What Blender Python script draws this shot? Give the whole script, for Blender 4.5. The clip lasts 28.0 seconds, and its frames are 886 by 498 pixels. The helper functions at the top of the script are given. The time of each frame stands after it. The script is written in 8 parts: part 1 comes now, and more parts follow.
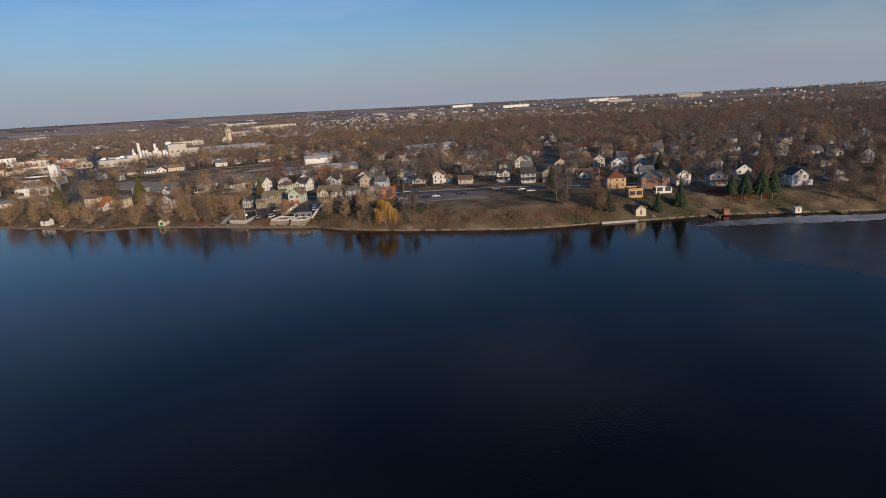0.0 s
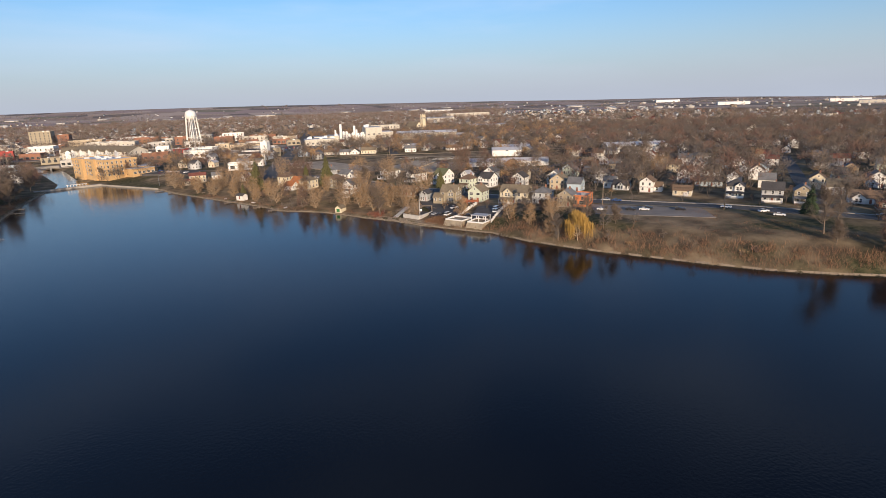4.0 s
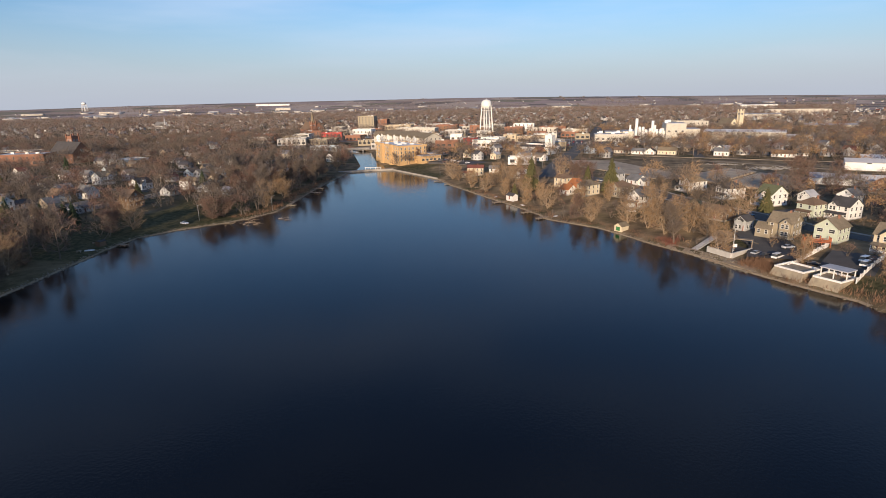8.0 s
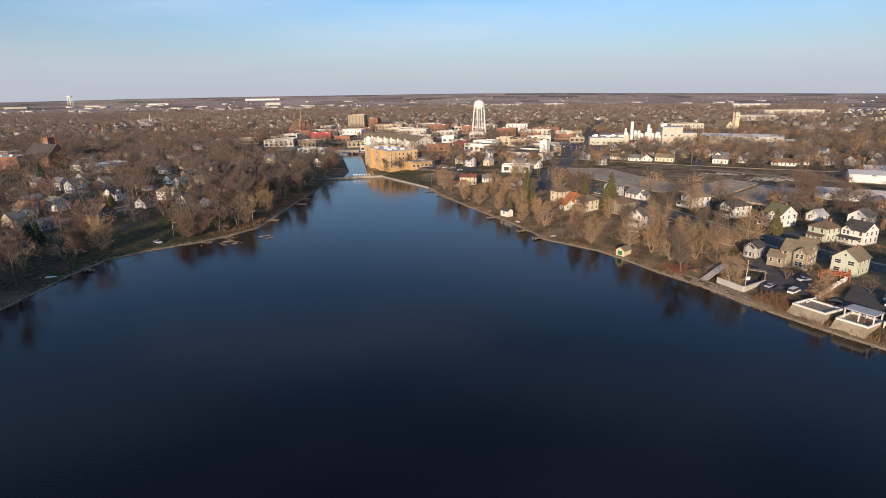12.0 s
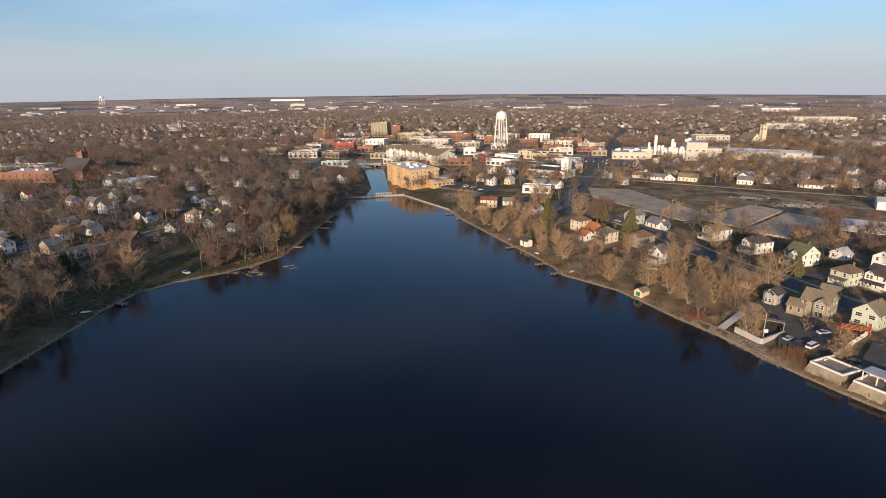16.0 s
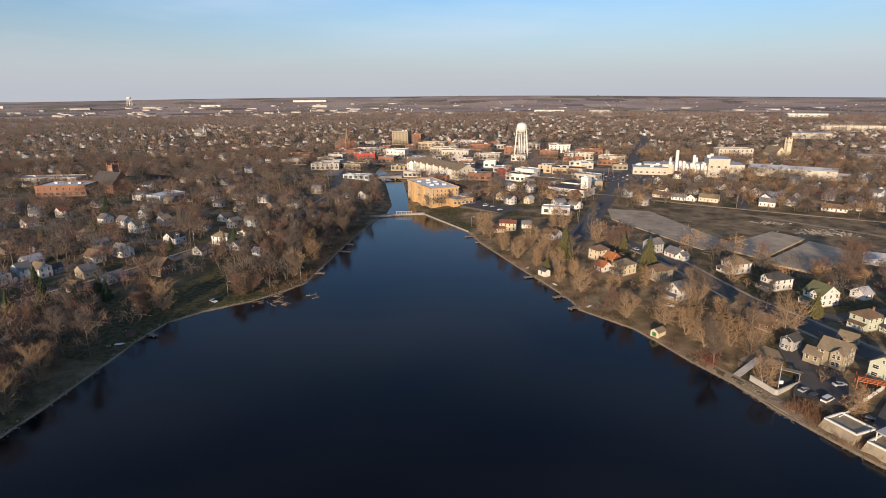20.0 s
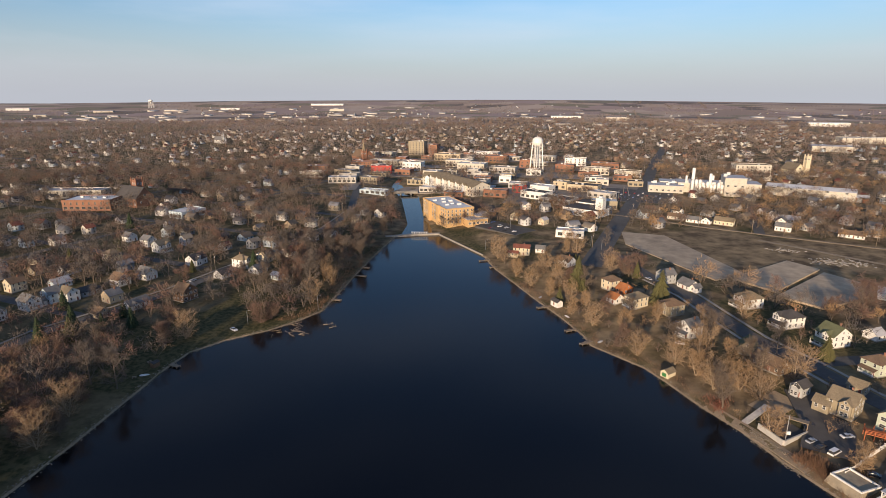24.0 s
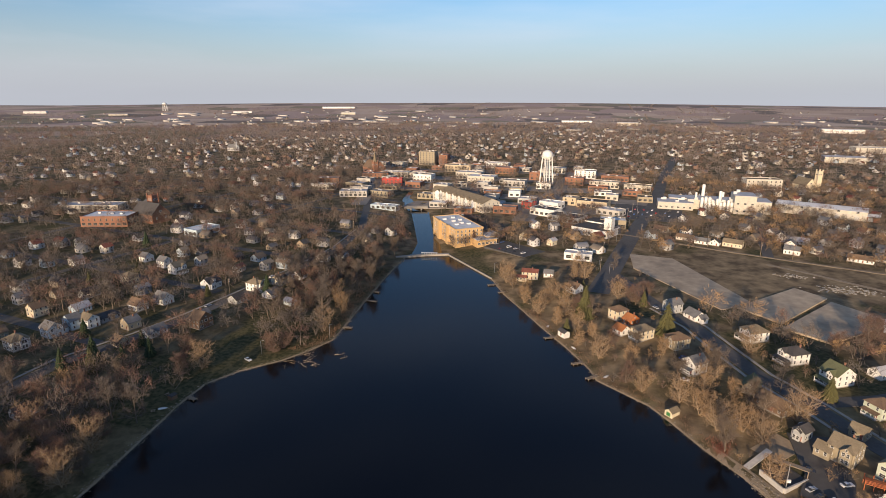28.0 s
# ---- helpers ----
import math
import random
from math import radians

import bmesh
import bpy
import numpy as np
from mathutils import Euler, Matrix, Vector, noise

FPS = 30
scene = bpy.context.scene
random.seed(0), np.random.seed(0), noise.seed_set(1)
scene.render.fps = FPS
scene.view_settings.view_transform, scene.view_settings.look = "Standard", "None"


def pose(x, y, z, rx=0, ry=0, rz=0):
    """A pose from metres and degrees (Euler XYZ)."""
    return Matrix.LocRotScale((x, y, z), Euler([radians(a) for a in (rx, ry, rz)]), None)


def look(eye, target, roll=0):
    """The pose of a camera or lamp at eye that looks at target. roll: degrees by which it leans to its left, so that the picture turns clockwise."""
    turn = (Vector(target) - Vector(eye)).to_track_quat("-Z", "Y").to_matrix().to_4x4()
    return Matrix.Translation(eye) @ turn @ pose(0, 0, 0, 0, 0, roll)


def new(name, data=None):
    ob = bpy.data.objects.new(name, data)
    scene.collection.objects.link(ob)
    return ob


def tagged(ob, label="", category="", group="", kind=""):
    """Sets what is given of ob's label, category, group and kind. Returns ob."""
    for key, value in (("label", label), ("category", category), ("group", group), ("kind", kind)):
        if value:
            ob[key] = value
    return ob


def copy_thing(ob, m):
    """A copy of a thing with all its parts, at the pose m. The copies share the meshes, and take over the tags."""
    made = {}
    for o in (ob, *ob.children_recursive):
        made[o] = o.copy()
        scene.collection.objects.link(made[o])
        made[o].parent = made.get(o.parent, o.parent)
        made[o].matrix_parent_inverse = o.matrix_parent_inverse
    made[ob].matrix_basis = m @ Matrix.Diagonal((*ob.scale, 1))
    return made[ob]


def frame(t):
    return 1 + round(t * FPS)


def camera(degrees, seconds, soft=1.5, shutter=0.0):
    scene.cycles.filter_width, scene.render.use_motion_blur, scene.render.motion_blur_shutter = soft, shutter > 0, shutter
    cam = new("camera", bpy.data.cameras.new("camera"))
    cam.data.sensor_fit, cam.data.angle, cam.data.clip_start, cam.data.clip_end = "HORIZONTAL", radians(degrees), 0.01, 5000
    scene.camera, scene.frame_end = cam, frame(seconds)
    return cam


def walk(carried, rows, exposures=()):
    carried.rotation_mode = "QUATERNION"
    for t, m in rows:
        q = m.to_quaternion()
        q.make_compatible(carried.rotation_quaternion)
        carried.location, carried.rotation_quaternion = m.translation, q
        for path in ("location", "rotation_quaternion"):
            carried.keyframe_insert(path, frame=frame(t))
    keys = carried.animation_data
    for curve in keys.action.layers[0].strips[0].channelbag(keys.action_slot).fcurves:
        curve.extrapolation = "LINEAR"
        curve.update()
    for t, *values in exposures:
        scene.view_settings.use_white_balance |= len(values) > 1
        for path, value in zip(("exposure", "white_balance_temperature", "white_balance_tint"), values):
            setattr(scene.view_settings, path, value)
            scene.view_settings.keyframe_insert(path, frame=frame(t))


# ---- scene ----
cam = camera(77.0, 28.0, soft=0.8)
PATH = [
    (0, (-52.44, -110.44, 61.01), (20.87, -47.55, 35.10), -3.88),
    (0.5, (-48.61, -107.12, 61.05), (23.25, -42.65, 34.96), -3.70),
    (1, (-44.83, -103.71, 61.02), (25.33, -37.43, 34.84), -3.51),
    (1.5, (-41.08, -99.95, 60.88), (28.58, -33.19, 34.59), -3.45),
    (2, (-37.22, -95.56, 60.60), (31.52, -27.85, 34.31), -3.04),
    (2.5, (-33.30, -90.44, 60.15), (34.83, -22.10, 33.91), -2.82),
    (3, (-29.42, -84.66, 59.67), (37.20, -14.83, 33.50), -2.45),
    (3.5, (-25.73, -78.53, 59.43), (34.82, -3.34, 33.35), -2.09),
    (4, (-22.08, -72.13, 59.39), (27.18, 10.98, 33.57), -1.93),
    (4.5, (-18.52, -65.47, 59.33), (18.12, 23.66, 32.64), -0.62),
    (6.5, (-5.01, -35.44, 59.43), (1.96, 60.90, 33.55), -1.67),
    (7, (-3.72, -29.73, 59.35), (0.80, 66.71, 33.29), -1.30),
    (7.5, (-2.75, -24.29, 59.22), (0.53, 72.22, 33.24), -1.27),
    (8, (-1.85, -19.00, 59.20), (1.30, 77.51, 33.20), -1.05),
    (8.5, (-1.04, -14.21, 59.78), (2.45, 82.22, 33.52), -0.91),
    (9, (-0.62, -9.69, 60.35), (3.89, 86.66, 33.97), -0.82),
    (9.5, (-0.40, -6.05, 60.95), (5.44, 90.24, 34.60), -0.67),
    (10, (-0.19, -3.22, 61.65), (6.51, 92.99, 35.24), -0.52),
    (10.5, (-0.24, -1.61, 62.30), (7.01, 94.55, 35.80), -0.51),
    (11, (-0.70, -0.96, 63.23), (6.15, 95.22, 36.72), -0.51),
    (11.5, (-0.98, -0.53, 65.00), (4.61, 95.67, 38.28), -0.59),
    (12, (-0.91, -0.34, 67.19), (3.77, 95.87, 40.29), -0.62),
    (12.5, (-0.76, -0.33, 69.27), (3.27, 95.89, 42.33), -0.72),
    (14.5, (-0.56, 0.24, 77.88), (1.78, 96.48, 50.79), -0.55),
    (15, (-0.34, 0.29, 80.25), (1.51, 96.53, 53.14), -0.56),
    (16, (0.11, 0.26, 84.59), (0.98, 96.52, 57.48), -0.49),
    (17, (0.00, 0.00, 88.99), (0.00, 96.26, 61.89), -0.42),
    (18, (0.01, 0.10, 93.41), (-0.93, 96.32, 66.19), -0.37),
    (19, (-0.28, -0.20, 97.83), (-2.00, 96.01, 70.60), -0.28),
    (20, (-0.05, -0.45, 102.20), (-2.54, 95.73, 74.95), -0.30),
    (21, (-0.17, -0.93, 106.48), (-3.32, 95.26, 79.33), -0.20),
    (22, (-0.06, -1.14, 110.72), (-3.96, 95.06, 83.67), -0.14),
    (22.5, (-0.09, -1.21, 112.93), (-4.26, 94.97, 85.86), -0.08),
    (24.5, (0.28, -1.97, 121.70), (-5.14, 94.18, 94.75), 0.05),
    (25, (0.29, -2.18, 124.11), (-5.37, 93.96, 97.16), 0.07),
    (26, (0.31, -2.50, 128.78), (-5.85, 93.59, 101.81), 0.12),
    (27, (0.24, -2.98, 133.35), (-6.34, 93.11, 106.47), 0.13),
    (28, (0.60, -3.04, 138.05), (-6.31, 93.03, 111.15), 0.11),
]
EXPOSURES = [(0.0, -0.42, 6000, 14), (1.0, 0.05, 6050, 14), (3.0, 0.22, 6100, 14), (9.0, 0.24, 6250, 14), (17.0, 0.25, 6450, 14), (22.0, 0.25, 6600, 14), (28.0, 0.25, 6600, 14)]
walk(cam, [(t, look(eye, target, roll)) for t, eye, target, roll in PATH], EXPOSURES)

# ---- light ----
SUN_AZ = radians(199)      # clockwise from +y, where the sun stands
SUN_EL = radians(11)
HAZE = (3.2, 3.45, 3.85)
world = bpy.data.worlds.new("sky")
scene.world = world
world.use_nodes = True
wn, wl = world.node_tree.nodes, world.node_tree.links
wn.clear()
w_out = wn.new("ShaderNodeOutputWorld")
w_bg = wn.new("ShaderNodeBackground")
w_sky = wn.new("ShaderNodeTexSky")
w_sky.sky_type, w_sky.sun_disc = "NISHITA", False
w_sky.sun_elevation, w_sky.sun_rotation = SUN_EL, SUN_AZ
w_sky.altitude, w_sky.air_density, w_sky.dust_density, w_sky.ozone_density = 250, 1.0, 0.8, 3.8
w_bg.inputs["Strength"].default_value = 0.135
# thin streaks of high cloud
w_co = wn.new("ShaderNodeTexCoord")
w_map = wn.new("ShaderNodeMapping")
w_map.inputs["Scale"].default_value = (1.2, 2.2, 9.0)
w_noise = wn.new("ShaderNodeTexNoise")
w_noise.inputs["Scale"].default_value, w_noise.inputs["Detail"].default_value = 1.6, 7.0
w_ramp = wn.new("ShaderNodeValToRGB")
w_ramp.color_ramp.elements[0].position, w_ramp.color_ramp.elements[1].position = 0.45, 0.70
w_ramp.color_ramp.elements[1].color = (0.28, 0.29, 0.30, 1)
w_mix = wn.new("ShaderNodeMixRGB")
w_mix.inputs["Color2"].default_value = (5.2, 5.6, 6.2, 1)
wl.new(w_co.outputs["Generated"], w_map.inputs["Vector"])
wl.new(w_map.outputs["Vector"], w_noise.inputs["Vector"])
wl.new(w_noise.outputs["Fac"], w_ramp.inputs["Fac"])
wl.new(w_ramp.outputs["Color"], w_mix.inputs["Fac"])
wl.new(w_sky.outputs["Color"], w_mix.inputs["Color1"])
# haze that thickens towards the horizon
w_sep = wn.new("ShaderNodeSeparateXYZ")
wl.new(w_co.outputs["Generated"], w_sep.inputs["Vector"])
w_hz = wn.new("ShaderNodeMapRange")
w_hz.interpolation_type = "SMOOTHSTEP"
w_hz.inputs["From Min"].default_value, w_hz.inputs["From Max"].default_value = -0.02, 0.17
w_hz.inputs["To Min"].default_value, w_hz.inputs["To Max"].default_value = 0.92, 0.0
wl.new(w_sep.outputs["Z"], w_hz.inputs["Value"])
w_haze = wn.new("ShaderNodeMixRGB")
w_haze.inputs["Color2"].default_value = (*HAZE, 1)
wl.new(w_hz.outputs["Result"], w_haze.inputs["Fac"])
wl.new(w_mix.outputs["Color"], w_haze.inputs["Color1"])
wl.new(w_haze.outputs["Color"], w_bg.inputs["Color"])
wl.new(w_bg.outputs["Background"], w_out.inputs["Surface"])
sun_data = bpy.data.lights.new("sun", "SUN")
sun_data.energy, sun_data.angle, sun_data.color = 5.0, radians(0.6), (1.0, 0.76, 0.50)
sun = new("sun", sun_data)
toward = Vector((math.sin(SUN_AZ) * math.cos(SUN_EL), math.cos(SUN_AZ) * math.cos(SUN_EL), math.sin(SUN_EL)))
sun.matrix_world = look(toward * 400, (0, 0, 0))


# ---- materials ----
def mat(name, base, base2=None, rough=0.8, scale=1.0, metal=0.0, bump=0.0, bump_scale=None, spec=0.3, stains=0.0, waves=None, per=None):
    """A two-scale procedural surface. waves: (direction, repeats a metre, depth); per: list of colours picked by piece."""
    m = bpy.data.materials.new(name)
    m.use_nodes = True
    n, l = m.node_tree.nodes, m.node_tree.links
    b = n["Principled BSDF"]
    b.inputs["Roughness"].default_value, b.inputs["Metallic"].default_value = rough, metal
    b.inputs["Specular IOR Level"].default_value = spec
    co = n.new("ShaderNodeNewGeometry")
    fine = n.new("ShaderNodeTexNoise")
    fine.inputs["Scale"].default_value, fine.inputs["Detail"].default_value = scale, 5.0
    l.new(co.outputs["Position"], fine.inputs["Vector"])
    broad = n.new("ShaderNodeTexNoise")
    broad.inputs["Scale"].default_value, broad.inputs["Detail"].default_value = scale * 0.11, 3.0
    l.new(co.outputs["Position"], broad.inputs["Vector"])
    base2 = base2 or tuple(c * 0.8 for c in base)
    mix = n.new("ShaderNodeMixRGB")
    mix.inputs["Color1"].default_value, mix.inputs["Color2"].default_value = (*base, 1), (*base2, 1)
    if per:
        ramp = n.new("ShaderNodeValToRGB")
        ramp.color_ramp.interpolation = "CONSTANT"
        while len(ramp.color_ramp.elements) < len(per):
            ramp.color_ramp.elements.new(0.5)
        for k, c in enumerate(per):
            ramp.color_ramp.elements[k].position, ramp.color_ramp.elements[k].color = k / len(per), (*c, 1)
        l.new(co.outputs["Random Per Island"], ramp.inputs["Fac"])
        l.new(ramp.outputs["Color"], mix.inputs["Color1"])
        dark = n.new("ShaderNodeMixRGB")
        dark.blend_type, dark.inputs["Fac"].default_value = "MULTIPLY", 1.0
        dark.inputs["Color2"].default_value = (0.75, 0.74, 0.73, 1)
        l.new(ramp.outputs["Color"], dark.inputs["Color1"])
        l.new(dark.outputs["Color"], mix.inputs["Color2"])
    add = n.new("ShaderNodeMath")
    add.operation = "ADD"
    l.new(fine.outputs["Fac"], add.inputs[0])
    l.new(broad.outputs["Fac"], add.inputs[1])
    sub = n.new("ShaderNodeMapRange")
    sub.inputs["From Min"].default_value, sub.inputs["From Max"].default_value = 0.7, 1.3
    l.new(add.outputs[0], sub.inputs["Value"])
    l.new(sub.outputs["Result"], mix.inputs["Fac"])
    out = mix.outputs["Color"]
    if stains:
        st = n.new("ShaderNodeTexNoise")
        st.inputs["Scale"].default_value, st.inputs["Detail"].default_value = scale * 0.35, 6.0
        l.new(co.outputs["Position"], st.inputs["Vector"])
        sr = n.new("ShaderNodeMapRange")
        sr.inputs["From Min"].default_value, sr.inputs["From Max"].default_value = 0.5, 0.75
        sr.inputs["To Max"].default_value = stains
        l.new(st.outputs["Fac"], sr.inputs["Value"])
        sm = n.new("ShaderNodeMixRGB")
        sm.inputs["Color2"].default_value = (0.09, 0.075, 0.06, 1)
        l.new(sr.outputs["Result"], sm.inputs["Fac"])
        l.new(out, sm.inputs["Color1"])
        out = sm.outputs["Color"]
    l.new(out, b.inputs["Base Color"])
    if bump or waves:
        bp = n.new("ShaderNodeBump")
        bp.inputs["Strength"].default_value, bp.inputs["Distance"].default_value = max(bump, 0.3), 0.05
        if waves:
            wv = n.new("ShaderNodeTexWave")
            wv.bands_direction = waves[0]
            wv.wave_profile = "SAW"
            wv.inputs["Scale"].default_value = waves[1] * 0.314
            wv.inputs["Distortion"].default_value = 0.0
            oc = n.new("ShaderNodeTexCoord")
            l.new(oc.outputs["Object"], wv.inputs["Vector"])
            l.new(wv.outputs["Fac"], bp.inputs["Height"])
        else:
            bn = n.new("ShaderNodeTexNoise")
            bn.inputs["Scale"].default_value, bn.inputs["Detail"].default_value = bump_scale or scale * 3, 4.0
            l.new(co.outputs["Position"], bn.inputs["Vector"])
            l.new(bn.outputs["Fac"], bp.inputs["Height"])
        l.new(bp.outputs["Normal"], b.inputs["Normal"])
    return m


def siding(name, c):
    return mat(name, c, tuple(v * 0.88 for v in c), rough=0.6, scale=0.8, stains=0.12, waves=("Z", 7.0, 0.02))


def shingle(name, c):
    return mat(name, c, tuple(v * 0.62 for v in c), rough=0.9, scale=2.2, stains=0.25, bump=0.5, bump_scale=9)


WALL = {
    "white": siding("white_siding", (0.78, 0.77, 0.73)),
    "cream": siding("cream_siding", (0.66, 0.58, 0.42)),
    "tan": siding("tan_siding", (0.34, 0.29, 0.205)),
    "grey": siding("grey_siding", (0.42, 0.43, 0.43)),
    "pale green": siding("pale_green_siding", (0.55, 0.60, 0.48)),
    "pale blue": siding("pale_blue_siding", (0.50, 0.60, 0.66)),
    "blue": siding("blue_siding", (0.20, 0.33, 0.50)),
    "brown": siding("brown_siding", (0.20, 0.12, 0.075)),
    "yellow": siding("yellow_siding", (0.52, 0.43, 0.30)),
    "orange": siding("orange_siding", (0.55, 0.19, 0.07)),
    "rust": siding("rust_siding", (0.34, 0.14, 0.07)),
    "brick": mat("red_brick", (0.31, 0.155, 0.10), (0.22, 0.11, 0.075), rough=0.9, scale=1.5, stains=0.2, waves=("Z", 13.0, 0.01)),
    "orange brick": mat("orange_brick", (0.60, 0.41, 0.21), (0.50, 0.33, 0.16), rough=0.9, scale=1.2, stains=0.12, waves=("Z", 13.0, 0.01)),
    "stucco": mat("pale_stucco", (0.58, 0.54, 0.46), (0.47, 0.44, 0.38), rough=0.9, scale=0.9, stains=0.2, bump=0.2),
    "concrete": mat("pale_concrete", (0.52, 0.50, 0.46), (0.42, 0.40, 0.37), rough=0.9, scale=0.7, stains=0.25, bump=0.3),
    "red": siding("red_siding", (0.42, 0.06, 0.05)),
}
ROOF = {
    "grey": shingle("grey_shingles", (0.21, 0.21, 0.21)),
    "dark": shingle("dark_shingles", (0.09, 0.085, 0.085)),
    "brown": shingle("brown_shingles", (0.22, 0.15, 0.10)),
    "tan": shingle("tan_shingles", (0.27, 0.22, 0.15)),
    "green": shingle("green_shingles", (0.165, 0.175, 0.095)),
    "red": shingle("red_shingles", (0.25, 0.095, 0.07)),
    "orange": shingle("orange_shingles", (0.46, 0.18, 0.07)),
    "pale": mat("pale_membrane_roof", (0.50, 0.50, 0.52), (0.40, 0.41, 0.43), rough=0.7, scale=0.4, stains=0.3),
    "white": mat("white_membrane_roof", (0.72, 0.72, 0.72), (0.58, 0.59, 0.60), rough=0.7, scale=0.4, stains=0.2),
    "gravel": mat("gravel_roof", (0.30, 0.28, 0.26), (0.20, 0.19, 0.18), rough=0.95, scale=0.8, stains=0.4, bump=0.4),
}
M_TRIM = mat("white_trim_paint", (0.80, 0.79, 0.76), rough=0.5, scale=2)
M_GLASS = mat("window_glass", (0.03, 0.035, 0.04), (0.06, 0.06, 0.06), rough=0.08, scale=0.6, spec=0.6)
M_DOOR = mat("painted_door", (0.25, 0.10, 0.07), rough=0.5, scale=3)
M_FOUND = mat("foundation_block", (0.33, 0.31, 0.28), rough=0.9, scale=2, stains=0.3)
M_CHIM = mat("chimney_brick", (0.34, 0.17, 0.11), (0.24, 0.13, 0.09), rough=0.9, scale=5, stains=0.3)
M_BARK = mat("grey_brown_bark", (0.20, 0.16, 0.125), (0.13, 0.105, 0.083), rough=0.95, scale=3, bump=0.4)
M_BARKPALE = mat("pale_bark", (0.40, 0.31, 0.215), (0.27, 0.21, 0.15), rough=0.95, scale=3, bump=0.4)
TWIG = {
    "brown": mat("brown_twigs", (0.185, 0.142, 0.108), (0.125, 0.098, 0.078), rough=0.9, scale=0.5),
    "tawny": mat("tawny_twigs", (0.40, 0.255, 0.132), (0.27, 0.175, 0.095), rough=0.9, scale=0.5),
    "russet": mat("russet_twigs", (0.22, 0.132, 0.098), (0.15, 0.094, 0.074), rough=0.9, scale=0.5),
    "grey": mat("grey_brown_twigs", (0.165, 0.138, 0.118), (0.11, 0.094, 0.084), rough=0.9, scale=0.5),
}
# distance haze put into the twig colour of far trees: paler and greyer
TWIG["pale"] = mat("haze_pale_twigs", (0.26, 0.215, 0.19), (0.20, 0.165, 0.145), rough=0.95, scale=0.05)
M_WILLOW = mat("golden_willow_strands", (0.44, 0.28, 0.075), (0.32, 0.20, 0.06), rough=0.9, scale=0.6)
M_NEEDLE = mat("conifer_needles", (0.040, 0.060, 0.028), (0.026, 0.040, 0.020), rough=0.9, scale=1.2)
M_NEEDLE2 = mat("olive_conifer_needles", (0.105, 0.098, 0.038), (0.065, 0.064, 0.028), rough=0.9, scale=1.2)
M_BRUSH = mat("dry_brush", (0.26, 0.15, 0.09), (0.18, 0.105, 0.065), rough=0.95, scale=0.6)
M_ASPH = mat("asphalt", (0.115, 0.112, 0.11), (0.078, 0.076, 0.075), rough=0.9, scale=0.6, stains=0.2, bump=0.2)
M_LOT = mat("worn_parking_asphalt", (0.105, 0.10, 0.095), (0.07, 0.067, 0.066), rough=0.9, scale=0.25, stains=0.3, bump=0.2)
M_WALK = mat("pavement_concrete", (0.40, 0.37, 0.32), (0.31, 0.28, 0.25), rough=0.9, scale=0.8, stains=0.2)
M_SLAB = mat("old_floor_slab", (0.53, 0.425, 0.30), (0.31, 0.25, 0.185), rough=0.95, scale=0.16, stains=0.5, bump=0.3)
M_STONE = mat("riprap_stone", (0.38, 0.33, 0.26), (0.20, 0.18, 0.15), rough=0.95, scale=1.2, bump=0.4, per=[(0.30, 0.255, 0.19), (0.24, 0.21, 0.165), (0.18, 0.16, 0.13), (0.35, 0.30, 0.235)])
M_WOOD = mat("weathered_timber", (0.30, 0.24, 0.17), (0.20, 0.16, 0.12), rough=0.9, scale=2, bump=0.3)
M_REDWOOD = mat("stained_red_timber", (0.42, 0.13, 0.05), (0.30, 0.09, 0.04), rough=0.7, scale=2)
M_STEEL = mat("white_painted_steel", (0.80, 0.79, 0.75), (0.70, 0.68, 0.63), rough=0.45, scale=0.5, stains=0.08)
M_GALV = mat("galvanised_metal", (0.45, 0.46, 0.47), (0.36, 0.37, 0.38), rough=0.45, scale=1.5, metal=0.6)
M_ICE = mat("thin_grey_ice", (0.055, 0.052, 0.05), (0.025, 0.025, 0.025), rough=0.3, scale=0.10, spec=0.14)
M_ICEW = mat("white_rim_ice", (0.50, 0.50, 0.50), (0.12, 0.12, 0.12), rough=0.6, scale=0.12)
M_SAND = mat("tan_shingle", (0.36, 0.28, 0.19), (0.25, 0.195, 0.135), rough=0.95, scale=0.8, stains=0.2, bump=0.4)
M_REDBRUSH = mat("red_dogwood_stems", (0.30, 0.11, 0.07), (0.20, 0.085, 0.06), rough=0.9, scale=0.6)
M_RUBBER = mat("tyre_rubber", (0.02, 0.02, 0.02), rough=0.9, scale=4)


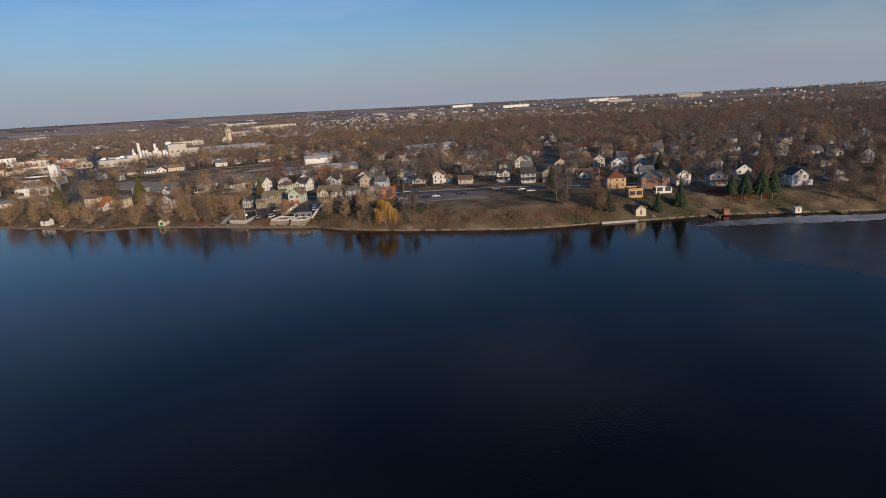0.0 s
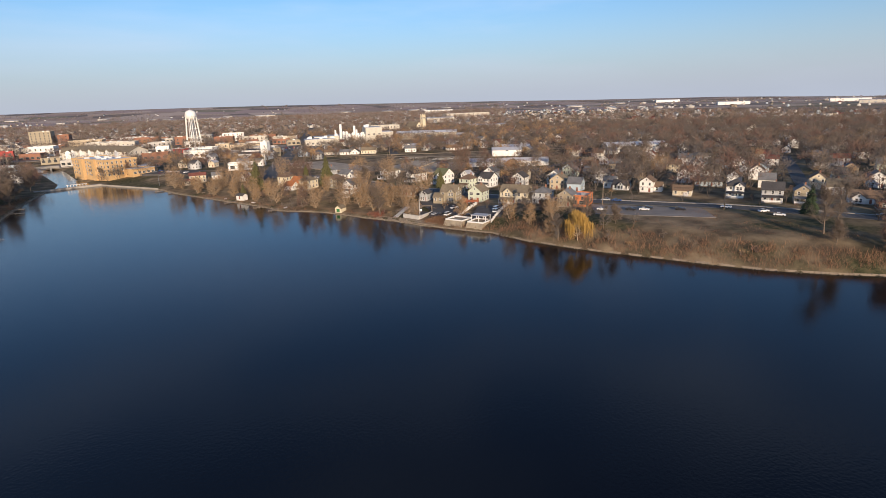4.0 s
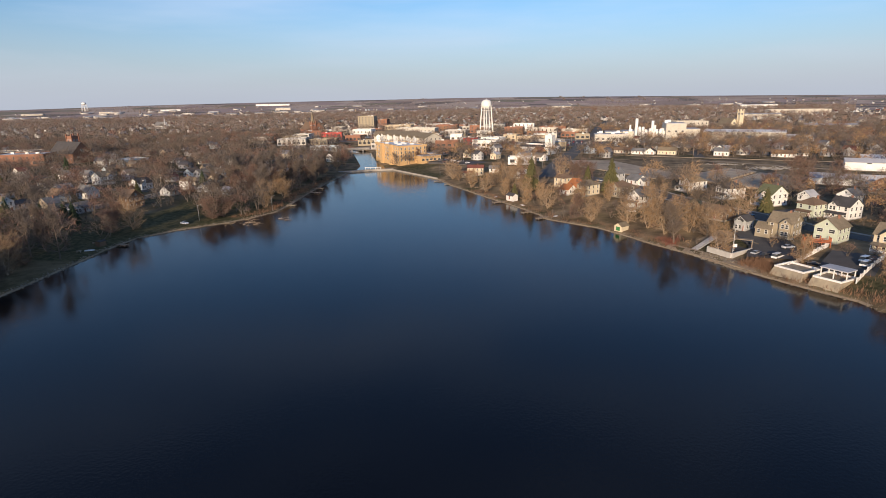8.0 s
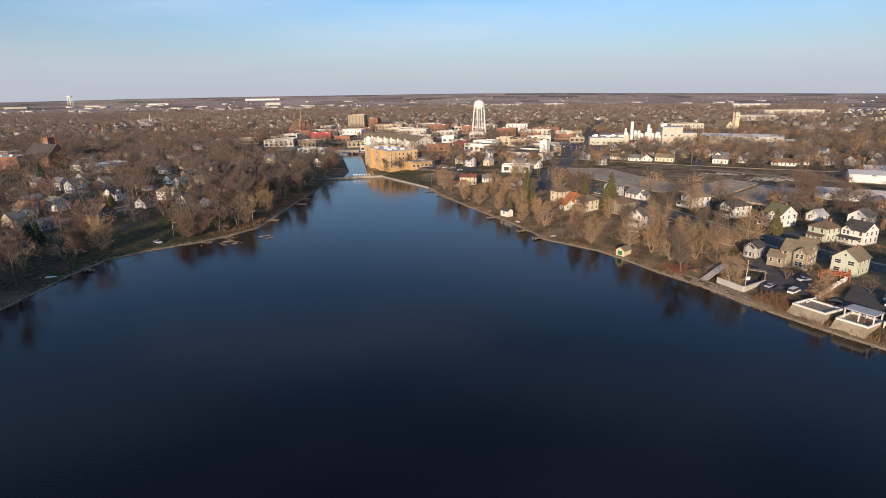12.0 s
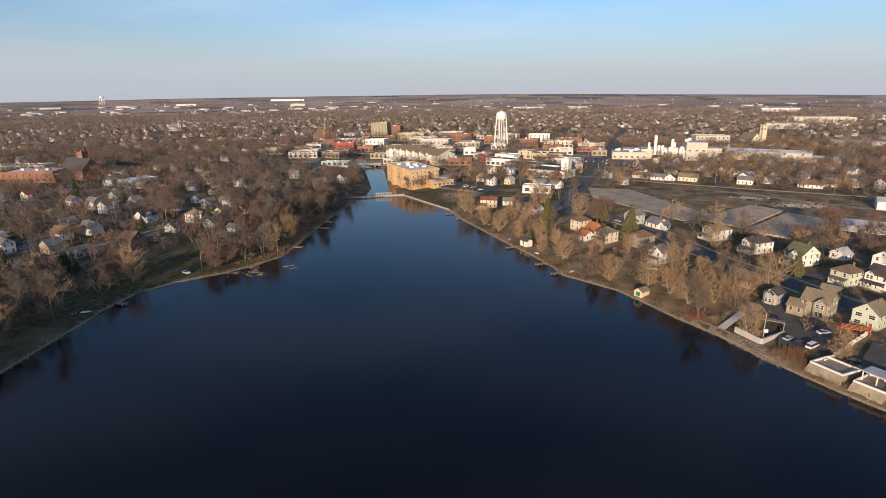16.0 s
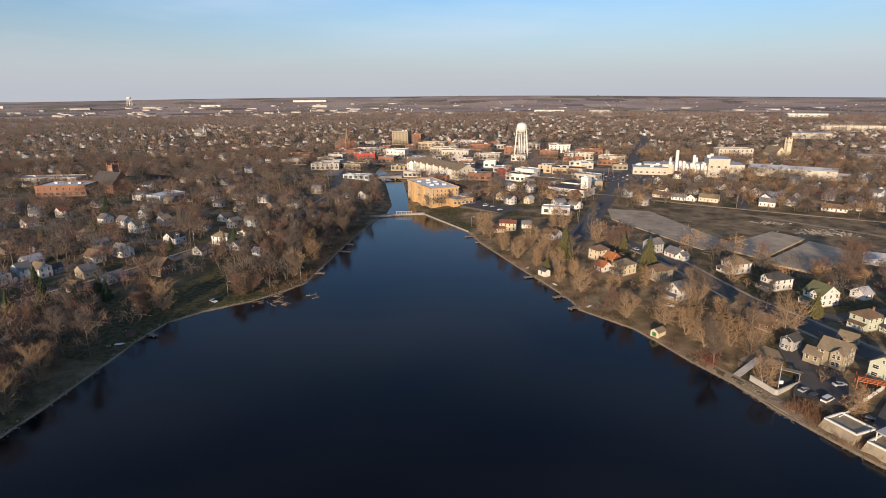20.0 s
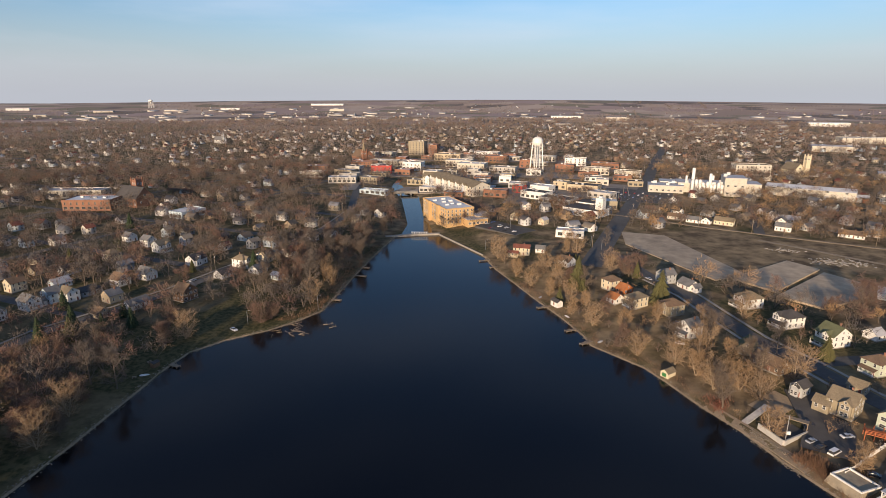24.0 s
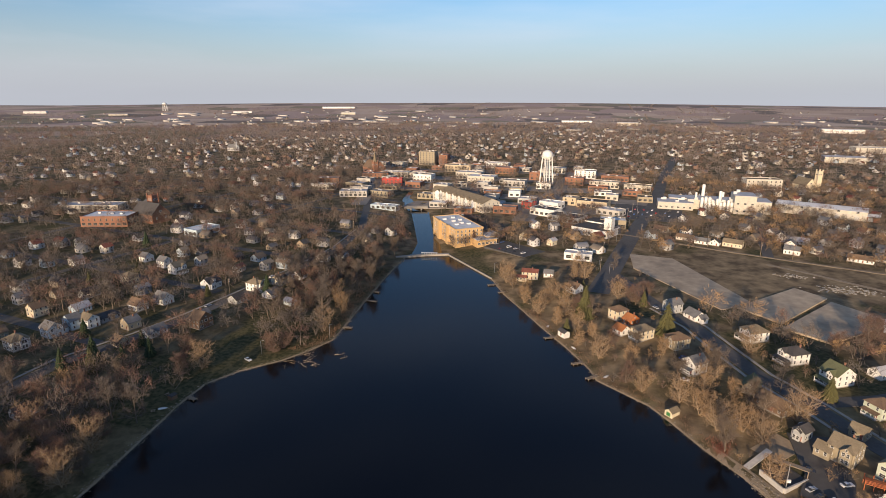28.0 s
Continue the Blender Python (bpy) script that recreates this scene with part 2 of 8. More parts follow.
def ground_material():
    """Winter turf and bare earth, fields of different tint far out."""
    m = bpy.data.materials.new("winter_ground")
    m.use_nodes = True
    n, l = m.node_tree.nodes, m.node_tree.links
    b = n["Principled BSDF"]
    b.inputs["Roughness"].default_value, b.inputs["Specular IOR Level"].default_value = 0.95, 0.1
    g = n.new("ShaderNodeNewGeometry")

    def noise_at(s, d=5.0):
        t = n.new("ShaderNodeTexNoise")
        t.inputs["Scale"].default_value, t.inputs["Detail"].default_value = s, d
        l.new(g.outputs["Position"], t.inputs["Vector"])
        return t.outputs["Fac"]

    def ramp(fac, a, c, lo=0.4, hi=0.6):
        r = n.new("ShaderNodeValToRGB")
        r.color_ramp.elements[0].position, r.color_ramp.elements[0].color = lo, (*a, 1)
        r.color_ramp.elements[1].position, r.color_ramp.elements[1].color = hi, (*c, 1)
        l.new(fac, r.inputs["Fac"])
        return r.outputs["Color"]

    grass = ramp(noise_at(0.5), (0.050, 0.052, 0.025), (0.115, 0.100, 0.052))
    earth = ramp(noise_at(0.10, 8.0), (0.105, 0.078, 0.050), (0.30, 0.225, 0.135), 0.36, 0.66)
    mix = n.new("ShaderNodeMixRGB")
    mf = n.new("ShaderNodeMapRange")
    mf.inputs["From Min"].default_value, mf.inputs["From Max"].default_value = 0.36, 0.54
    l.new(noise_at(0.035, 6.0), mf.inputs["Value"])
    turf = n.new("ShaderNodeAttribute")
    turf.attribute_name = "turf"
    bare = n.new("ShaderNodeMath")
    bare.operation, bare.use_clamp = "SUBTRACT", True
    l.new(mf.outputs["Result"], bare.inputs[0])
    l.new(turf.outputs["Fac"], bare.inputs[1])
    l.new(bare.outputs[0], mix.inputs["Fac"])
    l.new(grass, mix.inputs["Color1"])
    l.new(earth, mix.inputs["Color2"])
    # farmland patches, by distance from the lake; stubble tints paled for haze
    vor = n.new("ShaderNodeTexVoronoi")
    vor.distance = "CHEBYCHEV"
    vor.inputs["Scale"].default_value = 0.0042
    l.new(g.outputs["Position"], vor.inputs["Vector"])
    sep = n.new("ShaderNodeSeparateColor")
    l.new(vor.outputs["Color"], sep.inputs["Color"])
    field = n.new("ShaderNodeValToRGB")
    field.color_ramp.interpolation = "CONSTANT"
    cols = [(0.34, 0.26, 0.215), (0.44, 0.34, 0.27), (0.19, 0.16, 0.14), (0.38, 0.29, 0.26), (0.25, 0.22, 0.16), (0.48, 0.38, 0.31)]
    while len(field.color_ramp.elements) < len(cols):
        field.color_ramp.elements.new(0.5)
    for k, c in enumerate(cols):
        field.color_ramp.elements[k].position, field.color_ramp.elements[k].color = k / len(cols), (*c, 1)
    l.new(sep.outputs[0], field.inputs["Fac"])
    ln = n.new("ShaderNodeVectorMath")
    ln.operation = "LENGTH"
    l.new(g.outputs["Position"], ln.inputs[0])
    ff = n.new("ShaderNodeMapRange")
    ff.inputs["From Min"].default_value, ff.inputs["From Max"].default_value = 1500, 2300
    l.new(ln.outputs["Value"], ff.inputs["Value"])
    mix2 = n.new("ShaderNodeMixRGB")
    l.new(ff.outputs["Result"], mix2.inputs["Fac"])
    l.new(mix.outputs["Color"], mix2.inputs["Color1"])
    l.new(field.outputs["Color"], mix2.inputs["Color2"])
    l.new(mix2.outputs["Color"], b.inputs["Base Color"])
    bp = n.new("ShaderNodeBump")
    bp.inputs["Strength"].default_value, bp.inputs["Distance"].default_value = 0.35, 0.2
    l.new(noise_at(0.7, 6.0), bp.inputs["Height"])
    l.new(bp.outputs["Normal"], b.inputs["Normal"])
    return m


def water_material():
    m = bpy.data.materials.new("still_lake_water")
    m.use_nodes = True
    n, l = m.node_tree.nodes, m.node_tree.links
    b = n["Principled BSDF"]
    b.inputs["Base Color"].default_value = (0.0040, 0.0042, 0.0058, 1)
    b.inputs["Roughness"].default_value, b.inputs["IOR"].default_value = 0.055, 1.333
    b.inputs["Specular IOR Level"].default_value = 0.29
    # blue put into the reflection itself, deeper than the sky it mirrors
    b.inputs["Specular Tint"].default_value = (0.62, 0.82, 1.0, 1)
    g = n.new("ShaderNodeNewGeometry")
    t = n.new("ShaderNodeTexNoise")
    t.inputs["Scale"].default_value, t.inputs["Detail"].default_value = 1.5, 3.0
    l.new(g.outputs["Position"], t.inputs["Vector"])
    bp = n.new("ShaderNodeBump")
    bp.inputs["Strength"].default_value, bp.inputs["Distance"].default_value = 0.6, 0.05
    l.new(t.outputs["Fac"], bp.inputs["Height"])
    l.new(bp.outputs["Normal"], b.inputs["Normal"])
    return m


M_GROUND = ground_material()
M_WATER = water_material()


# ---- mesh helpers ----
class Build:
    """Gathers corners and faces of one mesh; slot gives the material of what is added next."""

    def __init__(self):
        self.v, self.f, self.s, self.slot = [], [], [], 0

    def add(self, vs, fs, m=None):
        o = len(self.v)
        self.v += [tuple(m @ Vector(p)) for p in vs] if m is not None else [tuple(p) for p in vs]
        self.f += [tuple(o + i for i in f) for f in fs]
        self.s += [self.slot] * len(fs)
        return self

    def box(self, x0, x1, y0, y1, z0, z1, m=None, bottom=True):
        vs = [(x0, y0, z0), (x1, y0, z0), (x1, y1, z0), (x0, y1, z0), (x0, y0, z1), (x1, y0, z1), (x1, y1, z1), (x0, y1, z1)]
        fs = [(4, 5, 6, 7), (0, 1, 5, 4), (1, 2, 6, 5), (2, 3, 7, 6), (3, 0, 4, 7)] + ([(3, 2, 1, 0)] if bottom else [])
        return self.add(vs, fs, m)

    def prism(self, ring, z0, z1, m=None):
        n = len(ring)
        vs = [(x, y, z0) for x, y in ring] + [(x, y, z1) for x, y in ring]
        fs = [tuple(range(n, 2 * n)), tuple(reversed(range(n)))] + [(i, (i + 1) % n, n + (i + 1) % n, n + i) for i in range(n)]
        return self.add(vs, fs, m)

    def tube(self, a, b, ra, rb, n=5, cap=False):
        a, b = Vector(a), Vector(b)
        q = (b - a).to_track_quat("Z", "Y")
        vs = []
        for p, r in ((a, ra), (b, rb)):
            for k in range(n):
                u = 2 * math.pi * k / n
                vs.append(p + q @ Vector((r * math.cos(u), r * math.sin(u), 0)))
        fs = [(i, (i + 1) % n, n + (i + 1) % n, n + i) for i in range(n)]
        if cap:
            fs += [tuple(range(n, 2 * n)), tuple(reversed(range(n)))]
        return self.add(vs, fs)

    def lathe(self, prof, n=16, x=0.0, y=0.0):
        """Rings of (radius, height), closed at both ends."""
        vs, fs = [], []
        for r, z in prof:
            vs += [(x + r * math.cos(2 * math.pi * k / n), y + r * math.sin(2 * math.pi * k / n), z) for k in range(n)]
        for j in range(len(prof) - 1):
            fs += [(j * n + k, j * n + (k + 1) % n, (j + 1) * n + (k + 1) % n, (j + 1) * n + k) for k in range(n)]
        fs += [tuple(reversed(range(n))), tuple(range((len(prof) - 1) * n, len(prof) * n))]
        return self.add(vs, fs)

    def gable_wall(self, w, d, z0, z1, rise):
        """A block whose gables stand at both y ends, under a ridge along y."""
        a, b = w / 2, d / 2
        vs = [(-a, -b, z0), (a, -b, z0), (a, -b, z1), (0, -b, z1 + rise), (-a, -b, z1), (-a, b, z0), (a, b, z0), (a, b, z1), (0, b, z1 + rise), (-a, b, z1)]
        fs = [(0, 1, 2, 3, 4), (9, 8, 7, 6, 5), (1, 6, 7, 2), (5, 0, 4, 9), (2, 7, 8, 3), (4, 3, 8, 9), (5, 6, 1, 0)]
        return self.add(vs, fs)

    def gable_roof(self, w, d, z1, rise, over=0.45, th=0.16):
        """Two joined slopes with thickness, ridge along y."""
        a, b = w / 2 + over, d / 2 + over
        zl, top = z1 - over * rise / (w / 2), z1 + rise
        prof = [(-a, zl), (0, top), (a, zl), (a, zl + th), (0, top + th), (-a, zl + th)]
        vs = [(x, -b, z) for x, z in prof] + [(x, b, z) for x, z in prof]
        fs = [(0, 1, 4, 5), (1, 2, 3, 4), (11, 10, 7, 6), (10, 9, 8, 7)] + [(i, i + 6, (i + 1) % 6 + 6, (i + 1) % 6) for i in range(6)]
        return self.add(vs, [tuple(reversed(f)) for f in fs])

    def hip_roof(self, w, d, z1, rise, over=0.5, th=0.16):
        a, b = w / 2 + over, d / 2 + over
        r = max(0.0, b - a)
        zl = z1 - over * 0.4
        vs = [(-a, -b, zl), (a, -b, zl), (a, b, zl), (-a, b, zl), (-a, -b, zl + th), (a, -b, zl + th), (a, b, zl + th), (-a, b, zl + th), (0, -r - 0.01, z1 + rise), (0, r + 0.01, z1 + rise)]
        fs = [(3, 2, 1, 0), (0, 1, 5, 4), (1, 2, 6, 5), (2, 3, 7, 6), (3, 0, 4, 7), (4, 5, 8), (5, 6, 9, 8), (6, 7, 9), (7, 4, 8, 9)]
        return self.add(vs, fs)

    def tray(self, w, d, z0, z1, lip, t=0.3):
        """A block with a recessed top inside a parapet, in one piece."""
        a, b = w / 2, d / 2
        o = [(-a, -b), (a, -b), (a, b), (-a, b)]
        i_ = [(-a + t, -b + t), (a - t, -b + t), (a - t, b - t), (-a + t, b - t)]
        vs = [(x, y, z0) for x, y in o] + [(x, y, z1) for x, y in o] + [(x, y, z1) for x, y in i_] + [(x, y, z1 - lip) for x, y in i_]
        fs = [(3, 2, 1, 0), (12, 13, 14, 15)]
        for k in range(4):
            j = (k + 1) % 4
            fs += [(k, j, 4 + j, 4 + k), (4 + k, 4 + j, 8 + j, 8 + k), (8 + k, 8 + j, 12 + j, 12 + k)]
        return self.add(vs, fs)

    def mesh(self, name, mats, smooth=False):
        me = bpy.data.meshes.new(name)
        me.from_pydata(self.v, [], self.f)
        for m in mats:
            me.materials.append(m)
        if len(mats) > 1:
            me.polygons.foreach_set("material_index", self.s)
        if smooth:
            me.polygons.foreach_set("use_smooth", [True] * len(me.polygons))
        me.update()
        return me


def part(name, me, parent=None, label="", m=None):
    """Links a mesh (or None) as one object under a thing or a part."""
    ob = new(name, me)
    if parent is not None:
        ob.parent = parent
    if m is not None:
        ob.matrix_basis = m
    if label:
        tagged(ob, label)
    return ob


def big_mesh(name, verts, tris, mats, index=None):
    """A mesh from arrays of corners and triangles."""
    me = bpy.data.meshes.new(name)
    verts, tris = np.asarray(verts, np.float32), np.asarray(tris, np.int32)
    me.vertices.add(len(verts))
    me.vertices.foreach_set("co", verts.ravel())
    me.loops.add(tris.size)
    me.loops.foreach_set("vertex_index", tris.ravel())
    me.polygons.add(len(tris))
    me.polygons.foreach_set("loop_start", np.arange(0, tris.size, 3, dtype=np.int32))
    me.polygons.foreach_set("loop_total", np.full(len(tris), 3, np.int32))
    for m in mats:
        me.materials.append(m)
    if index is not None:
        me.polygons.foreach_set("material_index", np.asarray(index, np.int32))
    me.update(calc_edges=True)
    me.validate()
    return me


# ---- the plan: shorelines and levels ----
# The plan is drawn at 1 : SCALE and set to metres at the end of the script.
SCALE = 1.4
TRUE = 1 / SCALE     # for things that are given in metres already
SHORE_W = [(-125, -900), (-112, 0), (-104, 60), (-101, 95), (-99, 115), (-98, 135), (-97, 155), (-95, 167), (-87, 177), (-75, 186), (-67, 195), (-60, 206),
           (-58, 225), (-56, 250), (-53, 280), (-50, 305), (-46, 331)]
SHORE_E = [(-22, 337), (6, 290), (12, 266), (20, 245), (28, 223), (35, 206), (41, 188), (42, 180), (49, 172), (56, 164), (60, 155), (65, 142), (71, 130),
           (75, 118), (80, 107), (84, 99), (88, 92), (90, 78), (94, 66), (98, 56), (105, 42), (111, 30), (117, 19), (126, 8), (136, -2), (145, -13),
           (154, -23), (164, -35), (175, -54), (187, -74), (205, -104), (250, -200), (420, -900)]
LAKE = SHORE_W + SHORE_E
RIVER = [(-45, 331), (-44, 364), (-52, 412), (-60, 458), (-67, 480), (-78, 525), (-77, 584), (-71, 584), (-71, 536), (-50, 479), (-45, 468), (-40, 433),
         (-33, 380), (-28, 366), (-23, 336)]



def signed(px, py, ring):
    """Metres to a ring's edge, below 0 inside it."""
    px, py = np.asarray(px, float), np.asarray(py, float)
    best, inside = np.full(px.shape, 1e9), np.zeros(px.shape, bool)
    for (x0, y0), (x1, y1) in zip(ring, ring[1:] + ring[:1]):
        dx, dy = x1 - x0, y1 - y0
        k = np.clip(((px - x0) * dx + (py - y0) * dy) / (dx * dx + dy * dy), 0, 1)
        best = np.minimum(best, np.hypot(px - x0 - k * dx, py - y0 - k * dy))
        if dy:
            inside ^= ((y0 > py) != (y1 > py)) & (px < x0 + (py - y0) * dx / dy)
    return np.where(inside, -best, best)


def levels(px, py):
    """Height of the ground."""
    px, py = np.asarray(px, float), np.asarray(py, float)
    d = np.minimum(signed(px, py, LAKE), signed(px, py, RIVER))
    east = np.clip((px + 30) / 60, 0, 1)
    south = np.clip((130 - py) / 40, 0, 1) * east
    top = 2.8 + 1.0 * east + 1.4 * south
    run = 40 - 22 * south
    k = np.clip(d / run, 0, 1)
    up = 0.55 * np.clip(d / 1.5, 0, 1) + (top - 0.55) * (k * k * (3 - 2 * k)) ** (1.0 - 0.35 * south)
    r = np.hypot(px, py)
    far = np.clip((r - 2350) / 1080, 0, 1)
    bearing = np.degrees(np.arctan2(px, py))
    east_far = np.clip((bearing - 38) / 50, 0, 1)
    hill = 42 - 24 * np.clip((bearing / 38) ** 2, 0, 1) - 48 * east_far
    up = up + hill * far * far * (3 - 2 * far) + np.clip((r - 900) / 900, 0, 1) * 2.0 * np.sin(px / 310) * np.cos(py / 270 + 1)
    return np.where(d < 0, np.maximum(-2.5, 0.5 * d) - 0.05, up)


def level(x, y):
    return float(levels(np.array([x]), np.array([y]))[0])


def axis(lo, hi, fine_lo, fine_hi, step):
    a = list(np.arange(fine_lo, fine_hi + 0.1, step))
    for end, s in ((hi, 1), (lo, -1)):
        p, g = (fine_hi if s > 0 else fine_lo), step
        while True:
            g *= 1.16
            p += s * g
            if (p - end) * s >= 0:
                break
            a.append(p)
        a.append(end)
    return np.array(sorted(a))


gx, gy = axis(-3450, 3450, -230, 260, 2.5), axis(-3450, 3450, -120, 460, 2.5)
X, Y = np.meshgrid(gx, gy)
Z = levels(X.ravel(), Y.ravel()).reshape(X.shape)
nx, ny = len(gx), len(gy)
ii = (np.arange(ny - 1)[:, None] * nx + np.arange(nx - 1)[None]).ravel()
tri = np.concatenate([np.stack([ii, ii + 1, ii + nx + 1], 1), np.stack([ii, ii + nx + 1, ii + nx], 1)])
ground = new("ground", big_mesh("ground", np.stack([X.ravel(), Y.ravel(), Z.ravel()], 1), tri, [M_GROUND]))
ground.data.polygons.foreach_set("use_smooth", [True] * len(ground.data.polygons))
def ease(v):
    v = np.clip(v, 0, 1)
    return v * v * (3 - 2 * v)


turf = np.zeros(X.size)
for way, ring in [(0.9, [(-113, 140), (-97, 140), (-94, 168), (-74, 188), (-58, 210), (-57, 232), (-75, 232), (-85, 215), (-112, 190)]),
                  (0.8, [(-22, 338), (6, 291), (13, 300), (-8, 346)]),
                  (0.9, [(100, 218), (110, 170), (136, 163), (142, 190), (122, 228)]),
                  (-0.9, [(116, 342), (232, 302), (245, 275), (182, 255), (150, 285), (112, 250), (100, 330)]),
                  # wide west ring: darker grass tint that also stands in for shade
                  (0.45, [(-62, 60), (-62, 340), (-90, 420), (-520, 620), (-700, 300), (-300, 60)]),
                  (-0.3, [(20, 262), (36, 210), (60, 162), (86, 140), (94, 172), (74, 205), (52, 250)])]:
    turf += way * ease(0.5 - signed(X.ravel(), Y.ravel(), ring) / 8)
at = ground.data.attributes.new("turf", "FLOAT", "POINT")
at.data.foreach_set("value", turf.astype(np.float32))
tagged(ground, "flat winter ground of dull turf and brown earth", "ground", kind="structure")
b = Build()
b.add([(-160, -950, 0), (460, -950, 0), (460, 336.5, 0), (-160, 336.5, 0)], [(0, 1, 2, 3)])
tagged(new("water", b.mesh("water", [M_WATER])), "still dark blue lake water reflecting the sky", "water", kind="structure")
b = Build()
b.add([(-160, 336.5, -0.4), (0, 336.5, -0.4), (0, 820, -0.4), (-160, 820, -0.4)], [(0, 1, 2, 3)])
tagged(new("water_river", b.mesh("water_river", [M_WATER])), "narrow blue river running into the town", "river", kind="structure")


# ---- trees ----
def branches(seed, h, spread, limbs=5, twigs=1500, twig_len=1.15, twig_w=0.034, up=0.85, fork=0.17, lean=0.0):
    """Bare rounded crown: one or more leaders with limbs along them, forking twice, and many fine twigs."""
    r = random.Random(seed)
    wood, tips = Build(), []

    def shake(k):
        return Vector((r.uniform(-1, 1), r.uniform(-1, 1), r.uniform(-0.7, 0.8))) * k

    def grow(p, way, length, rad, depth):
        steps = (0, 3, 2, 1)[depth]
        for k in range(steps):
            way = (way + shake(0.22) + Vector((0, 0, 0.13 if depth < 3 else 0.0))).normalized()
            q = p + way * (length / steps)
            ra, rb = rad * (1 - 0.7 * k / steps), rad * (1 - 0.7 * (k + 1) / steps)
            wood.tube(p, q, max(ra, 0.03), max(rb, 0.02), 4 if depth == 1 else 3)
            if depth > 1 or k == steps - 1:
                tips.append((p.lerp(q, r.random()), way))
                tips.append((q.copy(), way))
            if depth < 3:
                for _ in range(2 if depth == 1 else 1):
                    side = (way * 0.75 + shake(0.95)).normalized()
                    grow(p.lerp(q, r.uniform(0.4, 1.0)), side, length * r.uniform(0.36, 0.58), rb * 0.62, depth + 1)
            p = q

    stems = 1 if fork > 0.13 else 2 + seed % 2
    turn0 = r.uniform(0, 6.28)
    for j in range(stems):
        a = turn0 + 6.283 * j / stems
        tilt = 0.0 if stems == 1 else r.uniform(0.22, 0.42)
        way = Vector((math.cos(a) * tilt + lean, math.sin(a) * tilt, 1)).normalized()
        p, length, rad = Vector((0, 0, -0.4)), h * r.uniform(0.72, 0.86), (h * 0.013 + 0.05) * (1.0 if stems == 1 else 0.72)
        steps = 7
        for k in range(steps):
            way = (way + shake(0.09) + Vector((0, 0, 0.06))).normalized()
            q = p + way * (length / steps)
            u = (k + 1) / steps
            wood.tube(p, q, rad * (1 - 0.8 * k / steps), rad * (1 - 0.8 * u), 6)
            if u > fork:
                for _ in range(max(2, limbs - 2 - (stems > 1))):
                    b_ = r.uniform(0, 6.283)
                    out = Vector((math.cos(b_), math.sin(b_), 0))
                    rise = 0.25 + 0.85 * u * up + r.uniform(-0.15, 0.2)
                    reach = h * 0.40 * spread * math.sqrt(max(0.12, 1 - ((u - 0.45) / 0.65) ** 2)) * r.uniform(0.7, 1.15)
                    grow(p.lerp(q, r.random()), (out + Vector((0, 0, rise))).normalized(), reach, rad * (1 - 0.75 * u) * 0.55 + 0.02, 1)
            p = q
        tips.append((p, way))
    fine = Build()
    for _ in range(twigs):
        p, way = r.choice(tips)
        p = p + Vector((r.gauss(0, 0.2), r.gauss(0, 0.2), r.gauss(0, 0.2)))
        d = (way * 0.6 + Vector((r.uniform(-1, 1), r.uniform(-1, 1), r.uniform(-0.6, 0.9)))).normalized()
        n = d.cross(Vector((r.uniform(-1, 1), r.uniform(-1, 1), r.uniform(-1, 1)))).normalized() * twig_w * r.uniform(0.5, 1)
        q = p + d * twig_len * r.uniform(0.5, 1.4)
        fine.add([p - n, p + n, q], [(0, 1, 2)])
    return wood, fine


def tree_proto(name, kind, seed, h, spread, bark=None, label="", twigs=1500, **kw):
    wood, fine = branches(seed, h, spread, twigs=twigs, **kw)
    root = new(name)
    part("trunk", wood.mesh("trunk", [bark or M_BARK], True), root)
    part("crown", fine.mesh("crown", [TWIG[kind]]), root)
    return tagged(root, label, "tree", group="bare trees")


def conifer_proto(name, seed, h, w, needle, label, low=0.08):
    r = random.Random(seed)
    root = new(name)
    b = Build()
    b.tube((0, 0, -0.3), (0, 0, h * 0.97), 0.16 + h * 0.01, 0.03, 6)
    part("trunk", b.mesh("trunk", [M_BARK], True), root)
    b = Build()
    tiers = int(h * 2.2)
    for k in range(tiers):
        z = h * (low + (0.98 - low) * k / tiers)
        reach = w / 2 * (1 - k / tiers) ** 0.85 + 0.15
        n = 9 + int(7 * (1 - k / tiers))
        for j in range(n):
            a = 6.283 * j / n + r.uniform(-0.3, 0.3)
            L = reach * r.uniform(0.55, 1.2)
            c, s = math.cos(a), math.sin(a)
            side = Vector((-s, c, 0)) * L * 0.30
            p = Vector((0.1 * c, 0.1 * s, z + 0.25))
            q = Vector((L * c, L * s, z - L * r.uniform(0.15, 0.45)))
            mid = p.lerp(q, 0.55)
            b.add([p, mid + side, q, mid - side, mid + Vector((0, 0, 0.25 * L))], [(0, 1, 4), (1, 2, 4), (2, 3, 4), (3, 0, 4)])
    part("crown", b.mesh("crown", [needle]), root)
    return tagged(root, label, "tree", group="evergreen trees")


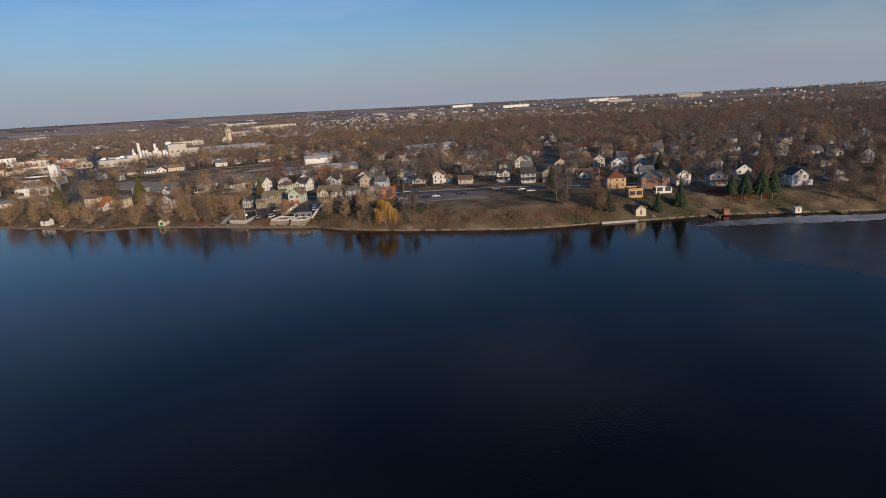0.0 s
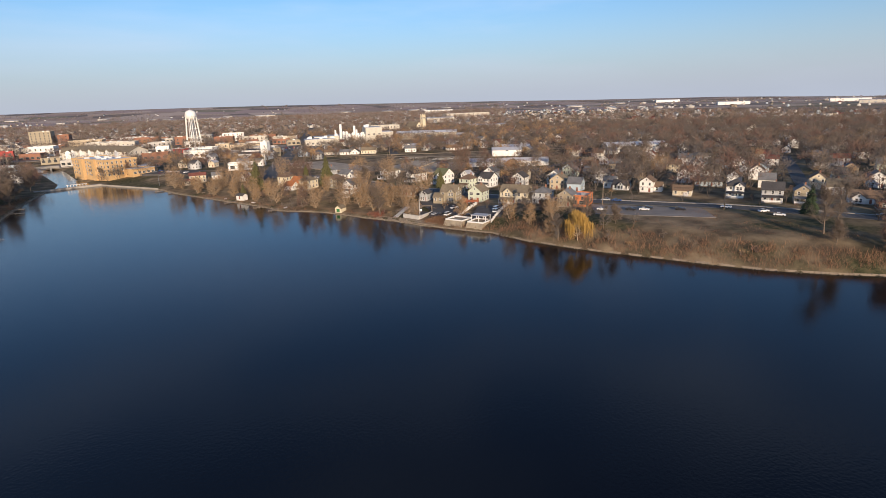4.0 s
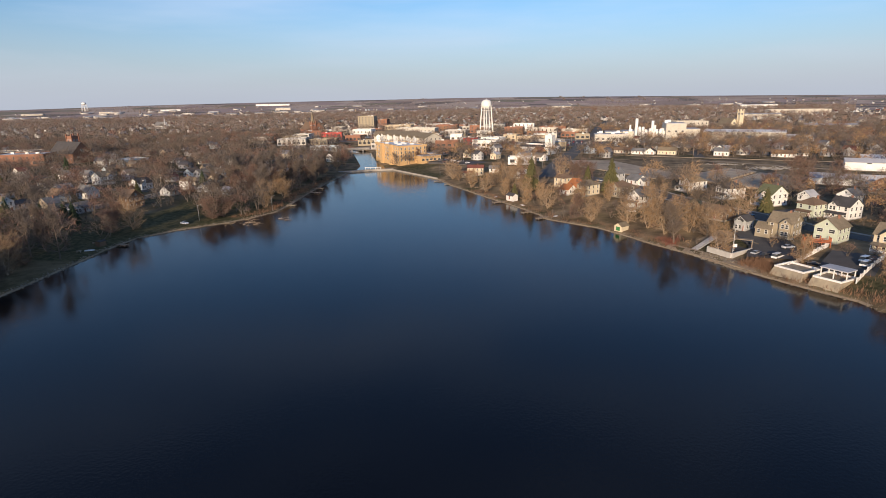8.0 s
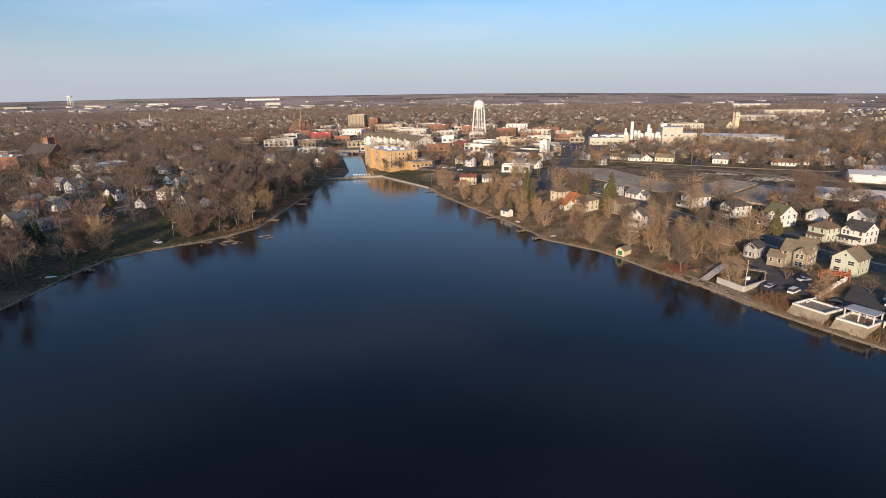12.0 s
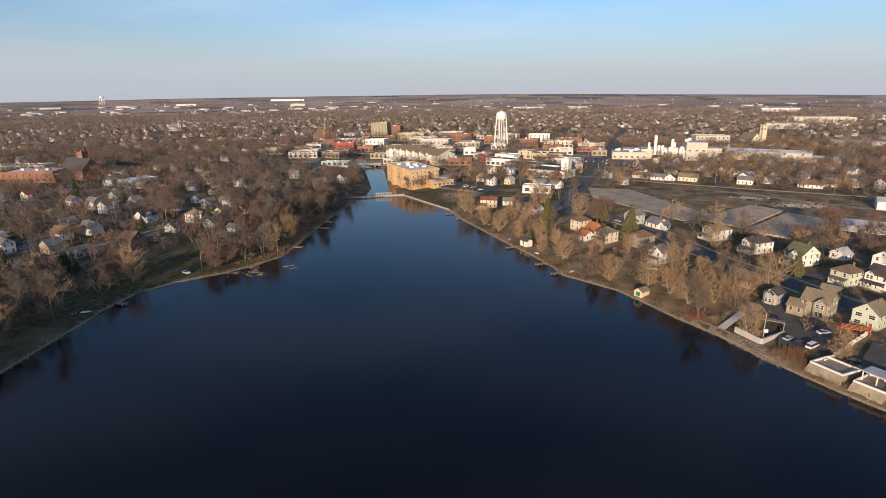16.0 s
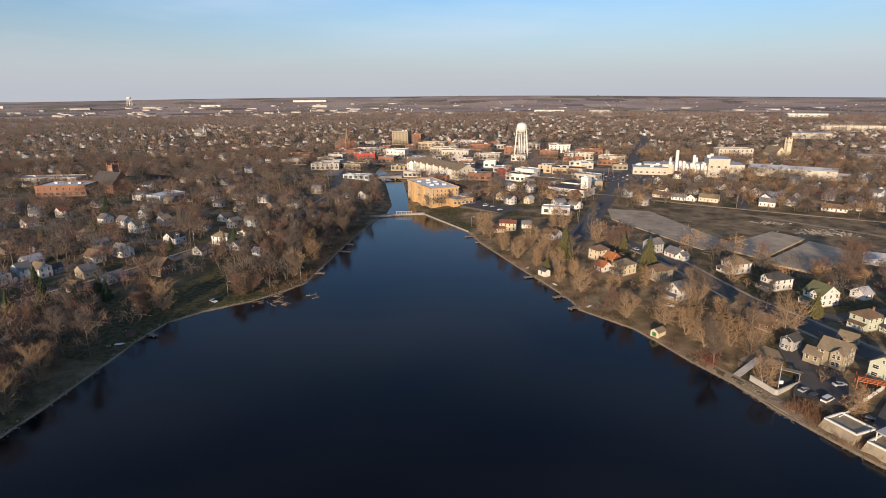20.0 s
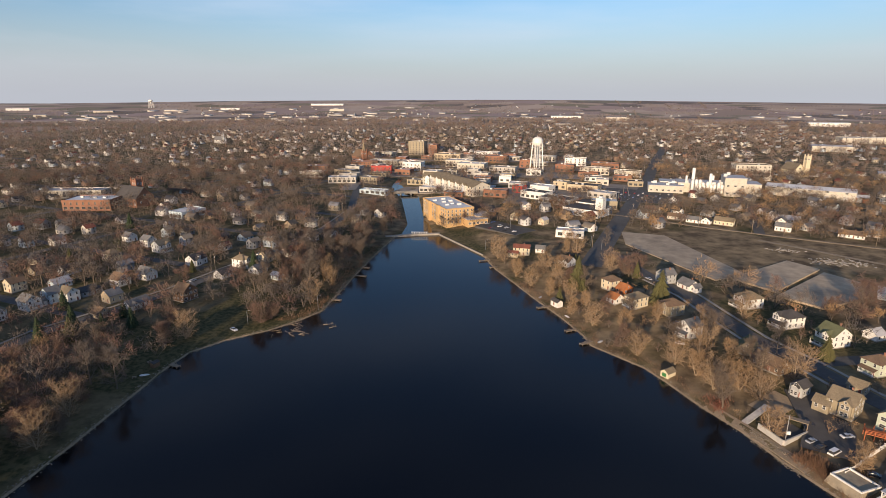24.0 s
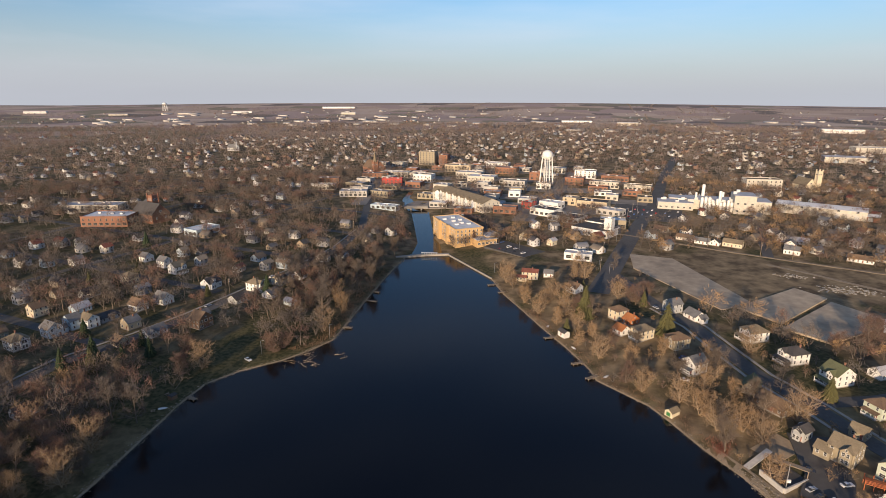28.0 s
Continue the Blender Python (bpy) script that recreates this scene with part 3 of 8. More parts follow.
def willow_proto(seed, h, w):
    r = random.Random(seed)
    wood, _ = branches(seed, h * 0.9, 0.8, limbs=6, twigs=10)
    root = new("weeping_willow")
    part("trunk", wood.mesh("trunk", [M_BARKPALE], True), root)
    b = Build()
    clumps = []
    for _ in range(26):
        a, k = r.uniform(0, 6.283), r.uniform(0.1, 1.0)
        clumps.append((math.cos(a) * k * w / 2, math.sin(a) * k * w / 2, h * (1.0 - 0.5 * k * k) * r.uniform(0.78, 1.02), r.uniform(0.45, 1.0)))
    for _ in range(2600):
        cx, cy, cz, drop = r.choice(clumps)
        x, y = cx + r.gauss(0, 0.55), cy + r.gauss(0, 0.55)
        z = cz - r.uniform(0, 1.2)
        end = max(0.5, z - r.uniform(0.25, 1.0) * drop * h * 0.62)
        u = r.uniform(0, 6.283)
        n = Vector((math.cos(u), math.sin(u), 0)) * 0.05
        p, q = Vector((x, y, z)), Vector((x * 1.05 + r.uniform(-.3, .3), y * 1.05 + r.uniform(-.3, .3), end))
        b.add([p - n, p + n, q], [(0, 1, 2)])
    part("crown", b.mesh("crown", [M_WILLOW]), root)
    return tagged(root, "golden weeping willow with hanging bare strands on the bank", "tree")


TREES = []
for k, (kind, h, sp, tw, bark, words) in enumerate([
        ("brown", 14, 0.85, 3600, M_BARK, "tall bare brown broadleaf tree with spreading limbs"),
        ("tawny", 13, 0.85, 3600, M_BARKPALE, "bare tawny tree with pale trunk and fine twigs"),
        ("russet", 10, 0.85, 3300, M_BARK, "round bare tree with reddish brown twigs"),
        ("grey", 15, 0.7, 3300, M_BARK, "tall grey-brown bare tree with upright limbs"),
        ("tawny", 10, 0.8, 2900, M_BARKPALE, "low bare tree with wide tawny crown"),
        ("brown", 9, 0.72, 2500, M_BARK, "small bare brown tree"),
        ("russet", 12, 0.85, 3300, M_BARK, "bare russet tree with several stems"),
        ("brown", 17, 0.78, 4000, M_BARKPALE, "very tall bare tree with pale heavy limbs"),
]):
    TREES.append(tree_proto("bare_tree", kind, 10 + k, h, sp, bark, words, twigs=int(tw * (0.72 if kind == "tawny" else 0.95)), limbs=4 + k % 3, fork=(0.22, 0.12, 0.10, 0.20, 0.08, 0.15, 0.07, 0.24)[k], up=(0.7, 0.8, 0.6, 1.0, 0.55, 0.7, 0.8, 0.85)[k]))
FIRS = [conifer_proto("spruce", 41, 12, 6.6, M_NEEDLE, "dark green spruce with dense drooping branches"),
        conifer_proto("spruce", 42, 9, 5.4, M_NEEDLE, "small dark green spruce"),
        conifer_proto("pine", 43, 11, 6.6, M_NEEDLE2, "olive green pine with a pointed crown"),
        conifer_proto("pine", 44, 8, 4.8, M_NEEDLE2, "young yellowish green pine"),
        conifer_proto("pine", 45, 11, 6.0, M_NEEDLE, "tall dark pine with a bare lower trunk", 0.34)]
WILLOW = willow_proto(51, 11.5, 9)
USED = set()
TREE_SPOTS = []


def put(proto, x, y, rot=0.0, size=1.0, z=None):
    """The prototype itself the first time, a copy of it after that."""
    m = pose(x, y, level(x, y) if z is None else z, 0, 0, rot)
    if proto in USED:
        ob = copy_thing(proto, m)
    else:
        USED.add(proto)
        ob = proto
        ob.matrix_basis = m
    ob.scale = (size, size, size)
    TREE_SPOTS.append((x, y))
    return ob


# ---- houses ----
def window_mesh(w, h, name="window", rim=None):
    """A frame with two sunk panes, in one piece."""
    t = 0.10
    xs, zs = [-w / 2 - t, -w / 2, w / 2, w / 2 + t], [-t, 0, h * 0.47, h * 0.53, h, h + t]
    b, at = Build(), {}

    def v(x, y, z):
        if (x, y, z) not in at:
            at[x, y, z] = len(b.v)
            b.v.append((x, y, z))
        return at[x, y, z]

    def face(slot, *ps):
        b.f.append(tuple(v(*p) for p in ps))
        b.s.append(slot)

    for i in range(3):
        for k in range(5):
            x0, x1, z0, z1 = xs[i], xs[i + 1], zs[k], zs[k + 1]
            y = -0.02 if i == 1 and k in (1, 3) else -0.07
            face(1 if y > -0.05 else 0, (x0, y, z0), (x1, y, z0), (x1, y, z1), (x0, y, z1))
            if y > -0.05:
                for (ax, az), (cx, cz) in (((x0, z0), (x1, z0)), ((x1, z0), (x1, z1)), ((x1, z1), (x0, z1)), ((x0, z1), (x0, z0))):
                    face(0, (ax, -0.07, az), (cx, -0.07, cz), (cx, y, cz), (ax, y, az))
    ring = [(x, zs[0]) for x in xs] + [(xs[-1], z) for z in zs[1:]] + [(x, zs[-1]) for x in xs[-2::-1]] + [(xs[0], z) for z in zs[-2:0:-1]]
    for (ax, az), (cx, cz) in zip(ring, ring[1:] + ring[:1]):
        face(0, (cx, -0.07, cz), (ax, -0.07, az), (ax, 0.03, az), (cx, 0.03, cz))
    return b.mesh(name, [rim or M_TRIM, M_GLASS])


WIN = {"tall": window_mesh(0.95, 1.5), "wide": window_mesh(1.9, 1.3), "small": window_mesh(0.7, 0.9), "shop": window_mesh(2.4, 1.7),
       "town": window_mesh(1.0, 1.6, rim=M_FOUND), "store": window_mesh(2.6, 1.8, rim=M_FOUND)}


def panel_mesh(name, w, h, rows, leaf, rim):
    """A door leaf with sunk panels and a raised surround, in one piece."""
    zs = [0.0, 0.08]
    for k in range(rows):
        zs += [0.08 + (h - 0.1) * (k + 0.86) / rows, 0.08 + (h - 0.1) * (k + 1) / rows]
    xs = [-w / 2 - 0.12, -w / 2, -w / 2 + 0.12, w / 2 - 0.12, w / 2, w / 2 + 0.12]
    b, at = Build(), {}
    cols = [-0.09, -0.05, -0.03, -0.05, -0.09]
    for i in range(5):
        for k in range(len(zs) - 1):
            y = cols[i] if not (i == 2 and k % 2 == 0) else -0.05
            ps = []
            for x, z in ((xs[i], zs[k]), (xs[i + 1], zs[k]), (xs[i + 1], zs[k + 1]), (xs[i], zs[k + 1])):
                key = (x, z)
                if key not in at:
                    at[key] = len(b.v)
                    b.v.append((x, y if abs(x) < w / 2 + 0.1 else 0.03, z))
                ps.append(at[key])
            b.f.append(tuple(ps))
            b.s.append(1 if i in (0, 4) else 0)
    return b.mesh(name, [leaf, rim])


DOOR = panel_mesh("door", 1.0, 2.1, 2, M_DOOR, M_TRIM)
GARAGE = panel_mesh("garage_door", 2.6, 2.2, 4, M_TRIM, M_TRIM)
SIDES = {"front": (0, -1, 0), "back": (0, 1, 180), "right": (1, 0, 90), "left": (-1, 0, -90)}


def openings(root, w, d, z, side, n, kind, step=None, x0=0.0, y0=0.0, skip=()):
    """A row of n windows in one wall of a block w x d."""
    sx, sy, rz = SIDES[side]
    span = w if sy else d
    step = step or span / n
    for k in range(n):
        if k in skip:
            continue
        u = (k - (n - 1) / 2) * step
        p = (x0 + u, y0 + sy * d / 2) if sy else (x0 + sx * w / 2, y0 + u)
        part("window", WIN[kind], root, m=pose(p[0], p[1], z, 0, 0, rz))


def block(root, w, d, hgt, rise, wall, roof, kind="gable", turn=0, x0=0.0, y0=0.0, z0=0.0, over=0.45, names=("wall", "roof")):
    """One volume of a house: its walls and its roof. turn 90: ridge along x."""
    m = pose(x0, y0, 0, 0, 0, turn)
    a, c = (w, d) if turn == 0 else (d, w)
    b = Build()
    if kind == "hip":
        b.box(-a / 2, a / 2, -c / 2, c / 2, z0, hgt)
    else:
        b.gable_wall(a, c, z0, hgt, rise)
    part(names[0], b.mesh(names[0], [WALL[wall]]), root, m=m)
    b = Build()
    if kind == "hip":
        if a > c:
            m = m @ pose(0, 0, 0, 0, 0, 90)
            a, c = c, a
        b.hip_roof(a, c, hgt, rise, over)
    else:
        b.gable_roof(a, c, hgt, rise, over)
    part(names[1], b.mesh(names[1], [ROOF[roof]]), root, m=m)


def porch(root, w, dep, d, roof, x0=0.0, hgt=2.6, posts=4, rail=True):
    """A roofed porch before the front wall."""
    y1 = -d / 2
    b = Build()
    b.box(x0 - w / 2, x0 + w / 2, y1 - dep, y1, -0.4, 0.45)
    part("porch_floor", b.mesh("porch_floor", [M_FOUND]), root)
    b = Build()
    vs = [(x0 - w / 2 - 0.3, y1 - dep - 0.3, hgt), (x0 + w / 2 + 0.3, y1 - dep - 0.3, hgt), (x0 + w / 2 + 0.3, y1, hgt + 0.7), (x0 - w / 2 - 0.3, y1, hgt + 0.7)]
    b.add(vs + [(x, y, z + 0.15) for x, y, z in vs], [(3, 2, 1, 0), (4, 5, 6, 7), (0, 1, 5, 4), (1, 2, 6, 5), (2, 3, 7, 6), (3, 0, 4, 7)])
    part("porch_roof", b.mesh("porch_roof", [ROOF[roof]]), root)
    b = Build()
    b.box(-0.1, 0.1, -0.1, 0.1, 0.45, hgt)
    me = b.mesh("porch_post", [M_TRIM])
    for k in range(posts):
        part("porch_post", me, root, m=pose(x0 - w / 2 + 0.15 + (w - 0.3) * k / (posts - 1), y1 - dep + 0.15, 0))
    if rail:
        b = Build()
        b.box(x0 - w / 2, x0 + w / 2, y1 - dep + 0.1, y1 - dep + 0.2, 0.55, 1.25)
        part("porch_rail", b.mesh("porch_rail", [M_TRIM]), root)


def house(x, y, rot, w, d, storeys=2, wall="white", roof="grey", kind="gable", turn=0, rise=None, wing=None, gable=None, front_porch=None, chimney=True, label="", z=None, dormer=False, garage=False, name="house", glass="tall"):
    """A wooden house. wing: (w, d, x0, y0, storeys, turn); gable: (w, x0) a cross gable on the front; front_porch: (w, depth)."""
    root = new(name)
    root.matrix_basis = pose(x, y, level(x, y) if z is None else z, 0, 0, rot)
    root.scale = (TRUE, TRUE, TRUE)
    chimney = chimney and (int(x) + int(y)) % 3 != 1
    hgt = 0.5 + 2.75 * storeys
    rise = rise or (w if turn == 0 else d) * 0.36
    b = Build()
    b.box(-w / 2 - 0.05, w / 2 + 0.05, -d / 2 - 0.05, d / 2 + 0.05, -1.2, 0.45)
    part("foundation", b.mesh("foundation", [M_FOUND]), root)
    block(root, w, d, hgt, rise, wall, roof, kind, turn, z0=0.45)
    nw, nd = max(2, int(w / 2.9)), max(2, int(d / 2.9))
    for s in range(int(storeys)):
        zz = 1.3 + 2.75 * s
        openings(root, w, d, zz, "front", nw, glass, skip=(nw // 2,) if s == 0 else ())
        openings(root, w, d, zz, "left", nd, "tall", skip=(0,) if wing else ())
        openings(root, w, d, zz, "right", nd, "tall")
    if kind == "gable":
        for side in (("front", "back") if turn == 0 else ("left", "right")):
            openings(root, w, d, hgt + rise * 0.25, side, 1, "small")
    if garage:
        part("garage_door", GARAGE, root, m=pose(w * 0.2, -d / 2, 0.05))
    else:
        part("door", DOOR, root, m=pose(-w / 2 + w * (nw // 2 + 0.5) / nw, -d / 2, 0.45))
    if gable:
        gw, gx0 = gable
        block(root, gw, d / 2 + 1.2, hgt, gw * 0.42, wall, roof, "gable", 0, gx0, -d / 4 - 0.6, 0.45, 0.35, ("bay", "bay_roof"))
        for s in range(int(storeys)):
            openings(root, gw, d + 2.4, 1.3 + 2.75 * s, "front", 2, "tall", x0=gx0, step=1.5)
        openings(root, gw, d + 2.4, hgt + 0.25, "front", 1, "small", x0=gx0)
    if wing:
        ww, wd, wx, wy, ws, wt = wing
        wh = 0.4 + 2.75 * ws
        block(root, ww, wd, wh, (ww if wt == 0 else wd) * 0.34, wall, roof, "gable", wt, wx, wy, -0.8, 0.4, ("wing", "wing_roof"))
        openings(root, ww, wd, 1.2, "front", max(1, int(ww / 2.6)), "tall", x0=wx, y0=wy)
        openings(root, ww, wd, 1.2, "right" if wx > 0 else "left", max(1, int(wd / 2.6)), "tall", x0=wx, y0=wy)
    if front_porch:
        porch(root, front_porch[0], front_porch[1], d if not gable else d + 2.4, roof, x0=front_porch[2] if len(front_porch) > 2 else 0)
    if dormer:
        a = w / 2
        zz = hgt + rise * 0.35
        for s in (-1, 1):
            b = Build()
            b.gable_wall(1.7, a * 0.8, zz - 0.9, zz + 1.0, 0.6)
            b.slot = 1
            b.gable_roof(1.7, a * 0.8, zz + 1.0, 0.6, 0.25, 0.12)
            dm = pose(s * a * 0.42, 0, 0, 0, 0, 90) if turn == 0 else pose(0, s * d * 0.21, 0)
            part("dormer", b.mesh("dormer", [WALL[wall], ROOF[roof]]), root, m=dm)
    if chimney:
        b = Build()
        b.box(-0.3, 0.3, -0.3, 0.3, hgt, hgt + rise + 0.7)
        b.box(-0.36, 0.36, -0.36, 0.36, hgt + rise + 0.7, hgt + rise + 0.82)
        roof_ = next(o for o in root.children if o.name.startswith("roof"))
        part("chimney", b.mesh("chimney", [M_CHIM]), roof_, m=roof_.matrix_basis.inverted() @ pose(w * 0.12, d * 0.18, 0))
    words = f"{wall} {'one' if storeys < 2 else 'two'}-storey wooden house with {roof} {'hipped' if kind == 'hip' else 'gabled'} roof"
    return tagged(root, label or words, "house")


def flat_building(x, y, rot, w, d, h, wall="stucco", roof="pale", rows=2, glass="tall", label="", name="shop_building", units=2, z=None, cat="building", parapet=0.6, size=1.0):
    """A flat-roofed block with a parapet, windows in rows and roof units."""
    root = new(name)
    root.matrix_basis = pose(x, y, level(x, y) if z is None else z, 0, 0, rot)
    root.scale = (size, size, size)
    b = Build()
    t = 0.3
    b.tray(w, d, -1.5, h, parapet + 0.1)
    part("wall", b.mesh("wall", [WALL[wall]]), root)
    b = Build()
    b.box(-w / 2 + t, w / 2 - t, -d / 2 + t, d / 2 - t, h - parapet - 0.02, h - parapet + 0.06)
    part("roof", b.mesh("roof", [ROOF[roof]]), root)
    for s in range(rows):
        zz = 1.2 + s * (h - parapet - 0.6) / max(rows, 1)
        for side in ("front", "left", "right"):
            n = max(2, int((w if side == "front" else d) / 4.2))
            openings(root, w, d, zz, side, min(n, 9), ("town" if glass == "tall" else glass) if s else "store")
    r = random.Random(int(x * 7 + y))
    for k in range(units):
        ux, uy = r.uniform(-w * 0.3, w * 0.3), r.uniform(-d * 0.3, d * 0.3)
        b = Build()
        b.box(ux - 1, ux + 1, uy - 0.8, uy + 0.8, h - parapet + 0.06, h - parapet + 1.2)
        part("roof_unit", b.mesh("roof_unit", [M_GALV]), root)
    return tagged(root, label or f"flat-roofed {wall} town building with {roof} roof", cat)


# ---- roads and paved ground ----
M_TOWN = mat("town_paving", (0.30, 0.265, 0.23), (0.19, 0.17, 0.15), rough=0.9, scale=0.12, stains=0.4, bump=0.2)


def strip(name, pts, width, material, lift, label, cat="road", step=6.0, follow=False):
    """A band along a line, laid over the ground."""
    line = []
    for (x0, y0), (x1, y1) in zip(pts, pts[1:]):
        n = max(1, int(math.hypot(x1 - x0, y1 - y0) / step))
        line += [(x0 + (x1 - x0) * k / n, y0 + (y1 - y0) * k / n) for k in range(n)]
    line.append(pts[-1])
    b = Build()
    vs = []
    for k, (x, y) in enumerate(line):
        x0, y0 = line[max(k - 1, 0)]
        x1, y1 = line[min(k + 1, len(line) - 1)]
        L = math.hypot(x1 - x0, y1 - y0)
        nx_, ny_ = -(y1 - y0) / L * width / 2, (x1 - x0) / L * width / 2
        for s in (1, -1):
            vs.append((x + s * nx_, y + s * ny_, (level(x + s * nx_, y + s * ny_) if follow else max(level(x + s * nx_, y + s * ny_), level(x, y))) + lift))
        for s in (-1, 1):
            vs.append((x + s * nx_, y + s * ny_, level(x, y) - 0.5))
    fs = []
    for k in range(len(line) - 1):
        o = 4 * k
        fs += [(o + 1, o + 5, o + 4, o), (o, o + 4, o + 7, o + 3), (o + 2, o + 6, o + 5, o + 1)]
    b.add(vs, fs)
    return tagged(new(name, b.mesh(name, [material])), label, cat, kind="structure")


def patch(name, ring, material, lift, label, cat="paving"):
    """A flat paved area."""
    z = max(level(x, y) for x, y in ring)
    b = Build()
    b.prism(ring, min(level(x, y) for x, y in ring) - 0.6, z + lift)
    return tagged(new(name, b.mesh(name, [material])), label, cat, kind="structure")


WEST_ST = [(-172, 110), (-157, 155), (-153, 174), (-138, 199), (-128, 220), (-118, 247), (-104, 287), (-91, 336), (-87, 386), (-105, 500), (-130, 620)]
EAST_ST = [(72, 298), (83, 244), (91, 223), (95, 198), (98, 181), (106, 161), (112, 140), (124, 112), (135, 88), (158, 56), (174, 18), (200, -25), (235, -85), (300, -180)]
strip("road_west", WEST_ST, 6, M_ASPH, 0.10, "grey asphalt street along the west bank houses")
strip("road_east", EAST_ST, 6.5, M_ASPH, 0.10, "grey asphalt street along the east bank houses")
strip("road_main", [(58, 262), (72, 298), (96, 360), (118, 415), (155, 503), (219, 689), (300, 900)], 11, M_ASPH, 0.12, "wide asphalt main road running out of town")
strip("road_cross", [(106, 163), (129, 167), (165, 178), (240, 205)], 5.5, M_ASPH, 0.11, "asphalt cross street between white houses")
strip("road_cross_south", [(183, 40), (230, 70), (330, 130)], 5.5, M_ASPH, 0.11, "asphalt side street leading away from the lake")
for k in range(6):
    y0 = 190 + 62 * k
    x0 = -150 + 20 * k
    strip(f"road_side_{k + 1}", [(x0, y0), (x0 - 130, y0 + 48), (x0 - 320, y0 + 118), (x0 - 560, y0 + 206)], 5, M_ASPH, 0.10, "asphalt side street between houses")
for k in range(3):
    o = 75 + 95 * k
    strip(f"road_block_{k + 1}", [(-195 - o, 150 + o * .35), (-120 - o, 350 + o * .35), (-60 - o, 520 + o * .35)], 5, M_ASPH, 0.13, "asphalt street between blocks of houses")
strip("pavement_west", [(x - 4.6, y + 1.7) for x, y in WEST_ST[:9]], 1.1, M_WALK, 0.14, "narrow concrete pavement beside the street", "pavement")
strip("pavement_east", [(x + 4.8, y + 0.9) for x, y in EAST_ST[1:12]], 1.1, M_WALK, 0.14, "narrow concrete pavement beside the street", "pavement")
strip("pavement_lake", [(x - 4.8, y - 0.9) for x, y in EAST_ST[1:7]], 1.1, M_WALK, 0.14, "narrow concrete pavement beside the street", "pavement")
patch("slab_north", [(91, 333), (114, 325), (128, 252), (110, 243), (86, 304)], M_SLAB, 0.35, "bare tan concrete floor slab of a cleared factory")
patch("slab_middle", [(118, 246), (158, 275), (166, 261), (129, 228)], M_SLAB, 0.75, "bare tan concrete floor slab of a cleared factory")
patch("slab_south", [(127, 223), (165, 256), (178, 232), (138, 209)], M_SLAB, 0.79, "bare tan concrete floor slab of a cleared factory")
strip("yard_beach", [(80, 138), (90, 144)], 8, M_SAND, 0.12, "tan sandy yard above the patio", "yard", 2.0, True)
strip("yard_asphalt", [(86, 119), (92, 128), (96, 146)], 11, M_LOT, 0.07, "dark asphalt yard with parked cars", "yard")
strip("yard_terrace", [(93, 103), (104, 113)], 11, M_LOT, 0.07, "dark asphalt yard between white fences", "yard")
strip("shingle_bank", [(66.9, 142), (73.2, 130), (77.2, 120), (79.6, 114)], 3.4, M_SAND, 0.10, "tan shingle slope at the water's edge", "shore", 2.0, True)
for k, (a0, a1, wd) in enumerate([((-70, 500), (150, 455), 34), ((-60, 545), (165, 500), 26), ((-120, 600), (150, 560), 30), ((-130, 660), (160, 620), 26), ((-100, 720), (150, 690), 26), ((30, 420), (110, 680), 16), ((-20, 470), (20, 760), 12), ((-110, 480), (-130, 760), 14)]):
    strip(f"pavement_town_{k + 1}", [a0, a1], wd, M_TOWN, 0.05 + 0.012 * k, "grey-brown paved streets and yards of the town centre", "pavement")
strip("shore_west", SHORE_W[2:], 1.3, M_SAND, 0.02, "narrow gravelly margin under the west bank stones", "shore", 2.5, True)
strip("shore_east", SHORE_E[1:-3], 1.2, M_SAND, 0.02, "narrow gravelly margin along the east bank", "shore", 2.5, True)
strip("track_yard", [(165, 318), (182, 300), (196, 282), (214, 262), (232, 246)], 3.0, M_SAND, 0.05, "bare tan dirt track across the cleared yard", "track", 3.0, True)
patch("parking_mill", [(2, 345), (26, 322), (40, 335), (14, 362)], M_LOT, 0.08, "asphalt car park beside the brick mill", "car park")
patch("lot_south", [(117, 75), (128, 88), (150, 60), (140, 48)], M_TOWN, 0.10, "worn grey-brown car park by the lake road", "car park")
patch("lot_town", [(100, 440), (150, 425), (172, 480), (120, 500)], M_LOT, 0.08, "large asphalt car park in the town", "car park")

# ---- houses of the east bank ----
house(110, 212, -72, 10, 11, 2, "white", "tan", "hip", gable=(5, 2), front_porch=(9, 2.2), label="large white two-storey house with tan hipped roof and gables", rise=3.2)
house(115.5, 193, -72, 9, 11, 2, "white", "dark", "hip", gable=(4.2, -1.5), front_porch=(8, 2.2), label="white two-storey house with dark roof and glazed porch", rise=3)
house(122, 178, -72, 9.5, 11, 2, "white", "green", "gable", 90, gable=(4.5, 1.5), front_porch=(8, 2.2), label="white two-storey house with mossy green roof")
house(91, 171, -30, 7, 9, 1, "tan", "green", "gable", 0, rise=3.6, label="low cabin with steep green roof and stone chimney")
house(93, 160, -60, 13, 8, 1, "brown", "brown", "gable", 90, label="long low brown house hidden under trees")
house(77, 184, -60, 8, 9, 2, "white", "grey", "gable", 0, front_porch=(6, 2), rise=3)
house(77, 203, -66, 9, 10, 2, "tan", "brown", "hip", gable=(4, 1.5), rise=2.8)
house(66, 211, -60, 8, 10, 2, "cream", "tan", "hip", front_porch=(7, 2), rise=2.6)
house(65, 225, -58, 6, 8, 1, "orange", "orange", "gable", 90, label="small cottage with bright orange roof and orange walls")
house(59, 216, -58, 7, 7, 1, "white", "orange", "gable", 90, label="small white cottage with brown-orange roof")
house(61, 231, -60, 8, 9, 2, "cream", "brown", "hip", rise=2.6)
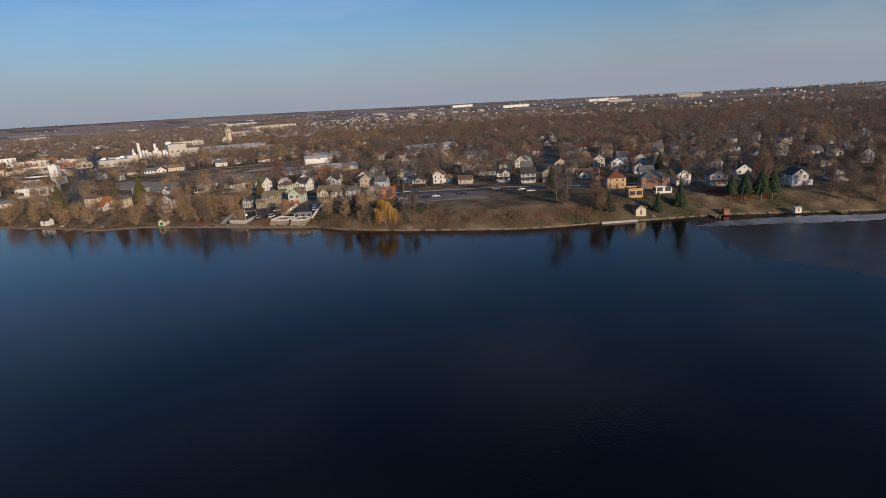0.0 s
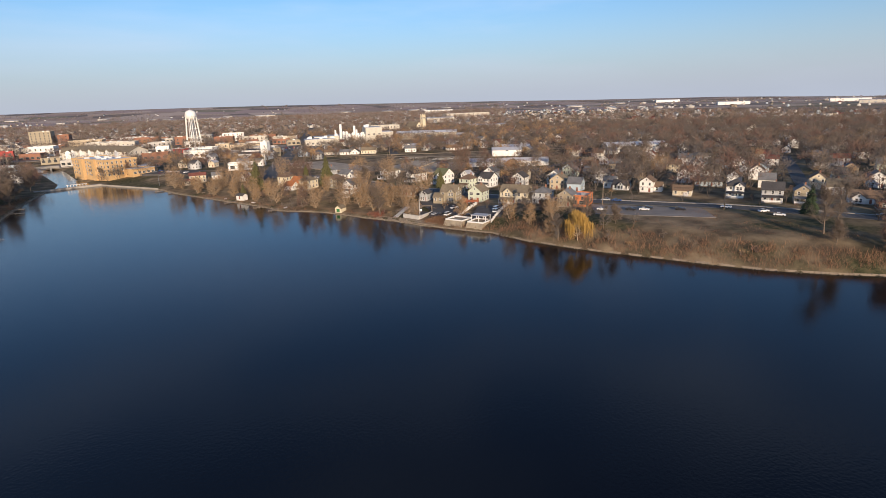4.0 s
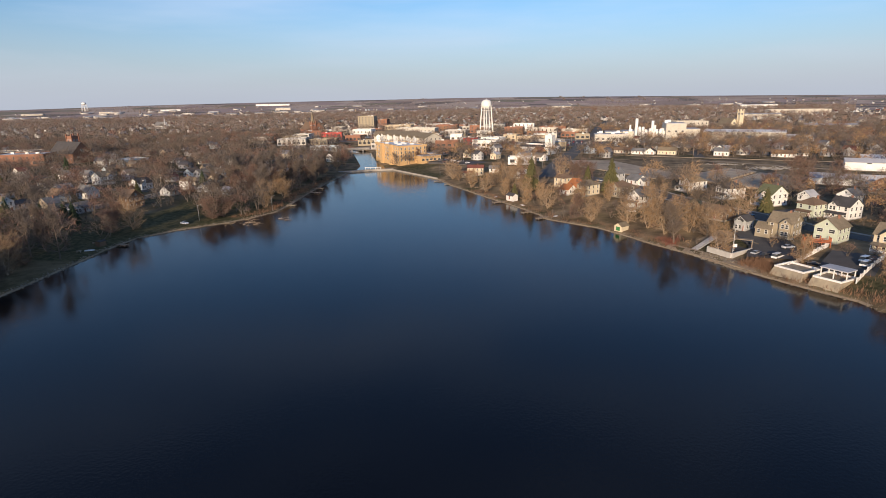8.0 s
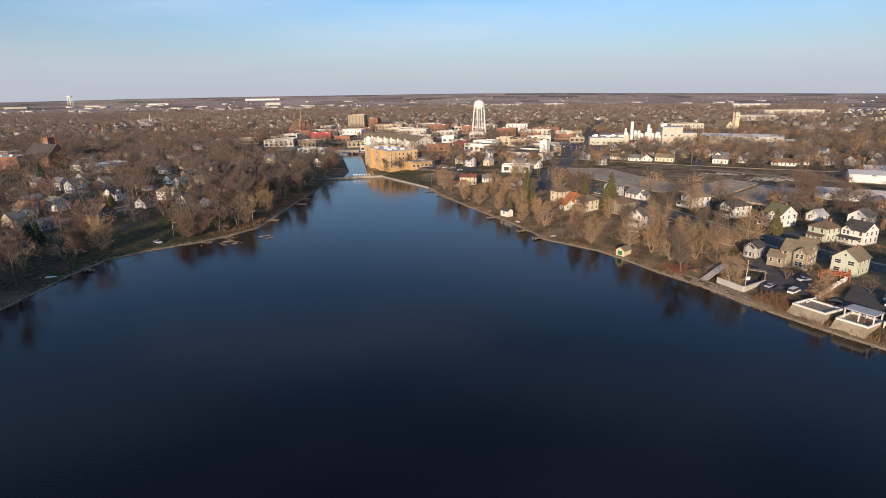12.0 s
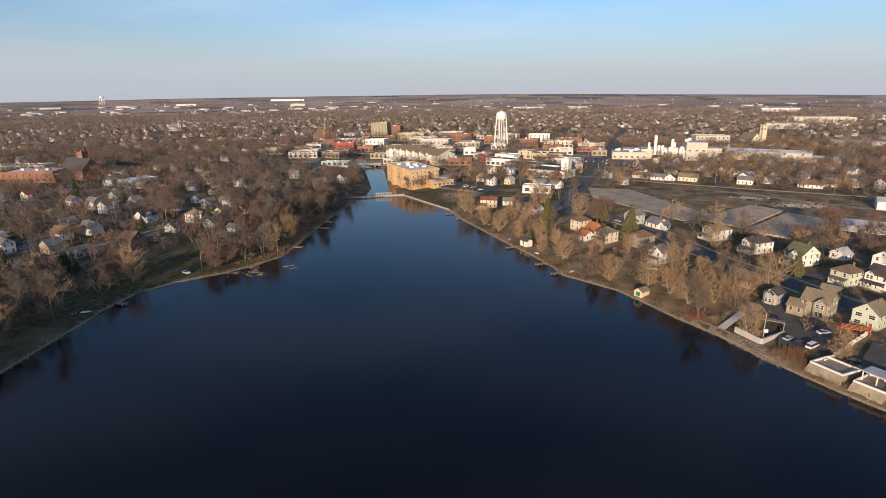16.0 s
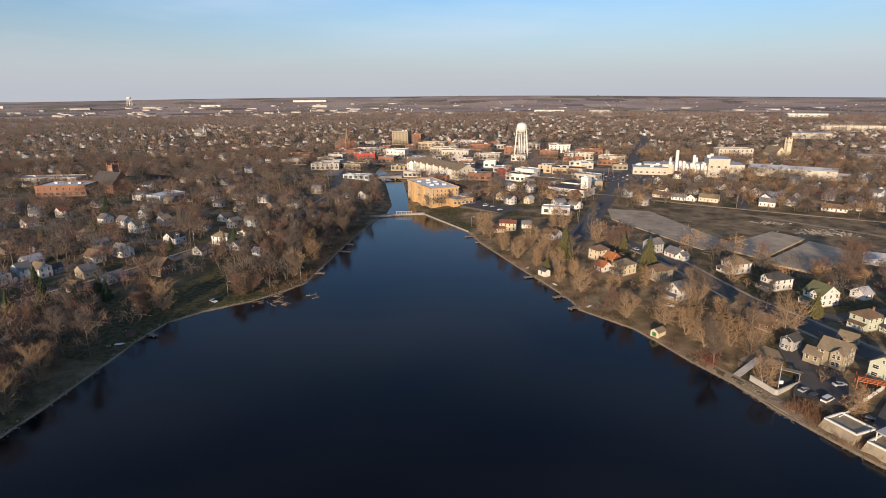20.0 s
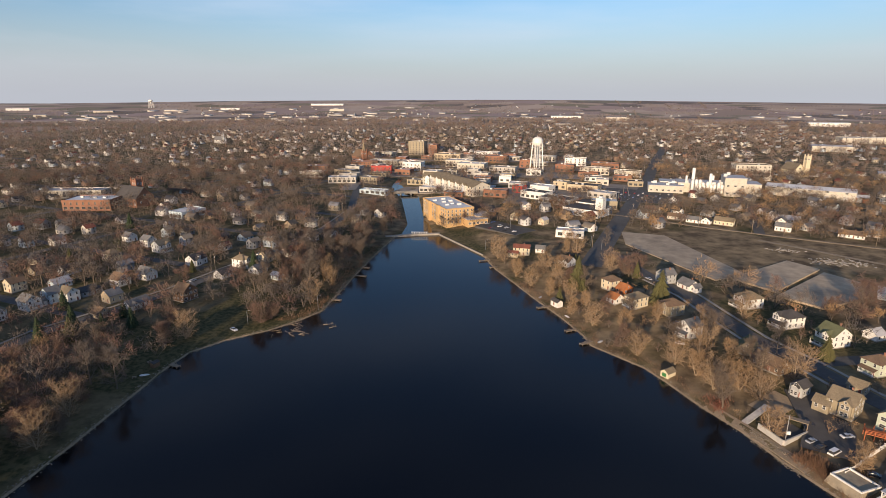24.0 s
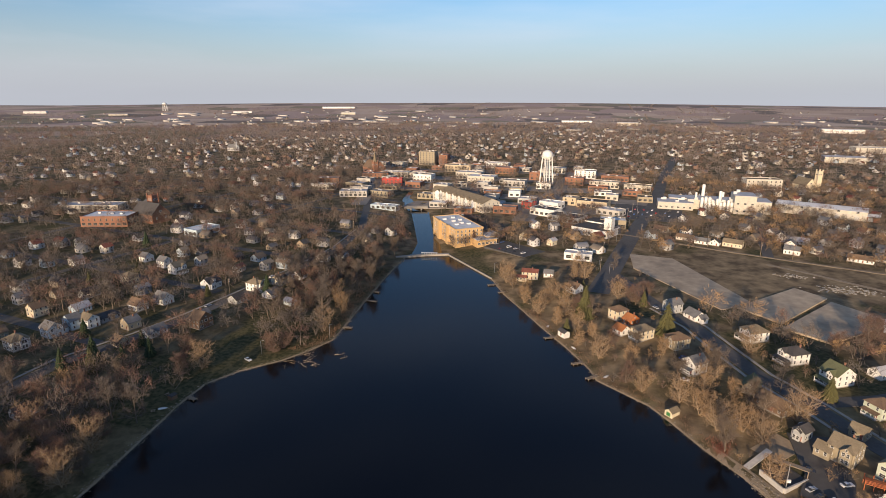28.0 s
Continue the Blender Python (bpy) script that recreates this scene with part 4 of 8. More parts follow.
house(94, 232, -68, 10, 8, 1, "white", "grey", "gable", 90, wing=(5, 5, 6, 0, 1, 0))
house(87, 240, -68, 8, 9, 2, "grey", "grey", "gable", 0)
house(47, 264, -45, 9, 8, 1.3, "white", "brown", "gable", 90, gable=(4, 2), label="white cottage with brown roof and front gable")
house(27, 287, -12, 12, 7, 2, "cream", "red", "gable", 90, rise=1.9, label="long cream two-storey house with red roof", wing=(8, 4, -6, -5, 0.8, 90))
house(37, 288, -12, 7, 6, 1, "white", "grey", "gable", 90)
house(30, 365, -40, 9, 8, 1.5, "cream", "tan", "gable", 0, wing=(8, 5, 7, 0, 1, 90), label="old cream house with tan roofs in a row of additions")
house(46, 352, -40, 6, 8, 1.5, "cream", "pale", "gable", 0)
house(93.5, 145, -58, 5, 6, 1.5, "grey", "dark", "gable", 0, gable=(2.6, 0), label="small grey lakeside cottage with dark roof")
house(100, 136, -52, 9, 9.5, 2, "tan", "tan", "gable", 90, gable=(4, 2), wing=(5.5, 6, -5.5, -3.5, 1, 90), label="large tan house with broad tan roof and low wing", rise=3.3)
house(110, 146, -52, 6, 6, 1, "tan", "tan", "gable", 90, chimney=False, label="tan outbuilding with square tan roof", name="outbuilding")
house(107, 127, -60, 8, 9.5, 2, "pale green", "tan", "gable", 0, label="pale green house with a tall glazed gable facing the lake", rise=3.2, glass="wide")
house(123, 158, -70, 8, 9, 2, "pale green", "brown", "hip", front_porch=(6.5, 2), rise=2.6)
house(131, 154, -70, 9, 9, 2, "white", "dark", "gable", 90, gable=(4, -2), front_porch=(8, 2), label="white house with dark roof and two front gables")
house(139, 183, -70, 7, 6, 1, "white", "pale", "gable", 0, chimney=False, label="small white garage with pale roof", name="garage", garage=True)
house(114, 112, -58, 15, 9, 2, "cream", "tan", "gable", 90, gable=(5, -3), wing=(6, 7, 8, -1, 1, 90), front_porch=(8, 2.5, -3), label="large cream house with tan roofs facing a walled lakeside yard")
house(119, 103, -58, 9, 9, 2, "grey", "grey", "hip", rise=2.6, label="grey two-storey house with grey hipped roof")
house(120.5, 92, -58, 7, 9, 2, "tan", "grey", "gable", 0, label="tan gabled house with grey roof beside the lake road")
house(150, 128, -58, 9, 10, 2, "yellow", "tan", "gable", 0, label="yellow two-storey house with tan roof")
house(158, 139, -58, 9, 9, 2, "white", "grey", "gable", 0)
house(165, 113, -60, 7, 7, 1.4, "white", "grey", "gable", 90)
house(163, 105, -60, 9, 7, 1, "white", "dark", "gable", 90, gable=(4, 0))
house(165, 94, -60, 7, 10, 2, "white", "brown", "gable", 0, wing=(5, 6, 5, 2, 1, 90), label="white two-storey house with gable end and brown roof")
house(166, 79, -60, 9, 6, 1, "cream", "brown", "gable", 90, chimney=False, garage=True, name="garage", label="pale garage with brown roof beside the road")
house(192, 86, -60, 14, 6, 1, "pale blue", "dark", "gable", 90, chimney=False, name="garage", label="long low pale blue garage with dark roof")
house(178, 66, -60, 8, 9, 2, "white", "dark", "hip", gable=(4, 1.8), front_porch=(8, 2), rise=3, label="white house with dark peaked roofs and white porch")
house(178.5, 53, -60, 9, 9, 2, "grey", "dark", "gable", 90, front_porch=(8.5, 2.2), label="grey two-storey house with dark roof and porch")
house(183, 45.5, -60, 7, 9, 2, "tan", "grey", "gable", 0, front_porch=(6.5, 2), label="greyish tan house with front gable and porch")
house(195, 32, -60, 13, 8, 1, "white", "brown", "gable", 90, gable=(5, -3), label="low white bungalow with brown roof and front gable")
house(175, 11, -55, 10, 9, 2, "orange brick", "red", "hip", rise=3.0, label="square orange brick house with red hipped roof")
house(190, 24, -55, 7, 7, 1, "brick", "red", "hip", rise=2, chimney=False)
house(180, -2.5, -55, 15, 8, 2, "brick", "grey", "hip", rise=2.2, label="long red brick house with low grey hipped roof beside the lake")
flat_building(160, -2.5, -55, 7, 8, 4.4, "orange brick", "gravel", 1, label="low orange brick flat-roofed wing of a lakeside building", units=0, size=TRUE)
flat_building(169.5, -9.5, -55, 8, 5, 2.9, "white", "pale", 1, label="low white flat-roofed garage beside brick houses", units=0, size=TRUE)
house(215, 17, -58, 6, 7, 1.5, "white", "grey", "gable", 0)
house(221, 30, -58, 8, 8, 2, "white", "grey", "gable", 0, wing=(4, 5, 5, -2, 1, 90))
house(189, -10, -55, 7.5, 9, 2, "white", "dark", "gable", 0, label="white two-storey house with steep dark roof")
house(191, -22, -55, 9, 9, 2, "grey", "brown", "gable", front_porch=(8, 2), rise=2.6)
house(207, -27, -55, 8, 9, 2, "white", "dark", "gable", 0, front_porch=(7, 2))
house(228, -12, -55, 7, 8, 2, "white", "grey", "gable", 0)
house(236, -3, -55, 7, 8, 1.5, "pale blue", "grey", "gable", 0)
house(254, -22, -55, 8, 9, 2, "blue", "dark", "gable", 0, label="blue two-storey house with dark roof")
house(268, -10, -55, 10, 7, 1, "cream", "brown", "gable", 90)
house(262, 12, -55, 8, 8, 1.5, "white", "red", "gable", 0)
house(198, -47, -52, 8, 9, 2, "white", "dark", "gable", 0, wing=(5, 5, 5, 0, 1, 90))
house(214, -58, -52, 8, 9, 2, "white", "grey", "hip", front_porch=(7, 2), rise=2.4)
house(251, -50, -52, 9, 8, 1.5, "tan", "dark", "gable", 90)
house(266, -62, -52, 8, 9, 2, "white", "dark", "gable", 0)
house(238, -88, -50, 8, 9, 2, "cream", "grey", "gable", 0)

flat_building(125.5, 90, -60, 8, 12, 5.6, "orange", "pale", 2, label="bright orange flat-roofed lakeside shop building", units=1, size=TRUE)
# back rows behind the east street
for x, y, wl_, rf, tn in [(146, 172, "white", "grey", 0), (156, 160, "cream", "brown", 90), (143, 146, "white", "dark", 0), (150, 118, "pale blue", "grey", 90), (176, 128, "white", "grey", 0), (186, 112, "tan", "brown", 90),
                          (196, 100, "white", "dark", 0), (205, 70, "white", "grey", 90), (214, 56, "cream", "brown", 0), (206, 46, "white", "tan", 90), (232, 44, "white", "grey", 0), (240, 60, "pale green", "dark", 90),
                          (222, 84, "white", "brown", 0), (240, 26, "grey", "dark", 0), (252, 40, "white", "grey", 90), (236, 14, "white", "brown", 90), (248, 2, "cream", "grey", 0), (200, 8, "white", "grey", 90)]:
    house(x, y, -60, 8, 9, 1.5 if tn else 2, wl_, rf, "gable", tn)

# ---- houses of the west bank ----
house(-179, 184, 66, 9, 10, 2, "white", "tan", "hip", gable=(4, 1), rise=2.8)
house(-174, 196, 66, 8, 9, 2, "white", "grey", "gable", 0, wing=(5, 5, 5, 0, 1, 90))
house(-171, 204, 66, 7, 9, 2, "pale blue", "grey", "gable", 90)
house(-165, 206, 66, 7, 9, 2, "white", "tan", "gable", 0)
house(-133, 200, 66, 12, 7, 1, "white", "grey", "gable", 90, gable=(4, -3), label="low white house with grey roof and gable by the street")
house(-141, 190, 66, 7, 7, 1, "yellow", "brown", "gable", 0)
house(-118, 210, 66, 10, 9, 2, "brown", "brown", "gable", 0, label="rustic brown timber house with large lit windows", glass="wide", rise=4)
house(-122, 218, 66, 9, 6, 1, "pale blue", "grey", "gable", 90)
house(-137, 258, 68, 11, 9, 1.5, "white", "dark", "gable", 90, gable=(4, -2.5), dormer=True, label="white house with dark roof and gabled dormers")
house(-113, 256, 70, 8, 10, 2, "white", "tan", "hip", gable=(4, 0), front_porch=(7, 2), rise=2.8, label="tall white house with tan roof on the street corner")
house(-104, 266, 70, 8, 9, 1.5, "cream", "brown", "gable", 90, dormer=True)
house(-89, 238, 60, 5, 7, 1, "pale blue", "pale", "gable", 0, chimney=False, label="small pale blue shed with a pale roof on the lawn", name="shed")
house(-93, 308, 72, 8, 9, 1.5, "white", "grey", "gable", 90, gable=(3.5, 0))
house(-84, 318, 72, 8, 8, 1, "pale blue", "dark", "gable", 0)
house(-156, 226, 66, 8, 9, 1.5, "white", "brown", "gable", 0, rise=3.5, label="white cottage with steep brown roof")
house(-149, 235, 66, 8, 10, 1.5, "white", "grey", "gable", 0, rise=3.6, label="white cottage with steep grey roof and large gable")
house(-163, 214, 66, 12, 10, 1, "grey", "dark", "hip", rise=2, chimney=False)
house(-181, 222, 66, 10, 8, 1, "pale blue", "pale", "gable", 90)
house(-183, 262, 66, 9, 9, 2, "cream", "tan", "hip", rise=2.8, label="square cream house with tan hipped roof")
house(-180, 290, 66, 8, 9, 2, "white", "grey", "gable", 0)
house(-167, 280, 66, 10, 9, 2, "white", "tan", "gable", 90, gable=(4, 2), front_porch=(8, 2))
house(-233, 290, 66, 9, 8, 1.5, "white", "grey", "gable", 90)
house(-115, 239, 68, 9, 8, 1, "grey", "dark", "gable", 90)
house(-76, 355, 75, 6, 7, 2, "cream", "grey", "gable", 0)
house(-139, 140, 66, 9, 7, 1, "white", "dark", "gable", 90, label="low white house among trees near the shore")
house(-197, 300, 66, 8, 8, 1.5, "white", "grey", "gable", 0)
house(-205, 240, 66, 9, 8, 1, "tan", "brown", "gable", 90)
flat_building(-197, 368, 66, 20, 13, 5, "pale blue", "white", 1, label="white flat-roofed hall in the west side", name="hall", units=1)

# ---- cottages and sheds along the railway ----
strip("road_plant", [(173, 333), (190, 378), (210, 434)], 6, M_ASPH, 0.12, "asphalt street leading to the factory")
strip("railway_bed", [(72, 402), (108, 377), (143, 351), (183, 326), (221, 304), (300, 262)], 2.6, M_SAND, 0.16, "old railway bed of tan ballast", "railway")
for x, y, rot, w, d, st, wl_, rf, kd, tn, words in [
        (128, 395, -35, 13, 8, 1, "cream", "brown", "gable", 90, "long cream cottage with brown roof beside the railway"),
        (137, 372, -35, 15, 7, 1, "stucco", "brown", "gable", 90, "long low shed with rusty brown roof beside the railway"),
        (145, 363, -35, 12, 7, 1, "white", "grey", "gable", 90, "low white cottage beside the railway"),
        (162, 357, -35, 16, 8, 1.3, "cream", "tan", "gable", 90, "long cream bungalow with tan roof beside the railway"),
        (152, 360, -35, 8, 7, 1, "white", "dark", "gable", 0, "small white cottage with dark roof beside the railway"),
        (191, 342, -35, 12, 8, 1.4, "white", "grey", "gable", 90, "white cottage with grey roof beside the railway"),
        (197, 356, -35, 9, 9, 1.5, "white", "grey", "gable", 0, "white gabled house behind the railway cottages"),
        (208, 368, -35, 17, 8, 1, "grey", "pale", "gable", 90, "long grey outbuilding with pale roof"),
        (200, 374, -35, 9, 8, 2, "white", "dark", "gable", 0, "tall white house with dark roof behind the railway"),
        (222, 327, -35, 18, 8, 1, "white", "brown", "gable", 90, "long low white building with brown roof beside the railway"),
        (236, 330, -35, 10, 8, 1, "white", "grey", "gable", 90, "white cottage with grey roof near the railway"),
        (190, 440, -30, 9, 9, 1.5, "white", "grey", "gable", 0, "white house beside the factory"),
        (155, 430, -30, 9, 9, 1.5, "white", "dark", "gable", 0, "white house with dark roof beside the factory")]:
    house(x, y, rot, w, d, st, wl_, rf, kd, tn, label=words)


# ---- landmarks ----
def brick_mill():
    """Four-storey orange brick mill with a low annex."""
    root = new("brick_mill")
    root.matrix_basis = pose(-16.8, 373.2, 3.2, 0, 0, 25)
    root.scale = (0.94, 0.94, 0.93)
    w, d, h = 20.5, 46, 10.6
    b = Build()
    b.box(-w / 2, w / 2, -d / 2, d / 2, -3, h)
    part("wall", b.mesh("wall", [WALL["orange brick"]]), root)
    b = Build()
    b.box(-w / 2 - 0.3, w / 2 + 0.3, -d / 2 - 0.3, d / 2 + 0.3, h, h + 0.25)
    part("roof", b.mesh("roof", [ROOF["white"]]), root)
    b = Build()
    for x0, x1, y0, y1 in ((-w / 2 - 0.35, w / 2 + 0.35, -d / 2 - 0.35, -d / 2), (-w / 2 - 0.35, w / 2 + 0.35, d / 2, d / 2 + 0.35), (-w / 2 - 0.35, -w / 2, -d / 2, d / 2), (w / 2, w / 2 + 0.35, -d / 2, d / 2)):
        b.box(x0, x1, y0, y1, h - 0.5, h + 0.7)
    part("cornice", b.mesh("cornice", [WALL["orange brick"]]), root)
    for k in range(4):
        z = 0.7 + 2.55 * k
        openings(root, w, d, z, "front", 7, "tall")
        openings(root, w, d, z, "left", 13, "tall")
        openings(root, w, d, z, "right", 12, "tall")
    for y0 in (-9, 8):
        b = Build()
        b.box(-w / 2 - 1.6, -w / 2, y0 - 2, y0 + 2, -3, h + 0.9)
        part("stair_tower", b.mesh("stair_tower", [WALL["orange brick"]]), root)
        for k in range(4):
            b = Build()
            b.box(-w / 2 - 1.3, -w / 2 - 0.02, y0 + 2.2, y0 + 5.2, 0.5 + 2.6 * k, 0.7 + 2.6 * k)
            for q in range(7):
                b.box(-w / 2 - 1.3, -w / 2 - 1.22, y0 + 2.2 + 0.48 * q, y0 + 2.28 + 0.48 * q, 0.7 + 2.6 * k, 1.6 + 2.6 * k)
            b.box(-w / 2 - 1.34, -w / 2 - 1.2, y0 + 2.2, y0 + 5.2, 1.55 + 2.6 * k, 1.65 + 2.6 * k)
            part("balcony", b.mesh("balcony", [M_GALV]), root)
    for k, (ux, uy) in enumerate([(-4, -9), (1, -6), (5, -10), (-2, 2), (4, 4), (-6, 10), (2, 13)]):
        b = Build()
        b.box(ux - 1.3, ux + 1.3, uy - 0.9, uy + 0.9, h + 0.25, h + 1.3)
        part("roof_unit", b.mesh("roof_unit", [M_TRIM]), root)
    b = Build()
    b.box(2, 17, -d / 2 - 9, -d / 2, -2, 4.2)
    b.box(11, 19, -d / 2 - 5, -d / 2 + 6, -2, 5.0)
    part("annex", b.mesh("annex", [WALL["orange brick"]]), root)
    b = Build()
    b.box(1.6, 17.4, -d / 2 - 9.4, -d / 2 - 5.0, 4.2, 4.5)
    b.box(1.6, 11, -d / 2 - 5.0, -d / 2, 4.2, 4.5)
    b.box(10.8, 19.2, -d / 2 - 5, -d / 2 + 6.2, 5.0, 5.3)
    part("annex_roof", b.mesh("annex_roof", [ROOF["pale"]]), root)
    openings(root, 15, 9, 1.0, "front", 5, "wide", x0=9.5, y0=-d / 2 - 4.5)
    return tagged(root, "four-storey orange brick mill with flat grey roof beside the dam", "mill")


brick_mill()


def water_tower(x, y, h, r):
    root = new("water_tower")
    root.matrix_basis = pose(x, y, level(x, y))
    zt = h * 0.74
    b = Build()
    prof = [(0.7, zt - 2.2), (r * 0.55, zt - 1.0), (r * 0.92, zt + 0.9), (r, zt + 2.4), (r, zt + 5.0), (r * 0.9, zt + 6.6), (r * 0.62, zt + 7.9), (r * 0.25, zt + 8.6), (0.3, zt + 8.8)]
    b.lathe(prof, 24)
    part("tank", b.mesh("tank", [M_STEEL], True), root, "rounded white steel tank")
    b = Build()
    b.lathe([(r + 0.05, zt + 2.1), (r + 0.9, zt + 2.1), (r + 0.9, zt + 2.25), (r + 0.05, zt + 2.25)], 24)
    part("walkway", b.mesh("walkway", [M_STEEL]), root)
    b = Build()
    for k in range(24):
        a = 6.283 * k / 24
        b.tube(((r + .85) * math.cos(a), (r + .85) * math.sin(a), zt + 2.2), ((r + .85) * math.cos(a), (r + .85) * math.sin(a), zt + 3.2), 0.04, 0.04, 3)
    part("railing", b.mesh("railing", [M_STEEL]), root)
    legs = 8
    foot = r * 1.42
    for k in range(legs):
        a = 6.283 * (k + 0.5) / legs
        b = Build()
        b.tube((foot * math.cos(a), foot * math.sin(a), -0.5), (r * 0.96 * math.cos(a), r * 0.96 * math.sin(a), zt + 2.4), 0.42, 0.42, 8)
        part("leg", b.mesh("leg", [M_STEEL], True), root)
    for q in (0.3, 0.58, 0.84):
        rr = foot + (r * 0.96 - foot) * q
        b = Build()
        for k in range(legs):
            a, c = 6.283 * (k + 0.5) / legs, 6.283 * (k + 1.5) / legs
            b.tube((rr * math.cos(a), rr * math.sin(a), (zt + 2.4) * q), (rr * math.cos(c), rr * math.sin(c), (zt + 2.4) * q), 0.16, 0.16, 4)
        part("brace_ring", b.mesh("brace_ring", [M_STEEL]), root)
    b = Build()
    b.tube((0, 0, -0.5), (0, 0, zt - 1.5), 0.8, 0.8, 12)
    part("riser", b.mesh("riser", [M_STEEL], True), root)
    b = Build()
    b.tube((0, 0, zt + 8.7), (0, 0, zt + 10.3), 0.15, 0.08, 5)
    part("vent", b.mesh("vent", [M_STEEL]), root)
    return tagged(root, "tall white steel water tower on eight splayed legs", "water tower")


water_tower(68, 600, 38.5, 5.5)
water_tower(-1477, 2560, 40, 9)


def gabled_church(x, y, rot, w, d, wall_h, rise, wall, roof, tower, label, spire=0.0, spire_roof="dark"):
    """tower: (width, height, x0, y0)."""
    root = new("church")
    root.matrix_basis = pose(x, y, level(x, y), 0, 0, rot)
    block(root, w, d, wall_h, rise, wall, roof, z0=-1)
    tw, th, tx, ty = tower
    b = Build()
    b.box(tx - tw / 2, tx + tw / 2, ty - tw / 2, ty + tw / 2, -1, th)
    for sx in (-1, 1):
        for sy in (-1, 1):
            b.box(tx + sx * tw / 2 - 0.4, tx + sx * tw / 2 + 0.4, ty + sy * tw / 2 - 0.4, ty + sy * tw / 2 + 0.4, -1, th + 1.6)
    part("bell_tower", b.mesh("bell_tower", [WALL[wall]]), root)
    for side in SIDES:
        openings(root, tw, tw, th - 4, side, 2, "tall", x0=tx, y0=ty, step=tw * 0.4)
    if spire:
        b = Build()
        b.lathe([(tw * 0.52, th), (tw * 0.40, th + spire * 0.12), (0.08, th + spire)], 8, tx, ty)
        part("spire", b.mesh("spire", [ROOF[spire_roof]]), root)
    openings(root, w, d, 2.0, "left", int(d / 4), "tall")
    openings(root, w, d, 2.0, "right", int(d / 4), "tall")
    openings(root, w, d, 3.0, "front", 2, "tall")
    openings(root, w, d, wall_h + 1, "front", 1, "wide")
    return tagged(root, label, "church")


gabled_church(-256, 404, 66, 15, 24, 7, 7.5, "brick", "dark", (5.5, 18, 9.5, 9), "red brick church with dark roof and square tower")
gabled_church(326, 586, 8, 11, 20, 7, 6.5, "cream", "tan", (3.8, 21, 8, -8), "pale stone church with tall square bell tower")
gabled_church(-136, 690, 40, 16, 30, 7, 8, "brick", "brown", (5, 15, -6, -13), "brown brick church with tall pointed spire", spire=15, spire_roof="tan")
gabled_church(-430, 940, 60, 10, 20, 6, 5, "white", "grey", (3.4, 9, 0, -10), "small white wooden church with slender white spire", spire=12, spire_roof="pale")

# schools
flat_building(-280, 392, 6, 34, 22, 8, "brick", "white", 2, label="orange brick school with white flat roof", name="school", units=4, cat="school")
flat_building(-325, 436, 6, 48, 16, 6.5, "stucco", "pale", 2, label="long pale school wing with flat roof", name="school", units=3, cat="school")
flat_building(668, 985, -8, 100, 26, 10, "stucco", "pale", 4, label="large pale hospital block with flat roofs", name="hospital", units=6, cat="hospital")
flat_building(288, 594, -5, 34, 16, 11, "stucco", "tan", 3, label="pale stone school with tan roof", name="school", units=1, cat="school")


# factory with tanks on the east side
def dairy_plant():
    root = new("dairy_plant")
    root.matrix_basis = pose(190, 474, level(190, 474), 0, 0, -14)
    r = random.Random(5)
    b = Build()
    for x0, x1, y0, y1, h in ((-40, -12, -4, 14, 6), (-16, 20, 4, 26, 8), (18, 34, -8, 12, 15), (30, 46, -4, 16, 10), (-30, -8, 14, 30, 7), (20, 30, 12, 26, 11)):
        b.box(x0, x1, y0, y1, -1.5, h)
    part("wall", b.mesh("wall", [WALL["stucco"]]), root)
    b = Build()
    for x0, x1, y0, y1, h in ((-40, -12, -4, 14, 6), (-16, 20, 4, 26, 8), (18, 34, -8, 12, 15), (30, 46, -4, 16, 10), (-30, -8, 14, 30, 7), (20, 30, 12, 26, 11)):
        b.box(x0 - 0.2, x1 + 0.2, y0 - 0.2, y1 + 0.2, h, h + 0.3)
    part("roof", b.mesh("roof", [ROOF["pale"]]), root)
    for k in range(13):
        x0, y0 = -6 + 2.9 * (k % 9) + r.uniform(-.3, .3), -4 - 3.2 * (k // 9)
        h = r.uniform(7, 12)
        b = Build()
        b.lathe([(1.25, -1), (1.25, h), (0.8, h + 0.7), (0.1, h + 0.9)], 14, x0, y0)
        part("tank", b.mesh("tank", [M_STEEL], True), root)
    for x0, y0, h, rr in ((-2, 26, 18, 1.5), (8, -1, 17, 1.3), (14, 26, 12, 1.2), (22, 30, 12, 1.2), (-9, 12, 13, 1.0)):
        b = Build()
        b.lathe([(rr, -1), (rr * 0.9, h), (rr * 0.7, h + 0.3)], 14, x0, y0)
        part("smokestack", b.mesh("smokestack", [M_STEEL], True), root)
    for k in range(16):
        x0, y0 = r.uniform(-36, 42), r.uniform(0, 12)
        b = Build()
        h = 6.2 if x0 < -12 else (15.2 if 18 < x0 < 34 else 8.2)
        b.box(x0 - 1.4, x0 + 1.4, y0 - 1, y0 + 1, h - 0.2, h + r.uniform(1, 2.4))
        part("roof_unit", b.mesh("roof_unit", [M_GALV]), root)
    openings(root, 28, 18, 1.5, "front", 6, "wide", x0=-26, y0=5)
    openings(root, 16, 20, 2.0, "front", 3, "wide", x0=26, y0=2)
    openings(root, 16, 20, 8.0, "front", 3, "wide", x0=26, y0=2)
    return tagged(root, "cream factory of many blocks with white tanks and stacks", "factory")


dairy_plant()


